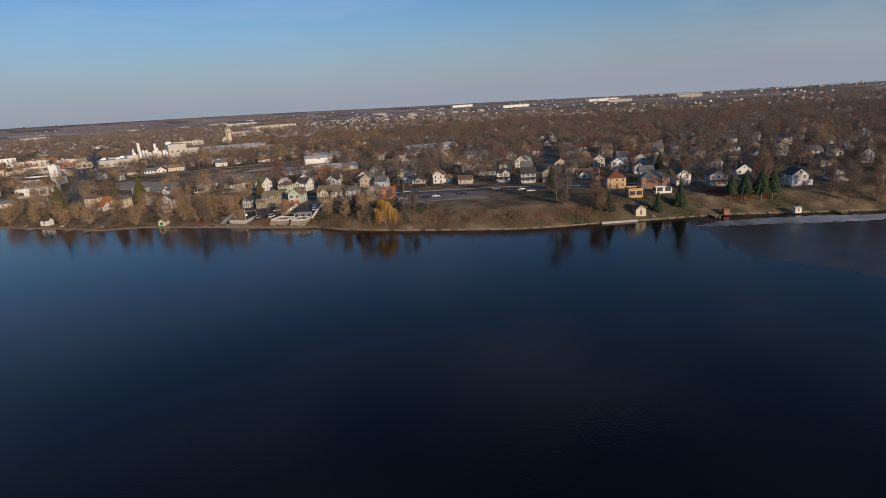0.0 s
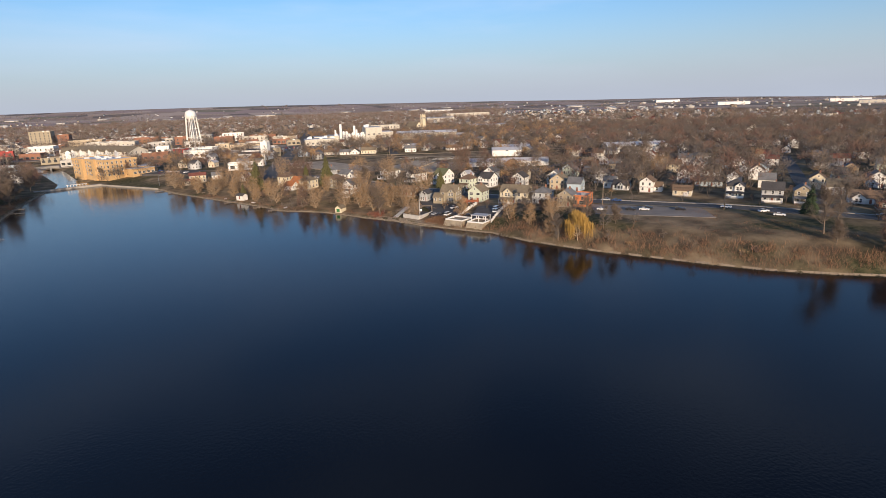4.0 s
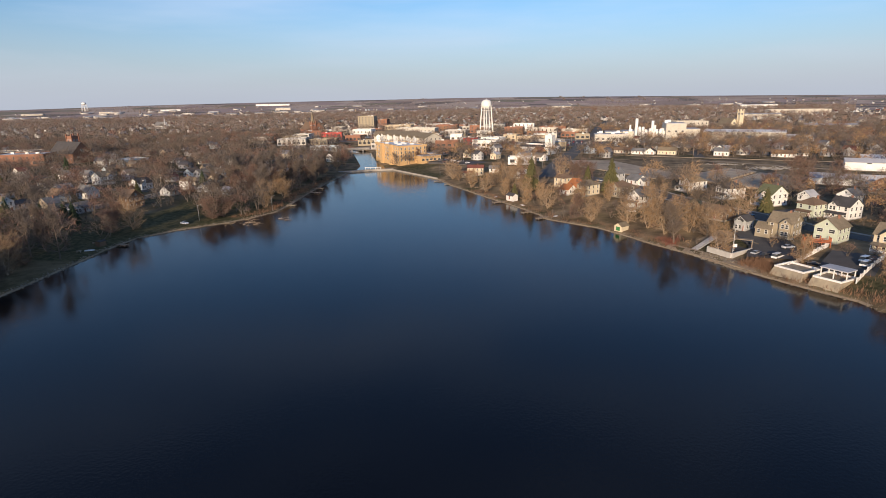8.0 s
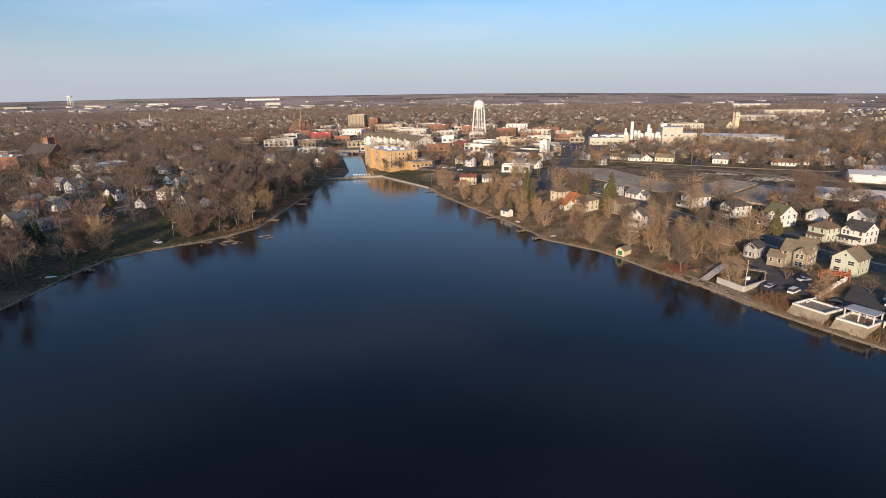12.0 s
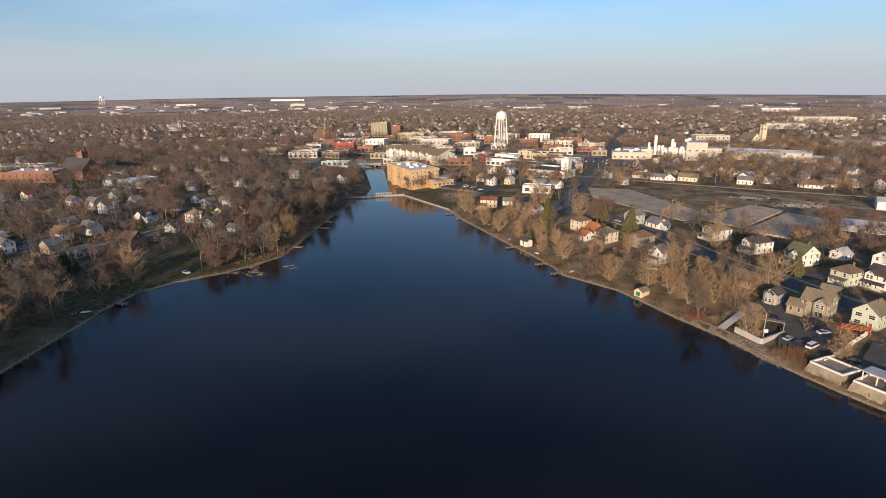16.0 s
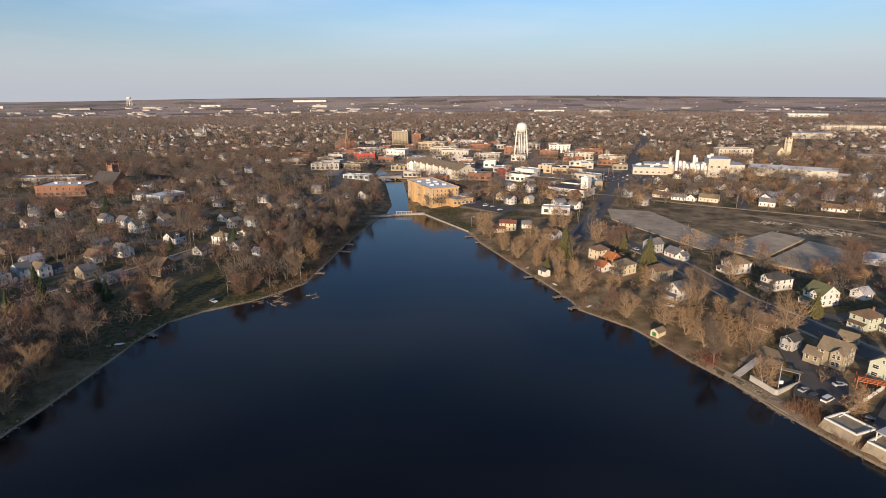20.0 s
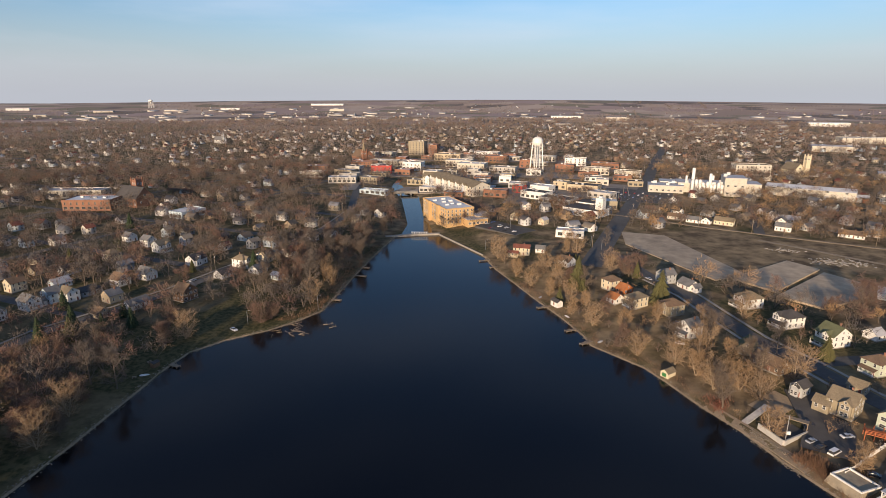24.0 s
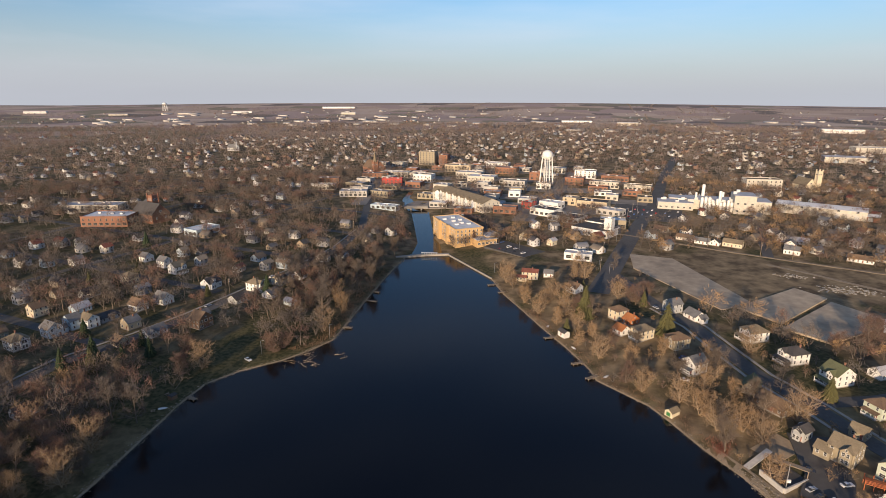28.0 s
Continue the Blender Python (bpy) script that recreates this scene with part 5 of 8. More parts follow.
def long_shed(x, y, rot, w, d, h, wall, roof, label, rise=1.6, name="warehouse"):
    root = new(name)
    root.matrix_basis = pose(x, y, level(x, y), 0, 0, rot)
    block(root, w, d, h, rise, wall, roof, turn=90, z0=-1, over=0.3)
    n = max(1, int(w / (11 if y < 700 else 40)))
    b = Build()
    b.box(-1.6, 1.6, -0.08, 0.02, 0.2, min(3.4, h - 0.5))
    me = b.mesh("loading_door", [M_GALV])
    for k in range(n):
        part("loading_door", me, root, m=pose(-w / 2 + w * (k + 0.5) / n, -d / 2, 0))
    openings(root, w, d, h - 1.4, "front", min(8, n), "wide")
    return tagged(root, label, "warehouse")


long_shed(276, 466, -33, 62, 22, 7, "stucco", "white", "long cream warehouse with white roof")
long_shed(286, 452, -33, 46, 9, 4, "brick", "pale", "low brick shed along a warehouse")
long_shed(224, 262, -33, 20, 11, 4, "white", "pale", "large low metal shed with pale roof")
long_shed(244, 277, -33, 20, 11, 4, "stucco", "white", "long low pale metal shed")
long_shed(298, 215, -33, 40, 18, 5, "white", "white", "wide low white store building")
long_shed(188, 213, -36, 46, 9, 2.8, "white", "pale", "long low white building with a row of small windows")

# white corner tower building
root = new("tower_building")
root.matrix_basis = pose(80, 385, level(80, 385), 0, 0, -38)
b = Build()
b.box(-14, 13, -9, 10, -1.5, 5)
b.box(-14, 0, 10, 24, -1.5, 6)
part("wall", b.mesh("wall", [WALL["white"]]), root)
b = Build()
b.box(-13.7, 12.7, -8.7, 9.7, 5, 5.15)
b.box(-13.7, -0.3, 10, 23.7, 6, 6.15)
part("roof", b.mesh("roof", [ROOF["dark"]]), root)
b = Build()
b.box(8, 13.2, -4, 1.2, -1.5, 13)
b.box(9.5, 11.5, -2.4, -0.4, 13, 14)
part("corner_tower", b.mesh("corner_tower", [WALL["white"]]), root)
openings(root, 27, 19, 1.2, "front", 7, "wide", y0=0.5)
openings(root, 27, 19, 1.2, "left", 4, "wide", y0=0.5)
tagged(root, "white flat-roofed workshop with a plain square white tower", "building")


def apartment_row(x, y, rot, w, d, h, label):
    root = new("apartment_building")
    root.matrix_basis = pose(x, y, level(x, y), 0, 0, rot)
    block(root, w, d, h, 3.6, "stucco", "tan", turn=90, z0=-1, over=0.8)
    for k in range(3):
        openings(root, w, d, 1.0 + 2.9 * k, "front", int(w / 4.5), "wide")
        openings(root, w, d, 1.0 + 2.9 * k, "right", 4, "tall")
    for k in range(int(w / 11)):
        x0 = -w / 2 + 5 + 11 * k
        b = Build()
        b.gable_wall(4, 3, -1, h + 0.2, 1.6)
        b.slot = 1
        b.gable_roof(4, 3, h + 0.2, 1.6, 0.3, 0.12)
        part("bay", b.mesh("bay", [WALL["white"], ROOF["tan"]]), root, m=pose(x0, -d / 2 - 0.8, 0))
    return tagged(root, label, "apartment building")


apartment_row(-12, 484, -57, 72, 17, 8.6, "long three-storey apartment building with tan roof and gabled bays")
apartment_row(-33, 518, -12, 24, 14, 8.0, "pale three-storey apartment wing with tan roof")

# downtown blocks named one by one
for x, y, rot, w, d, h, wall, roof, rows, words in [
        (40, 472, -35, 10, 8, 6, "red", "gravel", 2, "small bright red town building"),
        (52, 447, -35, 22, 14, 6, "white", "dark", 1, "low white shop with dark flat roof"),
        (66, 425, -35, 26, 16, 5, "grey", "dark", 1, "low grey workshop with dark roof"),
        (60, 476, -35, 18, 12, 6, "white", "white", 1, "white shop with flat roof"),
        (97, 484, -25, 26, 16, 6, "yellow", "dark", 1, "yellow brick garage with arched dark roof"),
        (79, 494, -25, 12, 12, 7, "yellow", "gravel", 2, "tall yellow brick town building"),
        (105, 452, -38, 20, 12, 5, "concrete", "pale", 1, "low grey concrete shop building"),
        (-52, 528, -20, 18, 12, 5, "tan", "gravel", 2, "pale riverside shop building"),
        (-40, 560, -20, 16, 14, 8, "stucco", "pale", 2, "tall pale brick shop building"),
        (-66, 622, -15, 22, 14, 9, "white", "gravel", 2, "white three-storey shop building"),
        (-103, 655, -10, 34, 14, 7, "stucco", "white", 2, "long pale shop with white roof"),
        (-99, 532, -20, 22, 13, 6, "tan", "gravel", 2, "tan brick riverside shops"),
        (-84, 470, -15, 24, 9, 4.2, "pale blue", "white", 1, "long white boat store with white roof"),
        (-124, 525, 5, 26, 14, 6, "concrete", "pale", 2, "white flat-roofed office building"),
        (-98, 597, 0, 22, 8, 8, "red", "gravel", 2, "bright red painted shop row"),
        (-125, 640, 10, 30, 14, 7, "brick", "gravel", 2, "red brick shop building"),
        (-76, 776, -10, 22, 18, 19, "tan", "gravel", 6, "tall brown brick office block"),
        (-54, 782, -10, 12, 16, 14, "brick", "gravel", 4, "brown brick office wing"),
        (128, 590, -20, 30, 12, 7, "stucco", "gravel", 2, "pale stone shops by the car park"),
        (100, 608, -20, 20, 12, 8, "brick", "gravel", 2, "red brick building by the car park"),
        (60, 640, -15, 12, 10, 9, "brick", "gravel", 2, "red brick house behind the water tower"),
        (158, 575, -20, 26, 12, 6, "stucco", "tan", 1, "low cream shop building"),
        (58, 321, -15, 16, 8, 4.5, "white", "pale", 1, "low white flat-roofed store with grey eaves"),
        (0, 610, -15, 30, 18, 9, "stucco", "white", 2, "large pale stone block with white roof"),
        (35, 590, -15, 22, 14, 7, "concrete", "gravel", 2, "grey concrete flat-roofed shop building"),
        (-15, 650, -15, 30, 16, 8, "stucco", "pale", 2, "pale stuccoed flat-roofed town block"),
        (30, 690, -15, 26, 16, 8, "brick", "gravel", 2, "red brick town block"),
        (-30, 710, -15, 34, 16, 9, "yellow", "gravel", 2, "buff brick town block"),
        (20, 745, -15, 30, 14, 7, "white", "white", 2, "white painted flat-roofed town block"),
        (90, 700, -15, 26, 14, 7, "stucco", "pale", 2, "pale stuccoed flat-roofed town block"),
        (120, 660, -15, 24, 14, 9, "white", "gravel", 3, "white three-storey town block"),
        (150, 640, -20, 30, 14, 6, "brick", "gravel", 1, "low red brick store building"),
        (-170, 600, 5, 26, 16, 7, "brick", "gravel", 2, "red brick flat-roofed shop building"),
        (-160, 560, 5, 18, 12, 6, "stucco", "white", 1, "low pale flat-roofed shop")]:
    flat_building(x, y, rot, w, d, h, wall, roof, rows, label=words)

# smaller town blocks between them, on a loose grid
g0 = random.Random(12)
taken = [(o.matrix_basis.translation.x, o.matrix_basis.translation.y) for o in bpy.data.objects if o.parent is None and o.type == "EMPTY" and o.matrix_basis.translation.y > 380]
for j in range(13):
    for k in range(11):
        x, y = -118 + 27 * k + g0.uniform(-5, 5) - j * 2, 440 + 27 * j - 3.5 * k + g0.uniform(-4, 4)
        w, d, h = g0.uniform(11, 21), g0.uniform(9, 14), g0.uniform(4, 6.5)
        if min(float(signed([x], [y], RIVER)[0]), float(signed([x], [y], [(20, 395), (42, 390), (85, 500), (130, 680), (110, 690)])[0])) < 9:
            continue
        if any((x - p) ** 2 + (y - q) ** 2 < 21 ** 2 for p, q in taken) or (100 < x < 172 and y < 500) or (x < -45 and y < 520) or g0.random() < 0.22:
            continue
        taken.append((x, y))
        wall = g0.choice(["stucco", "white", "concrete", "brick", "grey", "tan", "brick", "concrete"])
        flat_building(x, y, -15 + g0.uniform(-5, 5), w, d, h, wall, g0.choice(["pale", "gravel", "gravel", "dark", "pale", "white"]), 1, label=f"low {'brick' if wall == 'brick' else 'pale painted'} flat-roofed town building", units=1)


# ---- lakeside works ----
def dam():
    root = new("dam")
    b = Build()
    b.prism([(-52, 325.5), (-33, 332.5), (-20, 335), (-20, 337.5), (-33.5, 335), (-53, 328)], -2.5, 1.0)
    part("crest", b.mesh("crest", [M_WALK]), root)
    b = Build()
    b.box(0, 0.3, 0, 0.4, 1.0, 2.2)
    me = b.mesh("gate_post", [M_GALV])
    for k in range(7):
        part("gate_post", me, root, m=pose(-37 + 1.5 * k, 332.2 + 0.15 * k, 0))
    b = Build()
    b.box(-37.4, -27.2, 332.3, 333.6, 2.2, 2.4)
    part("catwalk", b.mesh("catwalk", [M_GALV]), root)
    return tagged(root, "low concrete dam with gates and catwalk across the lake outlet", "dam")


dam()
b = Build()
for (x0, y0), (x1, y1) in (((-21, 336.3), (6.3, 290.2)),):
    dx, dy = x1 - x0, y1 - y0
    L = math.hypot(dx, dy)
    n_ = (dy / L * 0.28, -dx / L * 0.28)
    b.prism([(x0 - n_[0], y0 - n_[1]), (x0 + n_[0], y0 + n_[1]), (x1 + n_[0], y1 + n_[1]), (x1 - n_[0], y1 - n_[1])], -2.5, 0.8)
tagged(new("sea_wall", b.mesh("sea_wall", [M_WALK])), "long tan concrete sea wall beside the mill lawn", "sea wall", kind="structure")
b = Build()
b.box(-9, 9, -3.2, 3.2, 2.2, 2.9)
for y0 in (-3.2, 3.0):
    b.box(-9, 9, y0, y0 + 0.2, 2.9, 3.8)
for x0 in (-4, 4):
    b.box(x0 - 0.6, x0 + 0.6, -3, 3, -2.5, 2.2)
br = new("bridge", b.mesh("bridge", [M_FOUND]))
br.matrix_basis = pose(-58, 479, -0.6, 0, 0, 5) @ Matrix.Diagonal((1.15, 1.0, 0.8, 1))
tagged(br, "low concrete road bridge over the river", "bridge", kind="structure")

# boathouse with a green door
root = new("boathouse")
root.matrix_basis = pose(61.8, 158.8, 0.7, 0, 0, -55)
root.scale = (0.6, 0.6, 0.6)
block(root, 4.6, 6.2, 2.4, 1.6, "cream", "tan", z0=-0.9, over=0.35)
b = Build()
b.box(-1.2, 1.2, -3.18, -3.08, 0, 2.1)
me = b.mesh("door", [mat("green_door_paint", (0.05, 0.20, 0.07), rough=0.5, scale=2)])
part("door", me, root, "wide green boat door")
openings(root, 4.6, 6.2, 1.0, "left", 2, "small")
tagged(root, "small cream boathouse with tan roof and green door", "boathouse")
# white shed by the water
root = new("shed")
root.matrix_basis = pose(35.5, 216, 1.3, 0, 0, -60)
root.scale = (TRUE, TRUE, TRUE)
block(root, 6, 4, 2.3, 1.2, "white", "dark", turn=90, z0=-0.9, over=0.3)
part("door", DOOR, root, m=pose(0, -2, 0.1))
openings(root, 6, 4, 1.0, "left", 1, "small")
tagged(root, "small white shed with dark roof at the water's edge", "shed")
# pale garage by the landing
root = new("shed")
root.matrix_basis = pose(147.6, -9.2, 1.6, 0, 0, -50)
root.scale = (TRUE, TRUE, TRUE)
block(root, 4.8, 6, 2.6, 2.0, "cream", "tan", z0=-1.4, over=0.4)
part("door", DOOR, root, m=pose(0, -3, 0.1))
openings(root, 4.8, 6, 1.2, "left", 2, "small")
openings(root, 4.8, 6, 3.0, "front", 1, "small")
tagged(root, "cream lakeside cottage shed with steep gable", "shed")
b = Build()
b.prism([(134.6, -1.8), (142.6, -10.8), (143.3, -10.1), (135.3, -1.1)], -1.5, 0.55)
tagged(new("landing_wall", b.mesh("landing_wall", [WALL["concrete"]])), "pale concrete landing wall at the water's edge", "wall", kind="structure")
root = new("shed")
root.matrix_basis = pose(162, -33, 0.9, 0, 0, -50)
root.scale = (0.55, 0.55, 0.55)
block(root, 3.4, 3, 2.1, 0.6, "rust", "brown", turn=90, z0=-1, over=0.2)
part("door", DOOR, root, m=pose(0, -1.5, 0.0))
tagged(root, "little rust-brown hut on the shore", "shed")
root = new("shed")
root.matrix_basis = pose(172, -52, 0.9, 0, 0, -50)
root.scale = (0.5, 0.5, 0.5)
block(root, 4, 3, 2.1, 0.8, "white", "pale", turn=90, z0=-1, over=0.2)
part("door", DOOR, root, m=pose(0, -1.5, 0.0))
tagged(root, "little white hut on the shore", "shed")


def slope_wall(ring_low, ring_top, z0, z1, label, curb):
    """A battered stone bank with a white kerb wall round its terrace."""
    root = new("stone_terrace")
    b = Build()
    n = len(ring_low)
    b.add([(x, y, z0) for x, y in ring_low] + [(x, y, z1) for x, y in ring_top], [tuple(range(n, 2 * n))] + [(i, (i + 1) % n, n + (i + 1) % n, n + i) for i in range(n)])
    part("bank", b.mesh("bank", [M_SLABSTONE]), root)
    for (x0, y0), (x1, y1) in zip(ring_top, ring_top[1:] + ring_top[:1]):
        dx, dy = x1 - x0, y1 - y0
        L = math.hypot(dx, dy)
        ox, oy = -dy / L * 0.3, dx / L * 0.3
        b = Build()
        b.prism([(x0, y0), (x1, y1), (x1 + ox, y1 + oy), (x0 + ox, y0 + oy)], z1 - 0.3, z1 + curb)
        part("kerb_wall", b.mesh("kerb_wall", [M_TRIM]), root)
    return tagged(root, label, "terrace")


M_SLABSTONE = mat("stone_revetment", (0.40, 0.34, 0.24), (0.27, 0.23, 0.17), rough=0.95, scale=0.7, stains=0.35, bump=0.5, bump_scale=2.5)
slope_wall([(79.6, 110.6), (82.8, 103.0), (90.5, 106.0), (87.5, 114.0)], [(81.8, 110.8), (84.6, 104.4), (90.2, 106.6), (87.3, 113.2)], -1, 2.35, "stone lakeside terrace with white kerb walls", 0.42)
slope_wall([(83.2, 102.2), (86.2, 95.8), (94, 99.6), (91, 106)], [(85.2, 102.2), (88.0, 97.0), (93.6, 99.6), (90.8, 105.2)], -1, 2.35, "stone lakeside terrace with white kerb walls", 0.42)
# open pavilion on the second terrace
root = new("pavilion")
root.matrix_basis = pose(90.2, 101.3, 2.35, 0, 0, -63)
root.scale = (0.8, 0.8, 0.8)
b = Build()
b.box(-3.6, 3.6, -2.4, 2.4, 2.5, 2.75)
part("roof", b.mesh("roof", [ROOF["pale"]]), root)
b = Build()
b.box(-0.12, 0.12, -0.12, 0.12, 0, 2.5)
me = b.mesh("post", [M_TRIM])
for x0 in (-3.3, 0, 3.3):
    for y0 in (-2.1, 2.1):
        part("post", me, root, m=pose(x0, y0, 0))
tagged(root, "open white pavilion with flat grey roof on a terrace", "pavilion")


def board_fence(pts, h, label):
    h = h * TRUE
    root = new("fence")
    b = Build()
    b.box(-0.04, 0.04, 0, 1.92, 0, h)
    board = b.mesh("panel", [M_TRIM])
    b = Build()
    b.box(-0.08, 0.08, -0.08, 0.08, -0.3, h + 0.15)
    post = b.mesh("post", [M_TRIM])
    for (x0, y0), (x1, y1) in zip(pts, pts[1:]):
        L = math.hypot(x1 - x0, y1 - y0)
        n = max(1, round(L / 2))
        a = math.degrees(math.atan2(y1 - y0, x1 - x0)) - 90
        for k in range(n):
            x, y = x0 + (x1 - x0) * k / n, y0 + (y1 - y0) * k / n
            z = level(x, y)
            part("panel", board, root, m=pose(x, y, z, 0, 0, a))
            part("post", post, root, m=pose(x, y, z))
    return tagged(root, label, "fence")


board_fence([(85.6, 111.5), (103, 122)], 1.8, "white board fence beside a lakeside yard")
board_fence([(92, 98), (107, 108.5)], 1.8, "white board fence beside a lakeside yard")

# sunken patio with concrete walls and a boat ramp
root = new("patio")
b = Build()
b.prism([(76, 131), (78.4, 123.6), (86.4, 128), (83.5, 134.5)], -1, 1.7)
part("floor", b.mesh("floor", [M_LOT]), root)
for (x0, y0), (x1, y1) in (((76, 131), (78.4, 123.6)), ((78.4, 123.6), (86.4, 128))):
    dx, dy = x1 - x0, y1 - y0
    L = math.hypot(dx, dy)
    ox, oy = dy / L * 0.4, -dx / L * 0.4
    b = Build()
    b.prism([(x0, y0), (x0 + ox, y0 + oy), (x1 + ox, y1 + oy), (x1, y1)], -1.2, 2.2)
    part("parapet", b.mesh("parapet", [WALL["concrete"]]), root)
b = Build()
b.tube((79.3, 124.6, 1.6), (79.3, 124.6, 8.6), 0.12, 0.08, 8, True)
part("light_pole", b.mesh("light_pole", [M_GALV]), root)
b = Build()
b.box(78.9, 79.9, 123.9, 124.3, 3.6, 4.4)
part("sign_board", b.mesh("sign_board", [M_TRIM]), root)
b = Build()
b.box(-3.2, 3.2, -0.8, 0.8, 2.4, 2.6)
for x0 in (-3, 3):
    b.box(x0 - 0.1, x0 + 0.1, -0.7, 0.7, 0, 2.4)
part("shelter", b.mesh("shelter", [M_WOOD]), root, m=pose(84.2, 130.2, 1.7, 0, 0, -35))
tagged(root, "sunken asphalt patio with pale concrete parapet and light pole", "patio")
b = Build()
b.add([(-5.5, -0.9, 0.2), (5.5, -0.9, 2.6), (5.5, 0.9, 2.6), (-5.5, 0.9, 0.2), (-5.5, -0.9, 0.5), (5.5, -0.9, 2.9), (5.5, 0.9, 2.9), (-5.5, 0.9, 0.5)],
      [(3, 2, 1, 0), (4, 5, 6, 7), (0, 1, 5, 4), (1, 2, 6, 5), (2, 3, 7, 6), (3, 0, 4, 7)])
ramp = new("gangway", b.mesh("gangway", [WALL["concrete"]]))
ramp.matrix_basis = pose(77.2, 135.8, 0, 0, 0, 33)
tagged(ramp, "pale sloping gangway leading up from the shore", "gangway")
# red timber deck
root = new("deck")
root.matrix_basis = pose(100.6, 123.5, level(100, 123), 0, 0, -28)
b = Build()
b.box(-3, 3, -1.6, 1.6, 1.5, 1.7)
part("floor", b.mesh("floor", [M_REDWOOD]), root)
b = Build()
b.box(-0.08, 0.08, -0.08, 0.08, -0.3, 2.7)
me = b.mesh("post", [M_REDWOOD])
for x0 in (-2.9, -1, 1, 2.9):
    for y0 in (-1.5, 1.5):
        part("post", me, root, m=pose(x0, y0, 0))
b = Build()
for z0 in (1.95, 2.25, 2.6):
    b.box(-3, 3, -1.62, -1.54, z0, z0 + 0.12)
    b.box(-3.02, -2.94, -1.6, 1.6, z0, z0 + 0.12)
part("railing", b.mesh("railing", [M_REDWOOD]), root)
tagged(root, "red-stained timber deck with railings", "deck")
# ice along the south-east shore


def ragged(ring, step, amount, seed):
    """A ring with its edges broken up."""
    r, out = random.Random(seed), []
    for (x0, y0), (x1, y1) in zip(ring, ring[1:] + ring[:1]):
        n = max(1, int(math.hypot(x1 - x0, y1 - y0) / step))
        out += [(x0 + (x1 - x0) * k / n + r.uniform(-amount, amount), y0 + (y1 - y0) * k / n + r.uniform(-amount, amount)) for k in range(n)]
    return out


b = Build()
b.prism(ragged([(143, -29), (152, -33), (161, -43), (171, -58), (186, -82), (180, -83), (166, -66), (156, -50), (147, -37)], 1.5, 0.8, 3), -0.01, 0.03)
tagged(new("ice_rim", b.mesh("ice_rim", [M_ICEW])), "white rim of old ice along the shore", "ice", kind="structure")
b = Build()
b.prism(ragged([(142, -30), (147, -39), (156, -52), (166, -68), (180, -86), (160, -110), (125, -98), (110, -78), (117, -50)], 2.0, 0.9, 4), -0.01, 0.015)
tagged(new("ice_sheet", b.mesh("ice_sheet", [M_ICE])), "thin grey sheet of melting ice", "ice", kind="structure")


# ---- trees placed one by one ----
rnd = random.Random(77)
HOME_SPOTS = [(o.matrix_basis.translation.x, o.matrix_basis.translation.y) for o in bpy.data.objects if o.parent is None and o.get("category") in ("house", "shed", "boathouse", "building", "pavilion", "patio", "deck")]


def clear_view(x, y, reach):
    """True where a tree stands free of the houses and of the open ground before their lake side."""
    L = math.hypot(x, y)
    ux, uy = x / L, y / L
    reach = 32.0 if x > 125 and y < 60 else reach
    for p, q in HOME_SPOTS:
        dx, dy = p - x, q - y
        k, side = dx * ux + dy * uy, abs(dx * uy - dy * ux)
        if dx * dx + dy * dy < 22 or (0 < k < reach and side < 3.6):
            return False
    return True


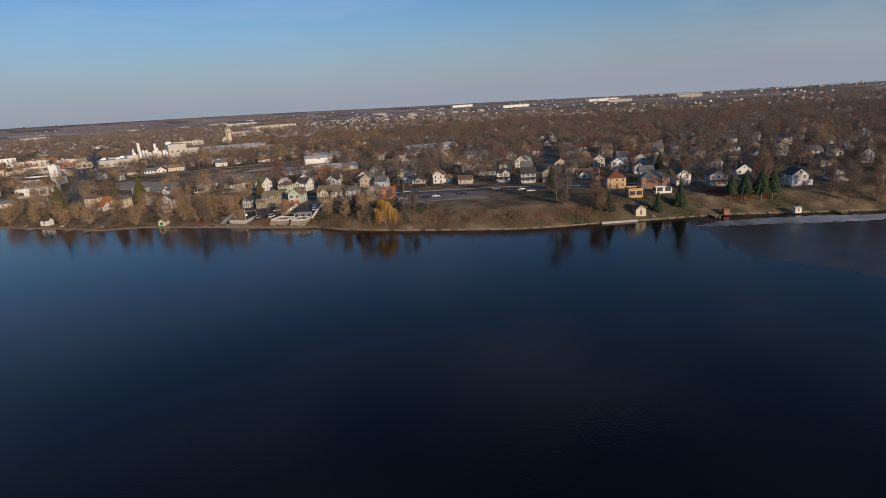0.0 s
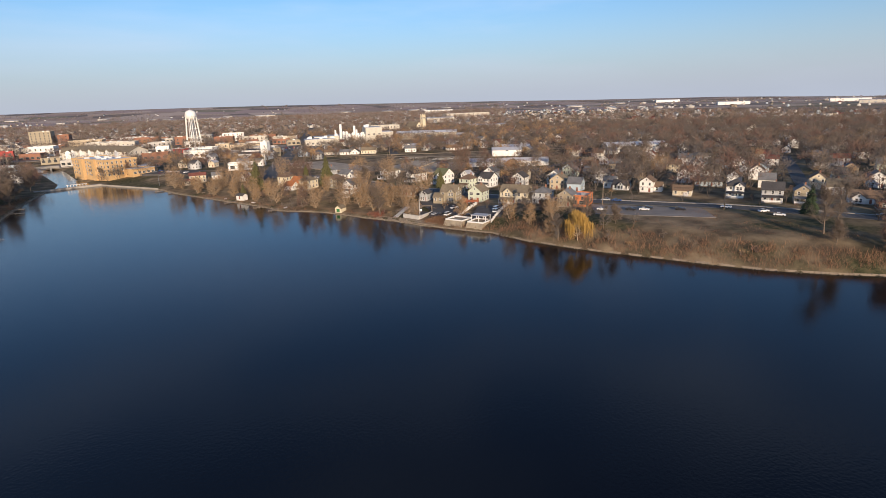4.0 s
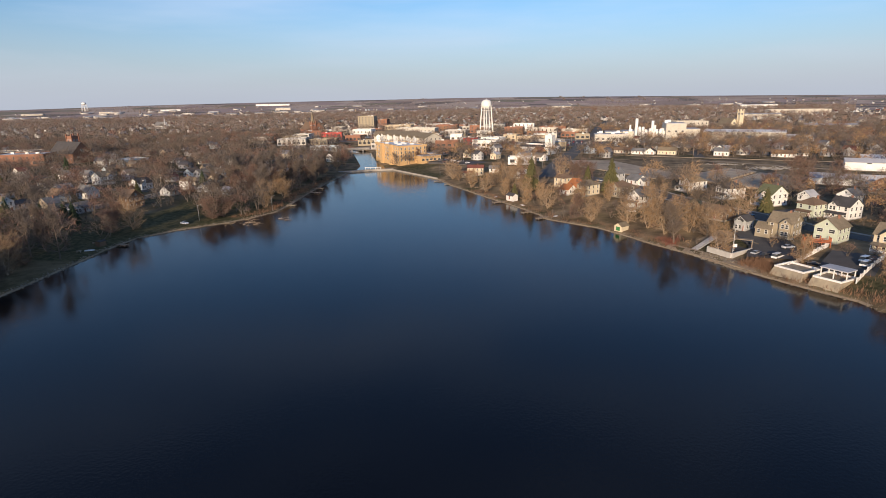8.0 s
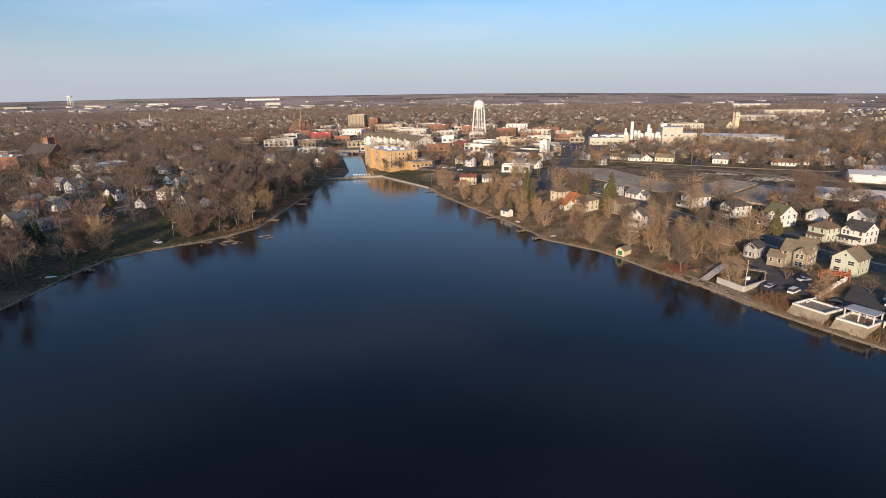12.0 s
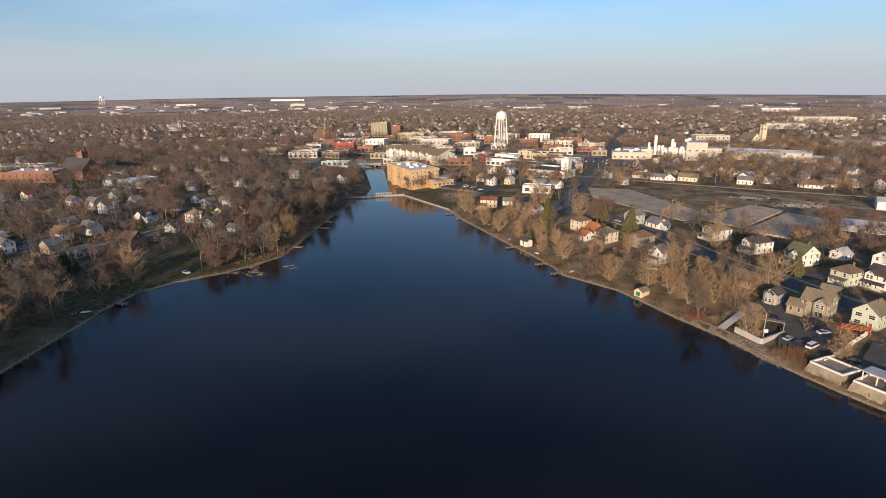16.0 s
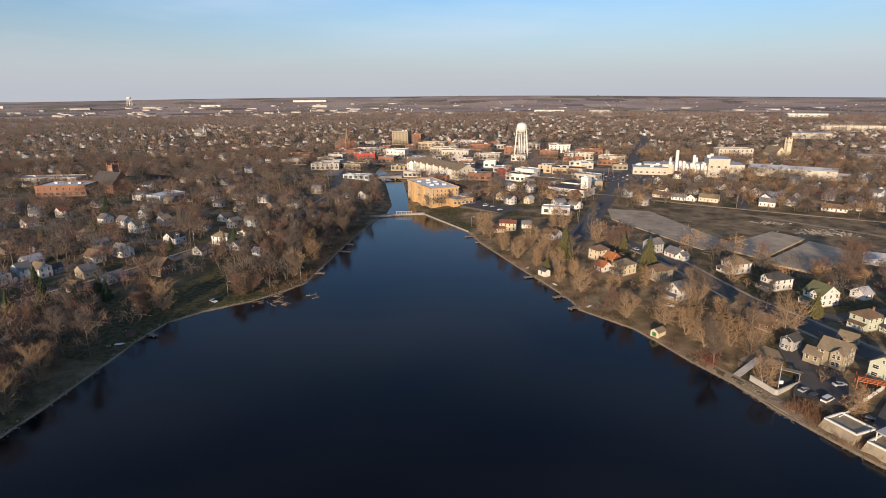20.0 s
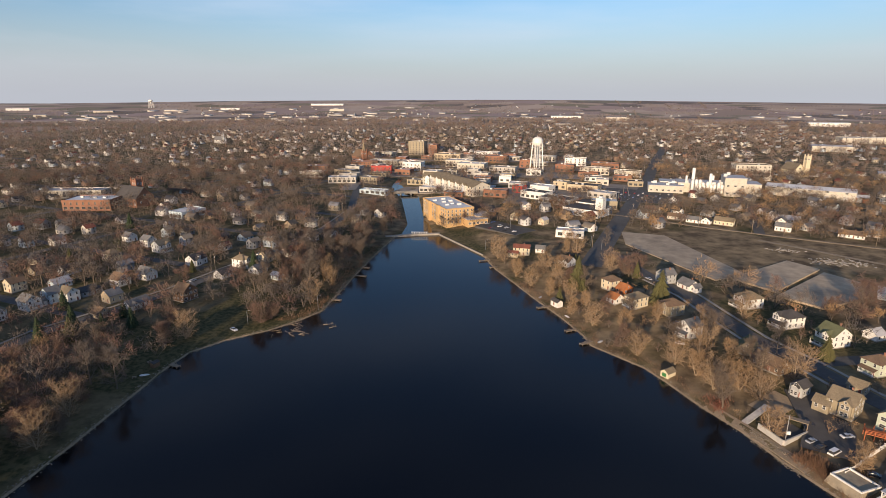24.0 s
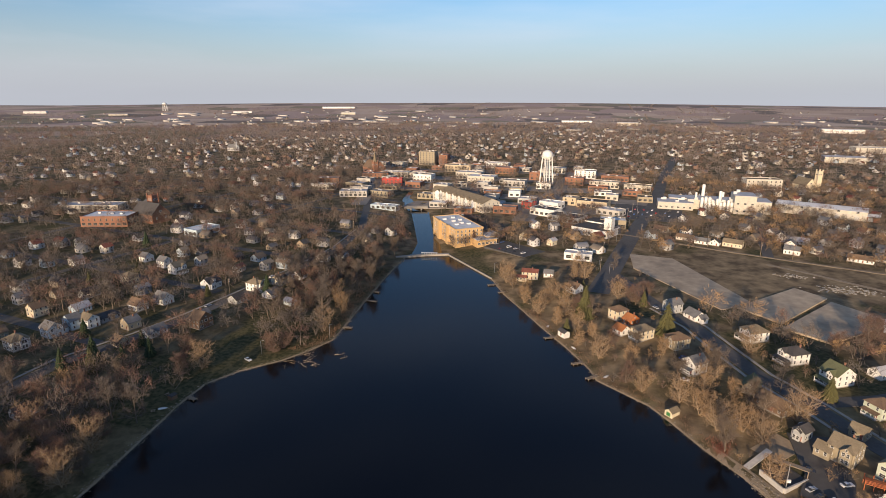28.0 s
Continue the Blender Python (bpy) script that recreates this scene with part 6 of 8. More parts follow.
for proto, x, y, size in [
        (1, 72, 150, 1.0), (4, 70, 158, 1.0), (1, 66, 165, 0.9), (4, 79, 149, 1.1), (0, 85, 158, 1.0), (1, 75, 168, 1.1), (0, 82, 176, 1.15), (7, 86, 152, 0.85),
        (1, 56, 172, 0.8), (6, 52, 178, 0.8), (5, 60, 178, 0.9), (1, 46, 196, 0.9), (4, 40, 207, 0.8), (1, 38, 236, 1.05), (4, 34, 228, 0.9), (1, 27, 240, 0.8),
        (4, 31, 250, 0.9), (1, 14, 283, 1.1), (4, 17, 278, 0.9), (0, 50, 232, 0.9), (2, 72, 250, 1.2), (1, 66, 254, 1.0), (2, 80, 258, 1.0), (3, 100, 170, 0.9),
        (1, 96, 152, 1.1), (7, 92, 154, 0.8), (4, 90, 113, 0.85), (1, 82, 143, 0.8), (2, 151, 206, 1.75), (6, 160, 198, 1.2), (4, 70, 196, 0.9), (1, 84, 190, 0.8),
        (0, 60, 200, 0.8), (6, 53, 206, 0.7), (4, 47, 214, 0.8), (1, 42, 222, 0.8), (3, 74, 300, 0.9), (5, 20, 262, 0.9), (4, 24, 268, 0.8),
        (4, 97, 84, 0.8), (1, 100, 76, 0.9), (4, 104, 82, 0.7), (0, 108, 70, 0.7), (5, 112, 62, 0.9), (2, 142, 2, 1.0), (2, 148, 6, 0.9), (5, 138, 14, 0.9),
        (3, 170, 18, 0.7), (7, 200, 10, 1.0), (0, 176, -18, 0.8), (3, 186, -28, 0.9), (6, 170, -22, 0.8), (2, 184, -42, 0.8), (2, 190, -50, 0.8), (6, 178, -36, 0.8),
        (1, -101, 176, 1.0), (2, -106, 172, 1.0), (2, -80, 192, 1.05), (2, -77, 196, 0.9), (1, -66, 214, 1.0), (4, -64, 236, 1.05), (1, -68, 246, 1.0), (0, -66, 262, 1.0),
        (6, -72, 254, 1.0), (2, -110, 134, 1.0), (1, -108, 126, 1.0), (2, -114, 120, 1.1), (1, -106, 112, 1.0), (4, -112, 104, 1.1), (2, -122, 128, 1.0), (0, -118, 112, 1.0),
        (6, -128, 150, 1.0), (4, -136, 154, 1.0), (0, -120, 160, 1.0), (1, -130, 132, 0.9), (2, -112, 186, 0.9), (3, -98, 250, 0.9), (6, -84, 262, 1.0), (2, -78, 272, 0.9)]:
    if clear_view(x, y, 8.0):
        put(TREES[proto], x, y, rnd.uniform(0, 360), size * 0.9)
for proto, x, y, size in [(2, 47, 234, 1.4), (3, 37, 219, 0.9), (2, 76, 213, 1.35), (2, 113, 166, 0.8), (0, 165, 34, 0.8), (0, 143.5, -0.5, 0.6), (0, 152, -14, 0.6), (0, 159.5, -19, 0.78),
                          (4, 173.5, -36, 0.95), (4, 176, -40.5, 1.05), (4, 178, -43.5, 1.0), (4, 172, -32, 0.85), (0, -106, 254, 0.8), (3, -133, 246, 0.8), (0, -142, 176, 0.9),
                          (1, -132, 190, 0.8), (2, -137, 168, 0.9), (0, -128, 172, 0.8), (1, -124, 182, 0.9), (0, -150, 170, 0.7), (2, 76, 246, 0.7), (3, 52, 268, 0.6), (2, -196, 250, 0.9),
                          (0, -160, 196, 0.7), (3, -190, 280, 0.8), (0, -215, 330, 0.9), (0, -260, 262, 0.9), (1, 228, 12, 1.0), (0, 226, -30, 0.9)]:
    put(FIRS[proto], x, y, rnd.uniform(0, 360), size)
put(WILLOW, 98.5, 64, 20, 0.84)


def line_gap(px, py, pts):
    best = np.full(len(px), 1e9)
    for (x0, y0), (x1, y1) in zip(pts, pts[1:]):
        dx, dy = x1 - x0, y1 - y0
        k = np.clip(((px - x0) * dx + (py - y0) * dy) / (dx * dx + dy * dy), 0, 1)
        best = np.minimum(best, np.hypot(px - x0 - k * dx, py - y0 - k * dy))
    return best


def grove(n, x0, x1, y0, y1, gap, picks, lo, hi, seed, edge=2.0):
    """Loose groups of single trees on the banks."""
    r, made, tries = random.Random(seed), 0, 0
    while made < n and tries < n * 30:
        tries += 1
        x, y = r.uniform(x0, x1), r.uniform(y0, y1)
        if float(signed([x], [y], LAKE)[0]) < edge or any((x - p) ** 2 + (y - q) ** 2 < gap * gap for p, q in TREE_SPOTS):
            continue
        if not clear_view(x, y, 15.0):
            continue
        if min(float(line_gap(np.array([x]), np.array([y]), q)[0]) for q in (WEST_ST, EAST_ST)) < 6:
            continue
        put(TREES[r.choice(picks)], x, y, r.uniform(0, 360), r.uniform(lo, hi))
        made += 1

grove(46, -178, -103, 62, 165, 5.0, (2, 2, 6, 0, 3, 5), 0.9, 1.2, 1)
grove(34, -96, -52, 222, 335, 5.0, (0, 6, 3, 2, 3), 0.9, 1.15, 2)
grove(5, 56, 104, 138, 205, 6.0, (1, 4, 0, 1), 0.8, 1.0, 3)
grove(7, 6, 60, 215, 300, 6.0, (1, 4, 1, 5, 2), 0.7, 0.95, 4)
grove(10, 93, 112, 60, 95, 4.0, (5, 4, 0, 3), 0.5, 0.75, 5)
grove(16, 138, 240, -80, 30, 6.0, (2, 6, 0, 3, 7), 0.8, 1.1, 6)

# ---- filling the town: blocks of houses and trees by distance ----
HOUSES = [(o.matrix_basis.translation.x, o.matrix_basis.translation.y) for o in bpy.data.objects if o.parent is None and o.get("category") in ("house", "building", "church", "school", "mill", "factory", "warehouse", "apartment building", "shed")]


def free_of(px, py, spots, gap):
    if not len(spots):
        return np.ones(len(px), bool)
    s = np.asarray(spots)
    ok = np.ones(len(px), bool)
    for k in range(0, len(px), 4000):
        dx = px[k:k + 4000, None] - s[None, :, 0]
        dy = py[k:k + 4000, None] - s[None, :, 1]
        ok[k:k + 4000] = (dx * dx + dy * dy).min(1) > gap * gap
    return ok


SIDE_ST = [[(-150 + 20 * k, 190 + 62 * k), (-280 + 20 * k, 238 + 62 * k), (-710 + 20 * k, 396 + 62 * k)] for k in range(6)]
BLOCK_ST = [[(-195 - o, 150 + o * .35), (-120 - o, 350 + o * .35), (-60 - o, 520 + o * .35)] for o in (75, 170, 265)]
ROADS = [WEST_ST, EAST_ST, [(58, 262), (96, 360), (155, 503), (219, 689), (300, 900)], [(106, 163), (165, 178), (240, 205)], [(183, 40), (230, 70), (330, 130)]] + SIDE_ST + BLOCK_ST
OPEN = [[(150, 305), (205, 285), (228, 262), (215, 240), (165, 205), (150, 270)], [(86, 340), (118, 332), (150, 300), (190, 262), (230, 240), (180, 205), (138, 205), (112, 240), (92, 250)], [(112, 70), (135, 88), (172, 22), (160, 6), (128, 8)],
        [(-30, 345), (40, 345), (40, 320), (10, 290)], [(95, 420), (175, 420), (185, 520), (100, 520)], [(112, 338), (150, 300), (230, 275), (240, 300), (150, 360)],
        [(-98, 165), (-80, 190), (-100, 215), (-122, 180)], [(-60, 210), (-58, 235), (-80, 250), (-95, 225)], [(-350, 340), (-270, 345), (-265, 380), (-350, 380)]]


def blocked(px, py, road=6.0, edge=4.0):
    ok = (np.minimum(signed(px, py, LAKE), signed(px, py, RIVER)) > edge)
    for pts in ROADS:
        ok &= line_gap(px, py, pts) > road
    for ring in OPEN:
        ok &= signed(px, py, ring) > 0
    return ok


def in_view(px, py):
    """The sector of country that lies round the walk's views."""
    a = np.degrees(np.arctan2(px, py + 80))
    return (a > -52) & (a < 104) & (py > -140)


# mid-distance houses, on a loose street grid
g = np.random.RandomState(3)
cand = []
for u in np.arange(-900, 1000, 14.0):
    for v in np.arange(-300, 1500, 25.0):
        c, s = math.cos(radians(-21)), math.sin(radians(-21))
        x, y = u * c - v * s * 0.3 + g.uniform(-3, 3), v + u * 0.36 * (1 if u < 0 else -0.9) + g.uniform(-4, 4)
        cand.append((x, y))
cand = np.array(cand)
keep = blocked(cand[:, 0], cand[:, 1], 7.0, 12.0) & in_view(cand[:, 0], cand[:, 1]) & free_of(cand[:, 0], cand[:, 1], HOUSES, 12.0)
town = (np.abs(cand[:, 0]) < 170) & (cand[:, 1] > 400) & (cand[:, 1] < 780)
keep &= ~town
street_x = np.interp(-cand[:, 1], [-q for _, q in EAST_ST], [p for p, _ in EAST_ST])
keep &= ~((cand[:, 0] > 10) & (cand[:, 0] < street_x + 30) & (cand[:, 1] < 300))
for x0, x1, y0, y1 in ((-186, -50, 60, 196), (-96, -50, 190, 335), (-330, -240, 330, 450)):
    keep &= ~((cand[:, 0] > x0) & (cand[:, 0] < x1) & (cand[:, 1] > y0) & (cand[:, 1] < y1))
keep &= g.rand(len(cand)) < np.interp(np.hypot(cand[:, 0], cand[:, 1]), [300, 800], [0.66, 0.24]) + 0.14 * (cand[:, 0] > cand[:, 1]) + 0.25 * ((cand[:, 0] < -60) & (cand[:, 1] < 480))
cand = cand[keep]
far = np.hypot(cand[:, 0], cand[:, 1])
cand = cand[np.argsort(far)]
protos = []
PICK = [("white", "grey", 8, 9, 2, 0), ("white", "dark", 9, 8, 1.5, 90), ("cream", "brown", 8, 9, 2, 0), ("white", "tan", 9, 9, 1, 90), ("grey", "dark", 8, 9, 1.5, 0), ("pale blue", "grey", 8, 8, 1, 90),
        ("tan", "brown", 8, 9, 1.5, 0), ("white", "brown", 7, 9, 1.5, 0), ("pale green", "grey", 8, 9, 2, 90), ("white", "grey", 10, 8, 1, 90), ("yellow", "grey", 8, 8, 1.5, 0), ("brick", "brown", 9, 9, 1.5, 90)]
for k, (wl_, rf, w, d, st, tn) in enumerate(PICK):
    protos.append(house(0, 0, 0, w, d, st, wl_, rf, "gable", tn, chimney=k % 2 == 0, z=0))
NEARH = 57
for k, (x, y) in enumerate(cand[:NEARH]):
    a = (68 if x < 0 else -62) + g.choice([0, 90, 180, 270]) + g.uniform(-4, 4)
    m = pose(x, y, level(x, y), 0, 0, a)
    if k < len(protos):
        protos[k].matrix_basis = m @ Matrix.Diagonal((TRUE, TRUE, TRUE, 1))
    else:
        copy_thing(protos[g.randint(len(protos))], m)
HOUSES += [tuple(p) for p in cand[:NEARH]]


def far_houses(spots, name, label, big=1.0):
    """Simple gabled houses, joined."""
    vs, ts, ix, n0 = [], [], [], 0
    z = levels(spots[:, 0], spots[:, 1])
    for (x, y), z0 in zip(spots, z):
        w, d, h = g.uniform(4.6, 6.4), g.uniform(5.4, 7.8), g.choice([2.2, 2.6, 3.6, 4.0])
        if big > 1:
            w, d, h = w * big * 0.8, d * big * g.uniform(0.8, 2.4), 4.5
        a = radians((68 if x < 0 else -62) + g.choice([0, 90]) + g.uniform(-5, 5))
        c, s = math.cos(a), math.sin(a)
        rs = w * (0.36 if big == 1 else 0.08)
        o = 0.3
        loc = [(-w / 2, -d / 2, -1), (w / 2, -d / 2, -1), (w / 2, d / 2, -1), (-w / 2, d / 2, -1), (-w / 2, -d / 2, h), (w / 2, -d / 2, h), (w / 2, d / 2, h), (-w / 2, d / 2, h), (0, -d / 2, h + rs), (0, d / 2, h + rs)]
        f = [(0, 1, 5), (0, 5, 4), (1, 2, 6), (1, 6, 5), (2, 3, 7), (2, 7, 6), (3, 0, 4), (3, 4, 7), (4, 5, 8), (6, 7, 9)]
        mi = [0] * 10
        q = len(loc)
        e = h - o * rs * 2 / w
        loc += [(-w / 2 - o, -d / 2 - o, e), (0, -d / 2 - o, h + rs + .08), (0, d / 2 + o, h + rs + .08), (-w / 2 - o, d / 2 + o, e), (w / 2 + o, -d / 2 - o, e), (w / 2 + o, d / 2 + o, e)]
        f += [(q, q + 1, q + 2), (q, q + 2, q + 3), (q + 1, q + 4, q + 5), (q + 1, q + 5, q + 2)]
        mi += [1] * 4
        for side, n in ((-1, 2), (1, 2)):
            for k in range(n):
                for zz in ((0.9,) if h < 3 else (0.8, 2.7)):
                    for ax in (0, 1):
                        u = (k - 0.5) * (w if ax == 0 else d) * 0.5
                        t = len(loc)
                        if ax == 0:
                            yy = side * (d / 2 + 0.04)
                            loc += [(u - .36, yy, zz), (u + .36, yy, zz), (u + .36, yy, zz + 1.0), (u - .36, yy, zz + 1.0)]
                        else:
                            xx = side * (w / 2 + 0.04)
                            loc += [(xx, u - .36, zz), (xx, u + .36, zz), (xx, u + .36, zz + 1.0), (xx, u - .36, zz + 1.0)]
                        f += [(t, t + 1, t + 2), (t, t + 2, t + 3)]
                        mi += [2, 2]
        vs += [(x + p * c - r_ * s, y + p * s + r_ * c, z0 + zz) for p, r_, zz in loc]
        ts += [(i + n0, j + n0, k + n0) for i, j, k in f]
        ix += mi
        n0 += len(loc)
    M_FW = WALL["concrete"] if big > 1 else mat("distant_house_paint", (0.7, 0.7, 0.68), rough=0.7, scale=0.3, stains=0.15, per=[(0.72, 0.71, 0.68), (0.66, 0.62, 0.55), (0.50, 0.44, 0.34), (0.55, 0.55, 0.55), (0.40, 0.40, 0.40), (0.76, 0.75, 0.72), (0.35, 0.28, 0.20), (0.52, 0.60, 0.66), (0.30, 0.19, 0.14), (0.76, 0.74, 0.68)])
    M_FR = ROOF["pale"] if big > 1 else mat("distant_roof_shingles", (0.2, 0.2, 0.2), rough=0.9, scale=0.6, stains=0.2, per=[(0.20, 0.20, 0.20), (0.09, 0.09, 0.09), (0.22, 0.16, 0.11), (0.30, 0.25, 0.19), (0.13, 0.12, 0.12), (0.30, 0.30, 0.31), (0.26, 0.10, 0.07)])
    return tagged(new(name, big_mesh(name, vs, ts, [M_FW, M_FR, M_GLASS], ix)), label, "houses", kind="stuff")


more = cand[NEARH:]
far_houses(more, "distant_houses", "many small white and pale houses among bare trees")
n_far = 620
ang = np.radians(g.uniform(-50, 92, n_far))
dist = 1000 + 1900 * g.rand(n_far) ** 1.3
fx, fy = dist * np.sin(ang), dist * np.cos(ang)
far_houses(np.stack([fx, fy], 1), "distant_houses", "scattered far houses at the edge of town")
ang = np.radians(np.concatenate([g.uniform(-38, -6, 52), g.uniform(-6, 30, 26), g.uniform(30, 88, 18)]))
dist = np.concatenate([g.uniform(1800, 2750, 52), g.uniform(1500, 2700, 26), g.uniform(1200, 2500, 18)])
far_houses(np.stack([dist * np.sin(ang), dist * np.cos(ang)], 1), "distant_halls", "long white and pale sheds far out of town", 3.6)

# wide pale sheds and halls far out
for x, y, rot, w, d, h in [(-1551, 1969, 30, 40, 20, 6), (-1524, 2286, 25, 70, 30, 6), (-740, 2880, 10, 160, 50, 7), (320, 2012, -5, 100, 40, 6), (-1097, 2535, 20, 80, 40, 6), (437, 1778, -10, 60, 30, 10),
                           (-1300, 2400, 20, 50, 30, 6), (-600, 2500, 10, 60, 30, 9), (900, 1500, -20, 90, 40, 9), (1500, 900, -50, 80, 30, 8), (1700, 700, -60, 90, 30, 8), (1900, 500, -70, 70, 30, 8),
                           (1500, 560, -65, 60, 30, 7), (1650, 420, -70, 60, 25, 7), (2000, 1500, -45, 90, 40, 9), (-1900, 2300, 30, 80, 40, 9), (520, 850, -20, 50, 30, 8), (420, 560, -30, 46, 24, 6)]:
    long_shed(x, y, rot, w, d, h, "white" if w > 70 else "stucco", "white" if h > 8 else "pale", "long pale industrial hall far out of town", rise=1.0)


# ---- trees in bulk ----
def tree_cloud(name, spots, kinds, twigs, label, hmin, hmax, width):
    """Bare trees joined into one mesh: a stem, a few limbs and loose fans of twigs."""
    r = np.random.RandomState(len(spots) + twigs)
    n = len(spots)
    z = levels(spots[:, 0], spots[:, 1])
    h = r.uniform(hmin, hmax, n)
    rad = h * r.uniform(0.36, 0.52, n)
    base = np.stack([spots[:, 0], spots[:, 1], z], 1)
    # twigs: thin triangles gathered in clumps over a dome, pointing outward
    clumps = 11
    u = r.normal(size=(n, clumps, 3))
    u /= np.linalg.norm(u, axis=2, keepdims=True)
    u[:, :, 2] = np.abs(u[:, :, 2]) * 1.15 - 0.35
    size = np.stack([rad, rad, h * 0.44], 1)[:, None]
    c = np.stack([np.zeros(n), np.zeros(n), h * 0.47], 1)[:, None]
    heart = u * r.uniform(0.45, 0.95, (n, clumps, 1)) * size
    own = np.arange(twigs) % clumps
    off = r.normal(size=(n, twigs, 3)) * (size * np.array([0.18, 0.18, 0.155]))
    p = base[:, None] + c + heart[:, own] + off
    d = heart[:, own] / size + off / size * 1.5 + r.normal(size=off.shape) * 0.55 + np.array([0, 0, 0.35])
    d /= np.linalg.norm(d, axis=2, keepdims=True)
    L = (h * 0.125)[:, None, None] * r.uniform(0.5, 1.3, (n, twigs, 1))
    side = np.cross(d, r.normal(size=off.shape))
    side /= np.linalg.norm(side, axis=2, keepdims=True)
    wd = width * r.uniform(0.5, 1.2, (n, twigs, 1))
    tw = np.stack([p - d * L * 0.5 - side * wd, p - d * L * 0.5 + side * wd, p + d * L * 0.7], 2).reshape(-1, 3)
    # stems and limbs: slim three-sided spikes that end in the clumps
    limbs = 5
    tip = base[:, None] + c + heart[:, :limbs]
    foot = np.repeat(base[:, None] + np.array([0, 0, -0.4]), limbs, 1)
    foot[:, 1:, 2] += h[:, None] * r.uniform(0.08, 0.28, (n, limbs - 1))
    wv = np.where(np.arange(limbs) == 0, 0.22, 0.10)[None, :, None] * np.ones((n, limbs, 1))
    st = []
    for q in range(3):
        e = [np.array([math.cos(v), math.sin(v), 0]) for v in (2.09 * q, 2.09 * (q + 1))]
        st.append(np.stack([foot + e[0] * wv, foot + e[1] * wv, tip], 2))
    st = np.stack(st, 2).reshape(-1, 3)
    verts = np.concatenate([tw, st])
    tris = np.arange(len(verts)).reshape(-1, 3)
    kind = r.randint(0, len(kinds), n)
    ix = np.concatenate([np.repeat(kind, twigs), np.full(len(st) // 3, len(kinds))])
    return tagged(new(name, big_mesh(name, verts, tris, [TWIG[q] for q in kinds] + [M_BARK], ix)), label, "trees", kind="stuff")


def scatter(n, lo, hi, edge, road, gap, seed, a0=-50, a1=98):
    r = np.random.RandomState(seed)
    a = np.radians(r.uniform(a0, a1, n))
    d = np.sqrt(r.uniform(lo * lo, hi * hi, n))
    x, y = d * np.sin(a), d * np.cos(a) - 60
    ok = blocked(x, y, road, edge) & free_of(x, y, HOUSES, gap)
    return np.stack([x[ok], y[ok]], 1)


# single trees near the water, up to about 300 in all
near = scatter(620, 90, 420, 5.0, 5.5, 7.5, 21)
near = near[~((near[:, 0] > 20) & (near[:, 0] < 215) & (near[:, 1] < 250) & (near[:, 1] > -60)) | (np.random.RandomState(8).rand(len(near)) < 0.3)]
near = near[free_of(near[:, 0], near[:, 1], TREE_SPOTS, 6.0)]
near = near[[clear_view(x, y, 12.0) for x, y in near]]
near = near[:max(0, 300 - len(TREE_SPOTS))]
for x, y in near:
    put(TREES[rnd.choice((0, 2, 3, 5, 6)) if x < 0 else rnd.randrange(8)], x, y, rnd.uniform(0, 360), rnd.uniform(0.6, 1.0))
mid = scatter(12500, 110, 760, 6.0, 5.5, 6.5, 22)
mid = mid[free_of(mid[:, 0], mid[:, 1], TREE_SPOTS, 4.5)]
core = (np.abs(mid[:, 0] - 10) < 150) & (mid[:, 1] > 420)
near_e = (mid[:, 0] > 20) & (mid[:, 0] < 16 + np.interp(-mid[:, 1], [-q for _, q in EAST_ST], [p for p, _ in EAST_ST])) & (mid[:, 1] < 300)
near_e |= (mid[:, 0] > 20) & (mid[:, 0] < 90) & (mid[:, 1] < 345)
mid, core = mid[~near_e], core[~near_e]
mid = mid[~core | (np.random.RandomState(4).rand(len(mid)) < 0.36)]
thin = (mid[:, 0] < -95) & (mid[:, 1] > 170) & (mid[:, 1] < 500) & (np.random.RandomState(9).rand(len(mid)) < 0.14)
thin |= (mid[:, 0] > 1.1 * mid[:, 1]) & (mid[:, 0] > 200) & (np.random.RandomState(10).rand(len(mid)) < 0.25)
thin |= (mid[:, 0] > -60) & (mid[:, 0] < 1.1 * mid[:, 1]) & (np.random.RandomState(19).rand(len(mid)) < 0.2)
mid = mid[~thin]
west = mid[:, 0] < 0
tree_cloud("bare_woods", mid[west], ["brown", "grey", "russet", "brown", "grey"], 220, "dense bare brown street trees west of the river", 7.5, 14.5, 0.09)
se = ~west & (mid[:, 0] > 1.1 * mid[:, 1])
tree_cloud("bare_woods", mid[se], ["grey", "brown", "russet", "grey"], 220, "tall bare grey-brown trees over the south-east streets", 9, 15, 0.09)
tree_cloud("bare_woods", mid[~west & ~se], ["brown", "tawny", "russet", "grey", "brown", "grey"], 220, "dense bare brown street trees and garden trees", 7, 13.5, 0.09)
def shrubs(n, x0, x1, y0, y1, hmin, hmax, kinds, label, seed):
    r = np.random.RandomState(seed)
    x, y = r.uniform(x0, x1, n), r.uniform(y0, y1, n)
    ok = blocked(x, y, 4.5, 3.0) & free_of(x, y, HOUSES, 5.2) & free_of(x, y, HOME_SPOTS, 5.2)
    return tree_cloud("garden_shrubs", np.stack([x, y], 1)[ok], kinds, 90, label, hmin, hmax, 0.06)


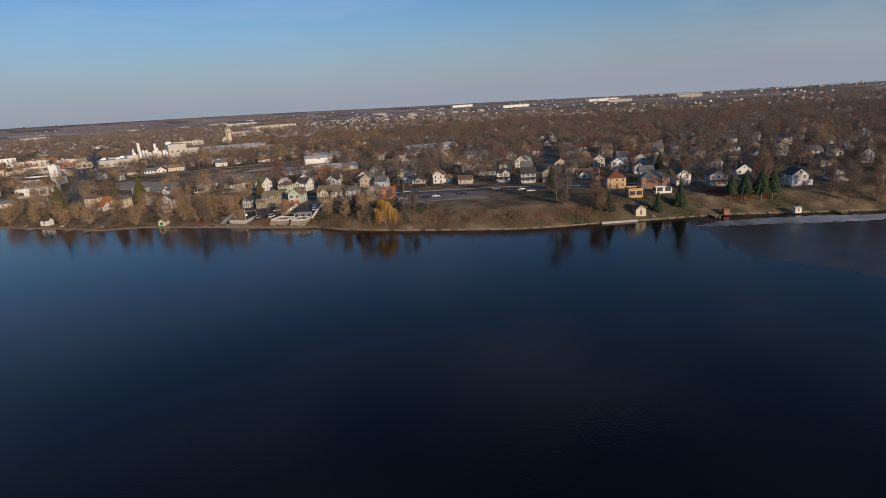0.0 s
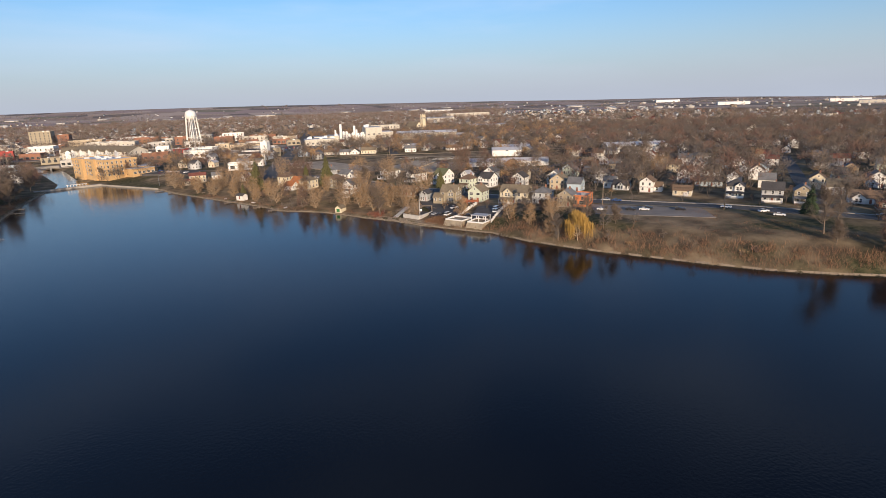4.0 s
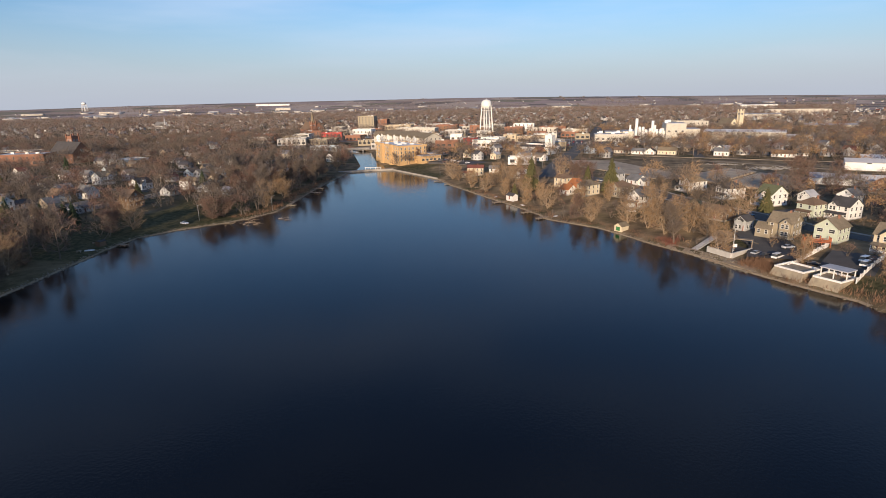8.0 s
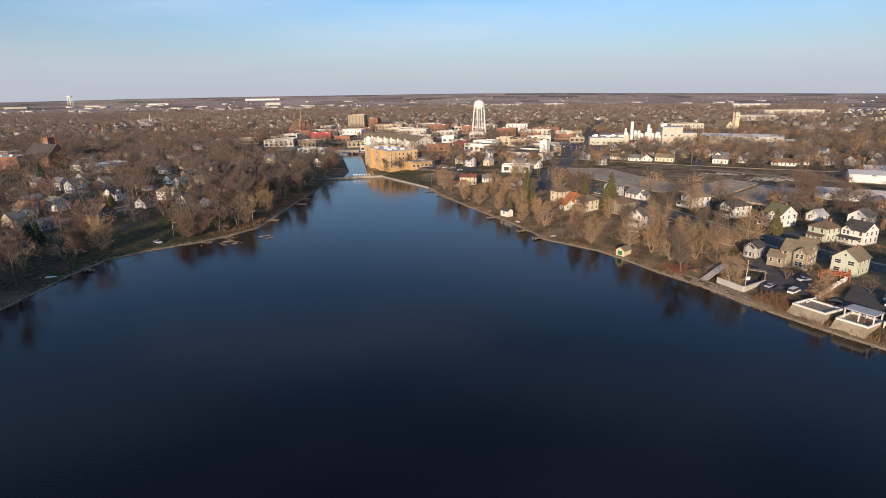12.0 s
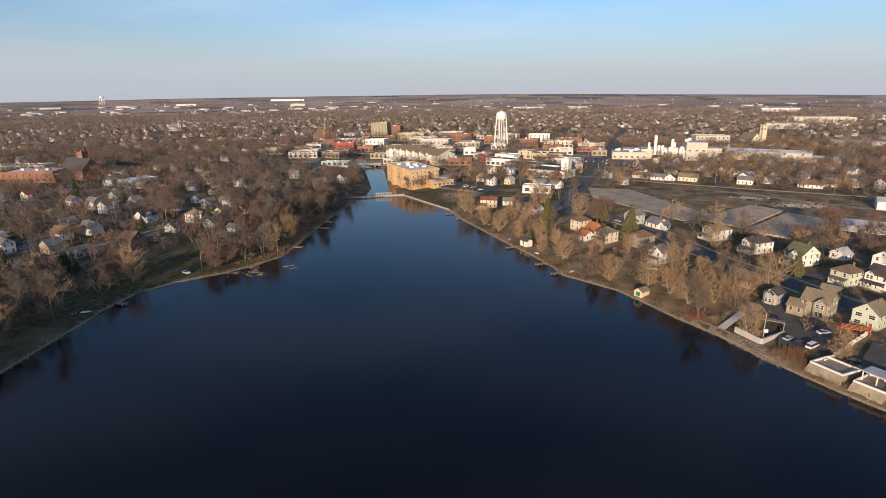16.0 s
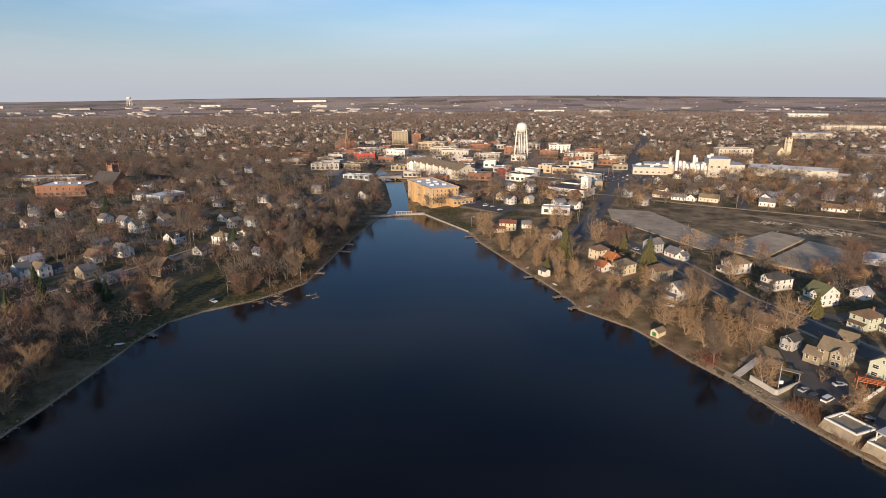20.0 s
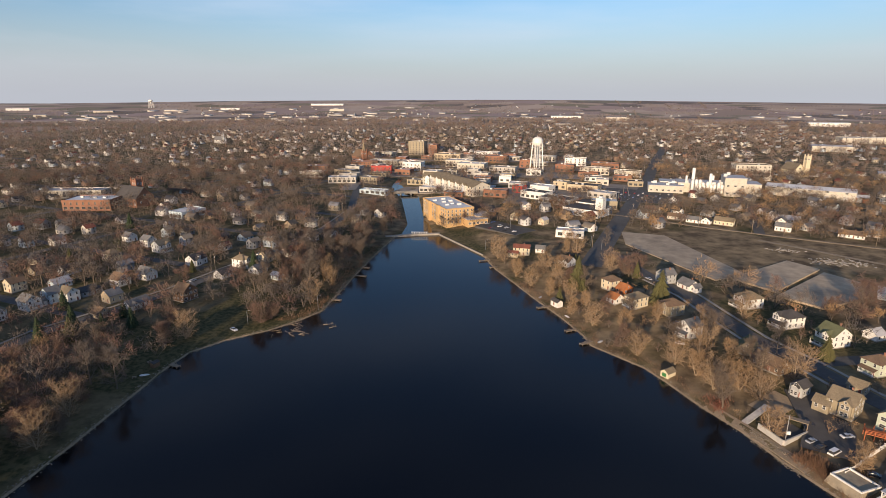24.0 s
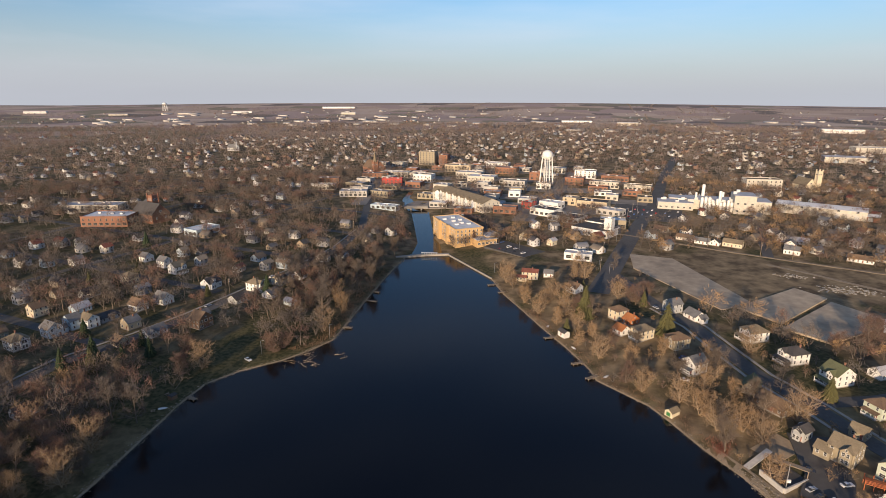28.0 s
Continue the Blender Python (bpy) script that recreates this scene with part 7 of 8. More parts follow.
shrubs(900, 40, 240, 20, 300, 1.6, 5.0, ["brown", "tawny", "grey", "russet"], "bare shrubs and small trees in the east gardens", 61)
shrubs(1100, -330, -60, 150, 480, 1.6, 5.0, ["brown", "grey", "russet"], "bare shrubs and small trees in the west gardens", 62)
shrubs(500, 150, 300, -90, 60, 1.6, 4.5, ["russet", "brown", "grey"], "bare shrubs in the south-east gardens", 63)
shrubs(500, 100, 300, 300, 470, 1.6, 5.0, ["brown", "grey", "tawny"], "bare shrubs along the railway gardens", 64)
# woods largely outside the view, added to throw shade on the west bank
wr = np.random.RandomState(52)
wx, wy = wr.uniform(-430, -116, 900), wr.uniform(-70, 165, 900)
wok = (signed(wx, wy, LAKE) > 6) & (line_gap(wx, wy, WEST_ST) > 5) & ((wx < -150) | (wr.rand(900) < 0.5))
tree_cloud("bare_woods", np.stack([wx, wy], 1)[wok], ["russet", "brown", "grey"], 220, "tall bare woods on the west shore, mostly out of view, added for shade", 10, 16, 0.09)
far1 = scatter(19000, 740, 1900, 6.0, 3.0, 5.0, 23)
az = np.degrees(np.arctan2(far1[:, 0], far1[:, 1]))
belt = np.sin(far1[:, 0] / 150) * np.cos(far1[:, 1] / 190 + 1) > -0.1
far1 = far1[(az < 38) | (np.hypot(far1[:, 0], far1[:, 1]) < 980) | (belt & (np.hypot(far1[:, 0], far1[:, 1]) < 1200))]
far1 = far1[(far1[:, 0] < 1.2 * np.abs(far1[:, 1])) | (np.random.RandomState(11).rand(len(far1)) < 0.85)]
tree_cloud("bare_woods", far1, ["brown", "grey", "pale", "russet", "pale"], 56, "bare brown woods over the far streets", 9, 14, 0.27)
far2 = scatter(9000, 1800, 3150, 6.0, 3.0, 5.0, 24)
f2 = np.sin(far2[:, 0] / 170 + 2) * np.cos(far2[:, 1] / 210) + 0.5 * np.sin(far2[:, 0] / 60) > 0.05
f2 &= (np.degrees(np.arctan2(far2[:, 0], far2[:, 1])) < 38) | (np.sin(far2[:, 1] / 90) * np.cos(far2[:, 0] / 300) > 0.45)
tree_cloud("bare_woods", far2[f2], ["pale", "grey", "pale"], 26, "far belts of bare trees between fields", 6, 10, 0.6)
# hedgerows and shelter belts between the fields
rb = np.random.RandomState(41)
rows_ = []
for k in range(120):
    a_, d_ = radians(rb.uniform(-50, 96)), rb.uniform(1050 if k % 3 else 1500, 3100)
    x0, y0 = d_ * math.sin(a_), d_ * math.cos(a_)
    w_ = radians(rb.choice([-14, 76]) + rb.uniform(-4, 4))
    n_ = rb.randint(15, 75)
    q_ = np.arange(n_) * 8.0
    rows_.append(np.stack([x0 + q_ * math.cos(w_) + rb.normal(size=n_) * 2.5, y0 + q_ * math.sin(w_) + rb.normal(size=n_) * 2.5], 1))
rows_ = np.concatenate(rows_)
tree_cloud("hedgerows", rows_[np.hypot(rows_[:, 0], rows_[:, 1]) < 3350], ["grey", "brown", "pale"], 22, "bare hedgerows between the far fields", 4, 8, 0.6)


# ---- stones, brush, logs and piers along the water ----
def along(pts, step):
    out = []
    for (x0, y0), (x1, y1) in zip(pts, pts[1:]):
        L = math.hypot(x1 - x0, y1 - y0)
        for k in range(int(L / step)):
            u = k * step / L
            out.append((x0 + (x1 - x0) * u, y0 + (y1 - y0) * u, -(y1 - y0) / L, (x1 - x0) / L))
    return out


def rocks(name, pts, step, spread, size, label, seed):
    """Broken stones tipped along the water's edge."""
    r = random.Random(seed)
    b = Build()
    ico = [(0, 0, 1), (0.9, 0, 0.2), (0.28, 0.86, 0.25), (-0.73, 0.53, 0.15), (-0.73, -0.53, 0.3), (0.28, -0.86, 0.2), (0, 0, -0.8)]
    fs = [(0, 1, 2), (0, 2, 3), (0, 3, 4), (0, 4, 5), (0, 5, 1), (6, 2, 1), (6, 3, 2), (6, 4, 3), (6, 5, 4), (6, 1, 5)]
    for x, y, nx_, ny_ in along(pts, step):
        for _ in range(6):
            o = r.uniform(-spread * 0.3, spread)
            px, py = x + nx_ * o + r.uniform(-step, step), y + ny_ * o + r.uniform(-step, step)
            s = size * r.uniform(0.4, 1.25)
            m = Matrix.LocRotScale((px, py, 0.02 + max(0, o if spread > 0 else -o) * 0.3 - 0.1 * (o * spread < 0)), Euler((r.uniform(-.5, .5), r.uniform(-.5, .5), r.uniform(0, 6.28))), (s, s * r.uniform(.6, 1), s * r.uniform(.5, .8)))
            b.add(ico, fs, m)
    return tagged(new(name, b.mesh(name, [M_STONE])), label, "stones", kind="stuff")


rocks("riprap_stones", SHORE_W[2:], 0.6, 1.5, 0.27, "grey broken stones along the west shore", 1)
rocks("riprap_stones", SHORE_E[1:-3], 0.55, 1.4, 0.21, "tan broken stones along the east shore", 2)
rocks("riprap_stones", [(71, 131), (75, 119), (78, 112)], 0.35, 3.0, 0.28, "heap of tan stones below the patio", 3)


def rubble(name, x0, y0, reach, n, label, seed):
    """Broken slabs scattered on the ground."""
    r = random.Random(seed)
    b = Build()
    for _ in range(n):
        x, y = x0 + r.gauss(0, reach), y0 + r.gauss(0, reach * 0.55)
        w, d = r.uniform(0.12, 0.6), r.uniform(0.1, 0.4)
        m = pose(x, y, level(x, y), r.uniform(-16, 16), r.uniform(-16, 16), r.uniform(0, 180))
        b.box(-w, w, -d, d, -0.15, r.uniform(0.1, 0.4), m)
    return tagged(new(name, b.mesh(name, [M_FOUND])), label, "rubble", kind="stuff")


rubble("rubble", 183, 275, 6, 150, "pale broken concrete left on the cleared yard", 15)
rubble("rubble", 168, 296, 4, 60, "small heap of broken concrete on the cleared yard", 16)


def brush(name, spots, n, h, label, seed, material):
    """Dry stalks and thicket, as many thin blades."""
    r = np.random.RandomState(seed)
    p = np.repeat(np.asarray(spots, float), n, 0)
    p = p + r.normal(size=p.shape) * 0.9
    z = levels(p[:, 0], p[:, 1])
    ok = z > 0.15
    p, z = p[ok], z[ok]
    k = len(p)
    foot = np.stack([p[:, 0], p[:, 1], z - 0.1], 1)
    a = r.uniform(0, 6.28, k)
    side = np.stack([np.cos(a), np.sin(a), np.zeros(k)], 1) * 0.045
    hh = h * r.uniform(0.4, 1.25, k)
    tip = foot + np.stack([r.normal(size=k) * 0.35 * hh, r.normal(size=k) * 0.35 * hh, hh], 1)
    v = np.stack([foot - side, foot + side, tip], 1).reshape(-1, 3)
    return tagged(new(name, big_mesh(name, v, np.arange(len(v)).reshape(-1, 3), [material])), label, "brush", kind="stuff")


rr = np.random.RandomState(31)


def spots_along(pts, lo, hi, step):
    out = []
    for x, y, nx_, ny_ in along(pts, step):
        o = rr.uniform(lo, hi)
        out.append((x + nx_ * o, y + ny_ * o))
    return out


EAST_BANK = SHORE_E[14:26]
brush("dry_brush", [(x + rr.normal() * 0.8, y + rr.normal() * 0.8) for x, y in spots_along(EAST_BANK, 1.5, 10.0, 0.4)], 24, 1.3, "tall dry brown brush on the east bank", 5, M_BRUSH)
brush("dry_brush", spots_along([(77, 118), (80, 110)], 1.5, 6.0, 0.1), 30, 1.4, "dry tawny bushes between patio and terrace", 6, M_BRUSH)
brush("dry_brush", spots_along(SHORE_E[3:13], 1.5, 5.0, 0.8), 14, 0.8, "low dry weeds along the east shore", 7, M_BRUSH)
brush("dry_brush", spots_along(SHORE_E[26:31], 4.0, 12.0, 1.4), 12, 0.9, "dry brush on the south-east bank", 8, M_BRUSH)
brush("red_brush", [(178 + rr.normal() * 3.2, -31 + rr.normal() * 4.5) for _ in range(90)], 26, 1.8, "thicket of bright red dogwood stems on the slope", 13, M_REDBRUSH)
brush("red_brush", [(70.5 + rr.normal() * 1.2, 142.5 + rr.normal() * 1.6) for _ in range(24)], 26, 1.1, "patch of bright red-orange stems by the gangway", 14, M_REDBRUSH)
brush("dry_brush", [(rr.uniform(118, 150), rr.uniform(12, 60)) for _ in range(260)], 12, 0.5, "dry grass tufts on the open lot", 9, M_BRUSH)
brush("dry_brush", [(x - rr.uniform(1.5, 7), y) for x, y, _, _ in along(SHORE_W[10:16], 0.5)], 16, 1.1, "dry weeds on the west bank", 10, M_BRUSH)


def drift_log(x, y, rot, L, rad, rise):
    r = random.Random(int(x * 31 + y))
    b = Build()
    p = Vector((0, 0, 0))
    for k in range(4):
        q = p + Vector((L / 4, r.uniform(-.15, .15) * L * 0.3, rise * L / 4))
        b.tube(p, q, rad * (1 - 0.2 * k), rad * (0.8 - 0.2 * k), 6, True)
        if k:
            w = Vector((r.uniform(.3, .9), r.uniform(-1, 1), r.uniform(0, .8))).normalized()
            b.tube(p, p + w * L * 0.35, rad * 0.5, rad * 0.12, 4)
        p = q
    ob = new("drift_log", b.mesh("drift_log", [M_BARKPALE], True))
    ob.matrix_basis = pose(x, y, 0.15, 0, 0, rot)
    return tagged(ob, "bleached fallen tree lying in the shallow water", "log", group="drift logs")


r_ = random.Random(9)
for k in range(17):
    drift_log(-70 + r_.uniform(-5, 9), 186 + r_.uniform(-3, 7), r_.uniform(-95, 80), r_.uniform(1.8, 4.6), r_.uniform(0.06, 0.14), r_.uniform(0.0, 0.3))
drift_log(-56, 193, 10, 4, 0.14, 0.05)
drift_log(-53, 190, 30, 3, 0.12, 0.05)


def pier(x, y, rot, L, label="short weathered timber pier over the water"):
    root = new("pier")
    root.matrix_basis = pose(x, y, 0, 0, 0, rot)
    b = Build()
    b.box(-0.09, 0.09, -0.09, 0.09, -1.2, 0.75)
    post = b.mesh("post", [M_WOOD])
    b = Build()
    b.box(-0.11, 0.11, -0.75, 0.75, 0.45, 0.52)
    plank = b.mesh("plank", [M_WOOD])
    n = int(L / 0.25)
    for k in range(n):
        part("plank", plank, root, m=pose(0.12 + 0.25 * k, 0, 0))
    b = Build()
    b.box(0, L, -0.6, -0.5, 0.3, 0.45)
    part("beam", b.mesh("beam", [M_WOOD]), root)
    b = Build()
    b.box(0, L, 0.5, 0.6, 0.3, 0.45)
    part("beam", b.mesh("beam", [M_WOOD]), root)
    for u in (0.1, L * 0.5, L - 0.1):
        for s in (-0.7, 0.7):
            part("post", post, root, m=pose(u, s, 0))
    return tagged(root, label, "pier", group="piers")


for x, y, rot, L in [(10, 281, 195, 6), (14, 270, 205, 5), (33, 216, 200, 6), (43, 183, 215, 5), (39, 193, 205, 4), (-56, 252, -15, 6), (-55, 265, -20, 4), (-59, 219, -10, 4), (-97, 158, -25, 4), (160, -29, 220, 5), (180, -62, 215, 4)]:
    pier(x, y, rot, L)


# ---- vehicles ----
def car_proto(name, paint, label, van=False):
    root = new(name)
    L, w = (5.2, 1.95) if van else (4.5, 1.8)
    b = Build()
    prof = [(-L / 2, 0.35), (-L / 2, 0.85), (-L / 2 + 0.1, 0.98), (-L / 2 + 1.1, 1.02), (L / 2 - 1.3, 1.02), (L / 2 - 0.1, 0.86), (L / 2, 0.72), (L / 2, 0.35)]
    n = len(prof)
    vs = [(x, -w / 2, z) for x, z in prof] + [(x, w / 2, z) for x, z in prof]
    b.add(vs, [tuple(range(n)), tuple(reversed(range(n, 2 * n)))] + [((i + 1) % n, i, n + i, n + (i + 1) % n) for i in range(n)])
    part("body", b.mesh("body", [paint]), root)
    b = Build()
    zt = 1.95 if van else 1.48
    x0, x1, x2, x3 = (-L / 2 + 0.05, -L / 2 + 0.25, L / 2 - 1.7, L / 2 - 1.0) if van else (-L / 2 + 0.5, -L / 2 + 1.2, L / 2 - 2.2, L / 2 - 1.35)
    wi, wt_ = w / 2 - 0.06, w / 2 - 0.22
    lo = [(x0, -wi, 1.0), (x3, -wi, 1.0), (x3, wi, 1.0), (x0, wi, 1.0)]
    hi = [(x1, -wt_, zt - 0.06), (x2, -wt_, zt - 0.06), (x2, wt_, zt - 0.06), (x1, wt_, zt - 0.06)]
    b.add(lo + hi, [(0, 1, 5, 4), (1, 2, 6, 5), (2, 3, 7, 6), (3, 0, 4, 7)])
    part("windows", b.mesh("windows", [M_GLASS]), root)
    b = Build()
    b.box(x1 - 0.05, x2 + 0.05, -wt_ - 0.03, wt_ + 0.03, zt - 0.06, zt)
    part("roof", b.mesh("roof", [paint]), root)
    b = Build()
    b.lathe([(0.18, -0.1), (0.32, -0.1), (0.33, 0.0), (0.32, 0.1), (0.18, 0.1)], 14)
    tyre = b.mesh("wheel", [M_RUBBER], True)
    for sx in (-L / 2 + 0.85, L / 2 - 0.9):
        for sy in (-w / 2 + 0.08, w / 2 - 0.08):
            part("wheel", tyre, root, m=pose(sx, sy, 0.33, 90, 0, 0))
    b = Build()
    b.box(L / 2 - 0.03, L / 2 + 0.02, -w / 2 + 0.1, -w / 2 + 0.5, 0.62, 0.76)
    lamp = b.mesh("headlight", [M_GALV])
    part("headlight", lamp, root)
    part("headlight", lamp, root, m=pose(0, w - 0.6, 0))
    return tagged(root, label, "car", group="parked cars")


def paint(name, c):
    return mat(name, c, tuple(v * 0.93 for v in c), rough=0.25, scale=1.0, spec=0.6)


CARS = [car_proto("car", paint("white_car_paint", (0.75, 0.75, 0.75)), "white parked saloon car"), car_proto("car", paint("dark_car_paint", (0.03, 0.03, 0.035)), "dark parked saloon car"),
        car_proto("car", paint("silver_car_paint", (0.40, 0.42, 0.45)), "silver parked saloon car"), car_proto("car", paint("red_car_paint", (0.45, 0.03, 0.03)), "red parked saloon car"),
        car_proto("car", paint("blue_car_paint", (0.04, 0.08, 0.20)), "dark blue parked saloon car"), car_proto("van", paint("white_van_paint", (0.78, 0.78, 0.78)), "tall white parked passenger van", True)]


def park(k, x, y, rot, lift=0.1):
    put(CARS[k], x, y, rot, TRUE, level(x, y) + lift)


for k, x, y, rot, lift in [(0, -87.2, 184.6, -35, 0.0), (1, 88.7, 131.4, -40, 0.06), (2, 85.5, 124.2, 25, 0.0), (1, 86.2, 121.6, 25, 0.0), (5, 88.0, 119.3, 30, 0.0), (0, 94.4, 125.1, 10, 0.0),
                     (5, 99.5, 105.0, 28, 0.0), (5, 101.5, 107.8, 28, 0.0), (1, 91.5, 110.5, -30, 0.0), (4, 76, 193, 40, 0.0), (0, 72, 178, -20, 0.0),
                     (0, 123, 78, -60, 0.1), (1, 130, 72, -60, 0.1), (0, 133, 69, -58, 0.1), (1, 136, 70, -60, 0.1), (1, 142, 62, -60, 0.1), (0, 156, 38, -60, 0.1), (4, 139, 86, -60, 0.1), (0, 158, 44, -20, 0.1),
                     (3, 12, 340, 40, 0.1), (5, 18, 344, 40, 0.1), (1, 15, 337, 40, 0.1), (2, 22, 340, 40, 0.1), (1, 20, 333, 40, 0.1), (2, 10, 352, 40, 0.1), (4, 14, 356, 40, 0.1), (0, 26, 330, 40, 0.1),
                     (0, 97, 150, -70, 0.1), (1, 104, 160, -72, 0.1), (2, -126, 232, 70, 0.1), (1, -140, 190, 60, 0.1), (0, -112, 276, 70, 0.1), (3, -148, 178, 65, 0.1), (4, -99, 310, 72, 0.1)]:
    park(k, x, y, rot, lift)
r_ = random.Random(12)
for k in range(40):
    x, y = 104 + 6.5 * (k % 10) + r_.uniform(-.4, .4), 446 + 11 * (k // 10) - 1.6 * (k % 10)
    if r_.random() < 0.7:
        park(r_.randrange(5), x, y, 65 + r_.choice([0, 180]), 0.1)


r_ = random.Random(33)
for line, picks in ((EAST_ST[1:7], (0, 1, 2, 4)), (EAST_ST[8:12], (1, 0, 2)), (WEST_ST[2:9], (1, 2, 0, 3, 4))):
    for x, y, nx_, ny_ in along(line, 21.0):
        if r_.random() < 0.6:
            o = r_.choice((-2.6, 2.6))
            park(r_.choice(picks), x + nx_ * o, y + ny_ * o, math.degrees(math.atan2(-nx_, ny_)) + r_.choice((0, 180)), 0.1)


# ---- poles and lines ----
def pole_proto(h):
    root = new("utility_pole")
    b = Build()
    b.tube((0, 0, -0.5), (0, 0, h), 0.17, 0.11, 8, True)
    part("pole", b.mesh("pole", [M_WOOD], True), root)
    b = Build()
    b.box(-1.2, 1.2, -0.06, 0.06, h - 0.9, h - 0.75)
    part("crossarm", b.mesh("crossarm", [M_WOOD]), root)
    b = Build()
    b.lathe([(0.22, h - 2.6), (0.22, h - 1.8), (0.15, h - 1.7)], 8, 0.35, 0)
    part("transformer", b.mesh("transformer", [M_GALV], True), root)
    return tagged(root, "weathered wooden utility pole with crossarm and transformer", "utility pole", group="utility poles")


def lamp_proto(h):
    root = new("street_lamp")
    b = Build()
    b.tube((0, 0, -0.3), (0, 0, h), 0.11, 0.07, 8, True)
    part("pole", b.mesh("pole", [M_GALV], True), root)
    b = Build()
    b.tube((0, 0, h - 0.1), (1.5, 0, h + 0.25), 0.045, 0.045, 5, True)
    part("arm", b.mesh("arm", [M_GALV]), root)
    b = Build()
    b.box(1.3, 1.9, -0.12, 0.12, h + 0.2, h + 0.34)
    part("lamp_head", b.mesh("lamp_head", [M_GALV]), root)
    return tagged(root, "grey steel street lamp with a short arm", "street lamp", group="street lamps")


POLE, LAMP = pole_proto(10.5), lamp_proto(8.0)
tops = []
for line, o, rot in ((EAST_ST, -6.0, 20), (WEST_ST, 5.5, -20)):
    run = []
    pts = along(line, 34.0)
    for x, y, nx_, ny_ in pts[:24]:
        px, py = x + nx_ * o, y + ny_ * o
        put(POLE, px, py, rot + 8, 0.8)
        run.append(Vector((px, py, level(px, py) + 7.85)))
    tops.append(run)
for x, y, nx_, ny_ in along([(96, 360), (118, 415), (155, 503), (219, 689)], 38.0):
    put(LAMP, x + nx_ * 7, y + ny_ * 7, 200, 0.85)
for x, y, rot in [(-104, 292, 0), (-84, 190, 0), (-62, 208, 0), (24, 338, 30), (8, 300, 0), (58, 290, 0), (70, 292, 0), (66, 300, 0)]:
    put(LAMP, x, y, rot, 0.7)
for line, o in (([(108, 377), (143, 351), (183, 326), (221, 304), (300, 262)], 3.4), ([(173, 333), (190, 378), (210, 434)], 4.5), ([(83, 330), (100, 380), (122, 432), (152, 505)], 8.5)):
    for x, y, nx_, ny_ in along(line, 26.0):
        put(POLE, x + nx_ * o, y + ny_ * o, 30, 0.85)
b = Build()
for run in tops:
    for p, q in zip(run, run[1:]):
        if (p - q).length > 70:
            continue
        for o in (-1.0, 0.0, 1.0):
            prev = None
            for k in range(7):
                u = k / 6
                c = p.lerp(q, u) + Vector((o, o * 0.2, -1.2 * 4 * u * (1 - u)))
                if prev is not None:
                    b.tube(prev, c, 0.02, 0.02, 3)
                prev = c
tagged(new("power_lines", b.mesh("power_lines", [M_RUBBER])), "thin sagging power lines between wooden poles", "power lines", kind="stuff")


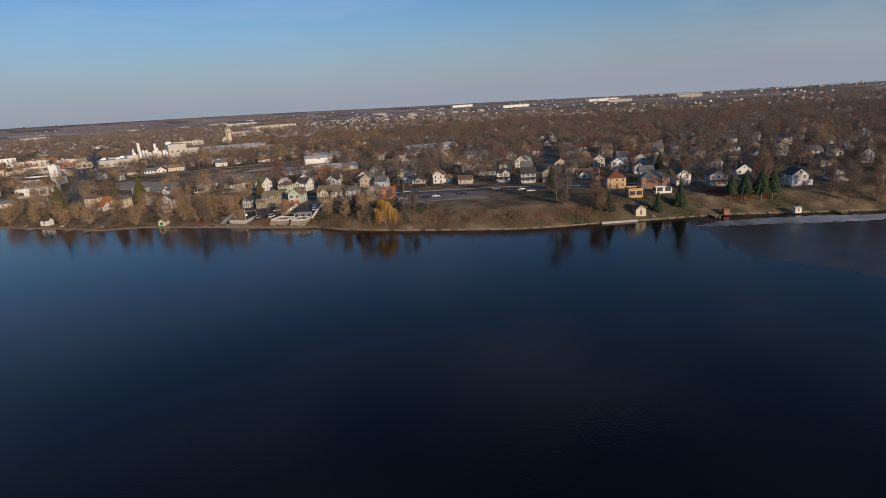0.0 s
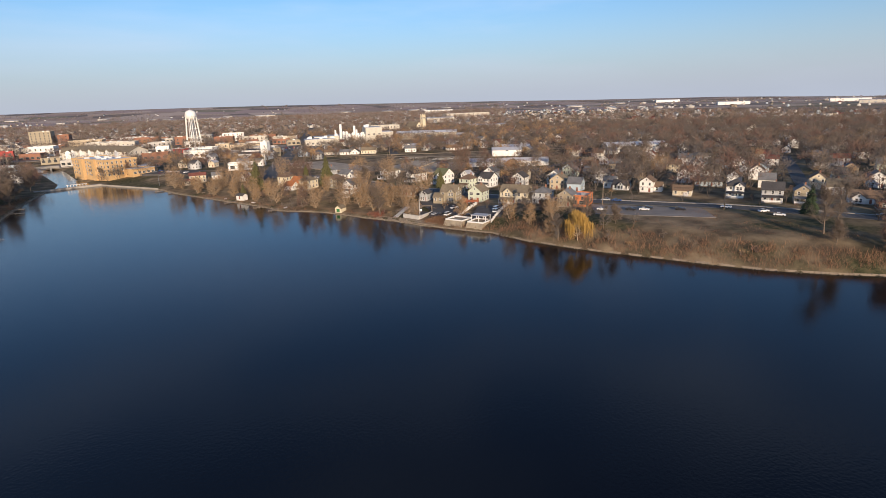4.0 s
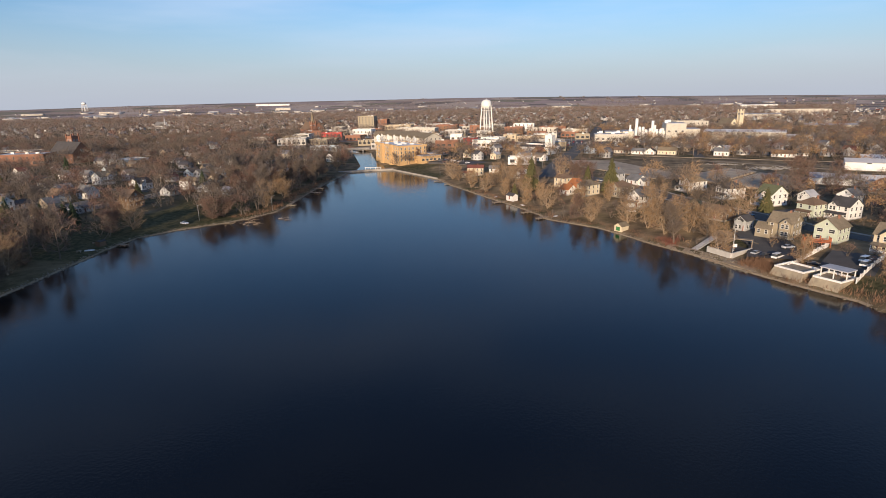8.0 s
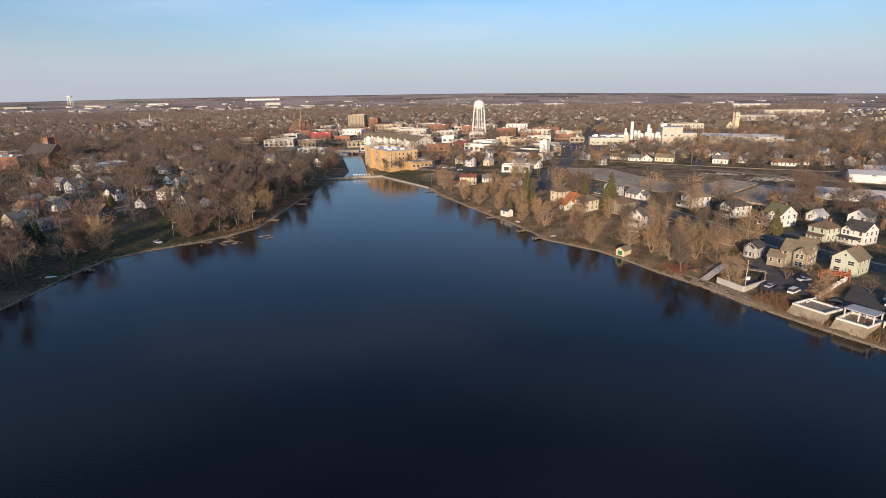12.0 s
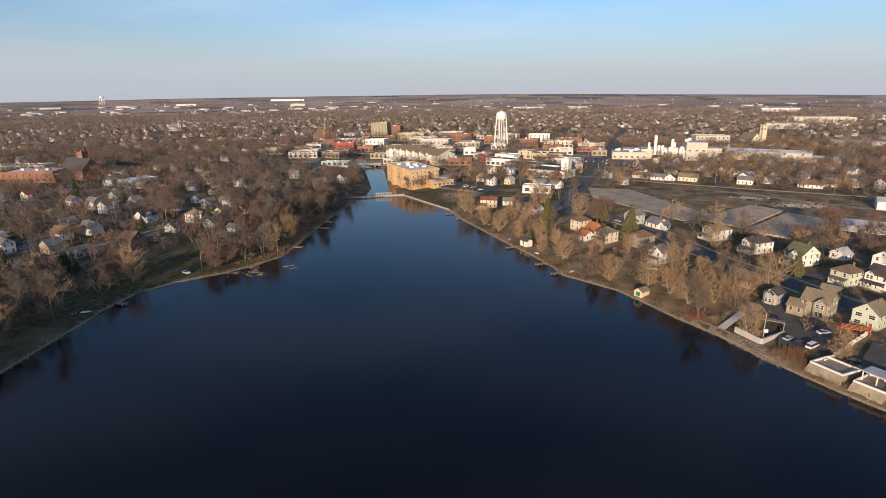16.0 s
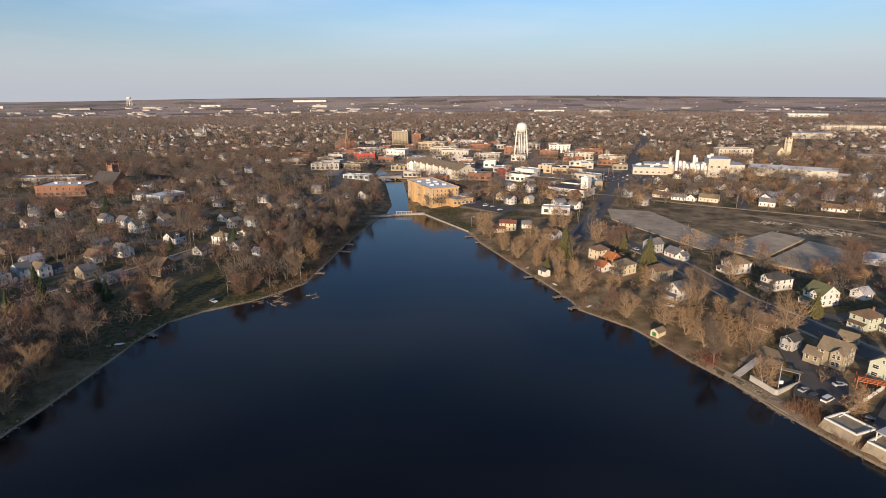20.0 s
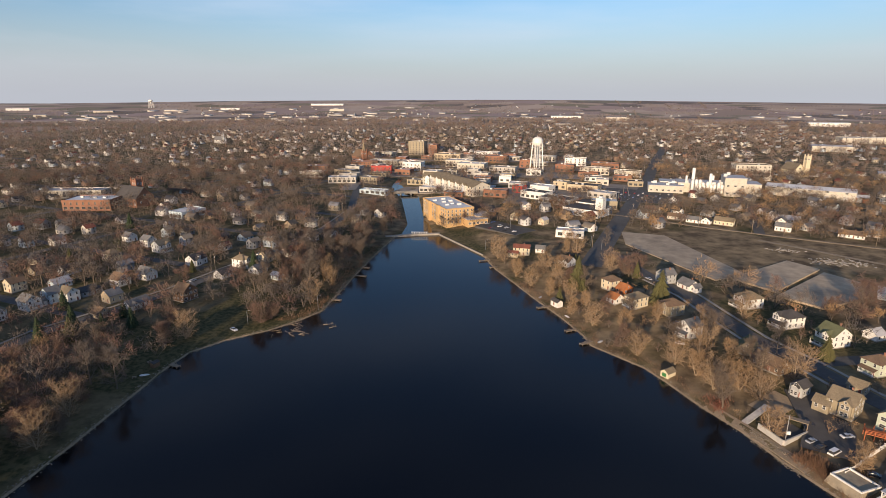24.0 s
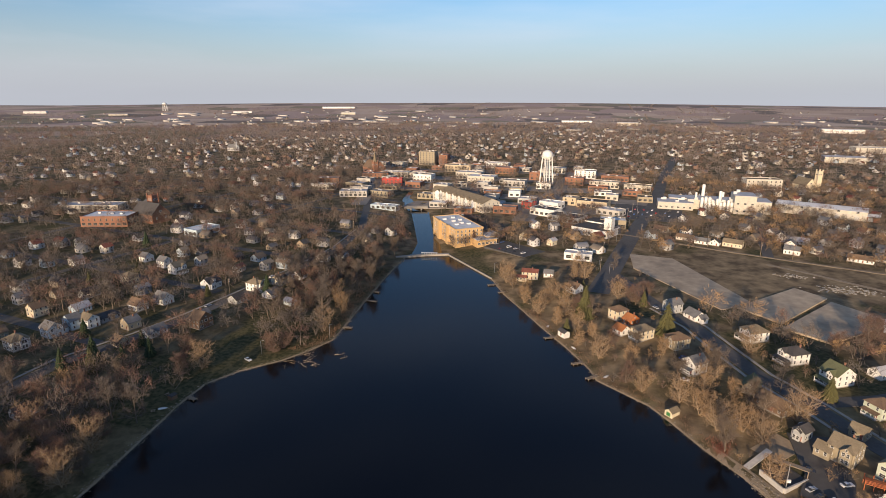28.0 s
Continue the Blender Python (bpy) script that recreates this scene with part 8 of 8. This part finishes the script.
# ---- small garden things by the shore ----
def rowing_boat(x, y, rot, label="small upturned pale rowing boat on the bank"):
    b = Build()
    rings = []
    for k, (u, w, h) in enumerate([(-1.9, 0.5, 0.30), (-1.0, 0.72, 0.48), (0.2, 0.75, 0.5), (1.2, 0.5, 0.42), (2.0, 0.06, 0.2)]):
        rings += [(u, -w, 0), (u, -w * 0.6, h * 0.8), (u, 0, h), (u, w * 0.6, h * 0.8), (u, w, 0)]
    fs = [(j * 5 + i, j * 5 + i + 1, j * 5 + i + 6, j * 5 + i + 5) for j in range(4) for i in range(4)] + [(0, 1, 2, 3, 4)]
    b.add(rings, fs)
    ob = new("rowing_boat", b.mesh("rowing_boat", [M_TRIM], True))
    ob.matrix_basis = pose(x, y, level(x, y) + 0.02, 0, 0, rot) @ Matrix.Diagonal((TRUE, TRUE, TRUE, 1))
    return tagged(ob, label, "boat", group="boats on the bank")


for x, y, rot in [(46, 182, 40), (38, 205, 120), (30, 226, 60), (-101, 150, 20), (148, -14, 30), (170, -44, 50)]:
    rowing_boat(x, y, rot)


def picnic_table(x, y, rot):
    root = new("picnic_table")
    root.matrix_basis = pose(x, y, level(x, y), 0, 0, rot)
    root.scale = (TRUE, TRUE, TRUE)
    b = Build()
    b.box(-0.9, 0.9, -0.38, 0.38, 0.70, 0.76)
    part("tabletop", b.mesh("tabletop", [M_WOOD]), root)
    for s in (-0.75, 0.75):
        b = Build()
        b.box(-0.9, 0.9, s - 0.14, s + 0.14, 0.42, 0.47)
        part("bench", b.mesh("bench", [M_WOOD]), root)
    for u in (-0.65, 0.65):
        b = Build()
        b.add([(u - .05, -.8, 0), (u + .05, -.8, 0), (u + .05, .8, 0), (u - .05, .8, 0), (u - .05, -.3, .7), (u + .05, -.3, .7), (u + .05, .3, .7), (u - .05, .3, .7)], [(4, 5, 6, 7), (0, 1, 5, 4), (1, 2, 6, 5), (2, 3, 7, 6), (3, 0, 4, 7), (3, 2, 1, 0)])
        part("trestle", b.mesh("trestle", [M_WOOD]), root)
    return tagged(root, "weathered timber picnic table on the lawn", "table", group="picnic tables")


for x, y, rot in [(-103, 148, 20), (-104, 158, 60), (34, 232, 10), (40, 214, 80), (24, 252, 30), (152, -10, 20), (-72, 206, 50), (20, 300, 10)]:
    picnic_table(x, y, rot)
# lean-to on the west shore
root = new("shed")
root.matrix_basis = pose(-101, 156, level(-101, 156), 0, 0, 70)
root.scale = (TRUE, TRUE, TRUE)
block(root, 3.2, 2.6, 1.9, 0.4, "brown", "dark", turn=90, z0=-0.8, over=0.2)
tagged(root, "low dark timber hut at the west shore", "shed")


# ---- the plan, set to metres ----
grow = Matrix.Diagonal((SCALE, SCALE, SCALE, 1))
for ob in bpy.data.objects:
    if ob.parent is None and ob.type in ("MESH", "EMPTY"):
        ob.matrix_basis = grow @ ob.matrix_basis
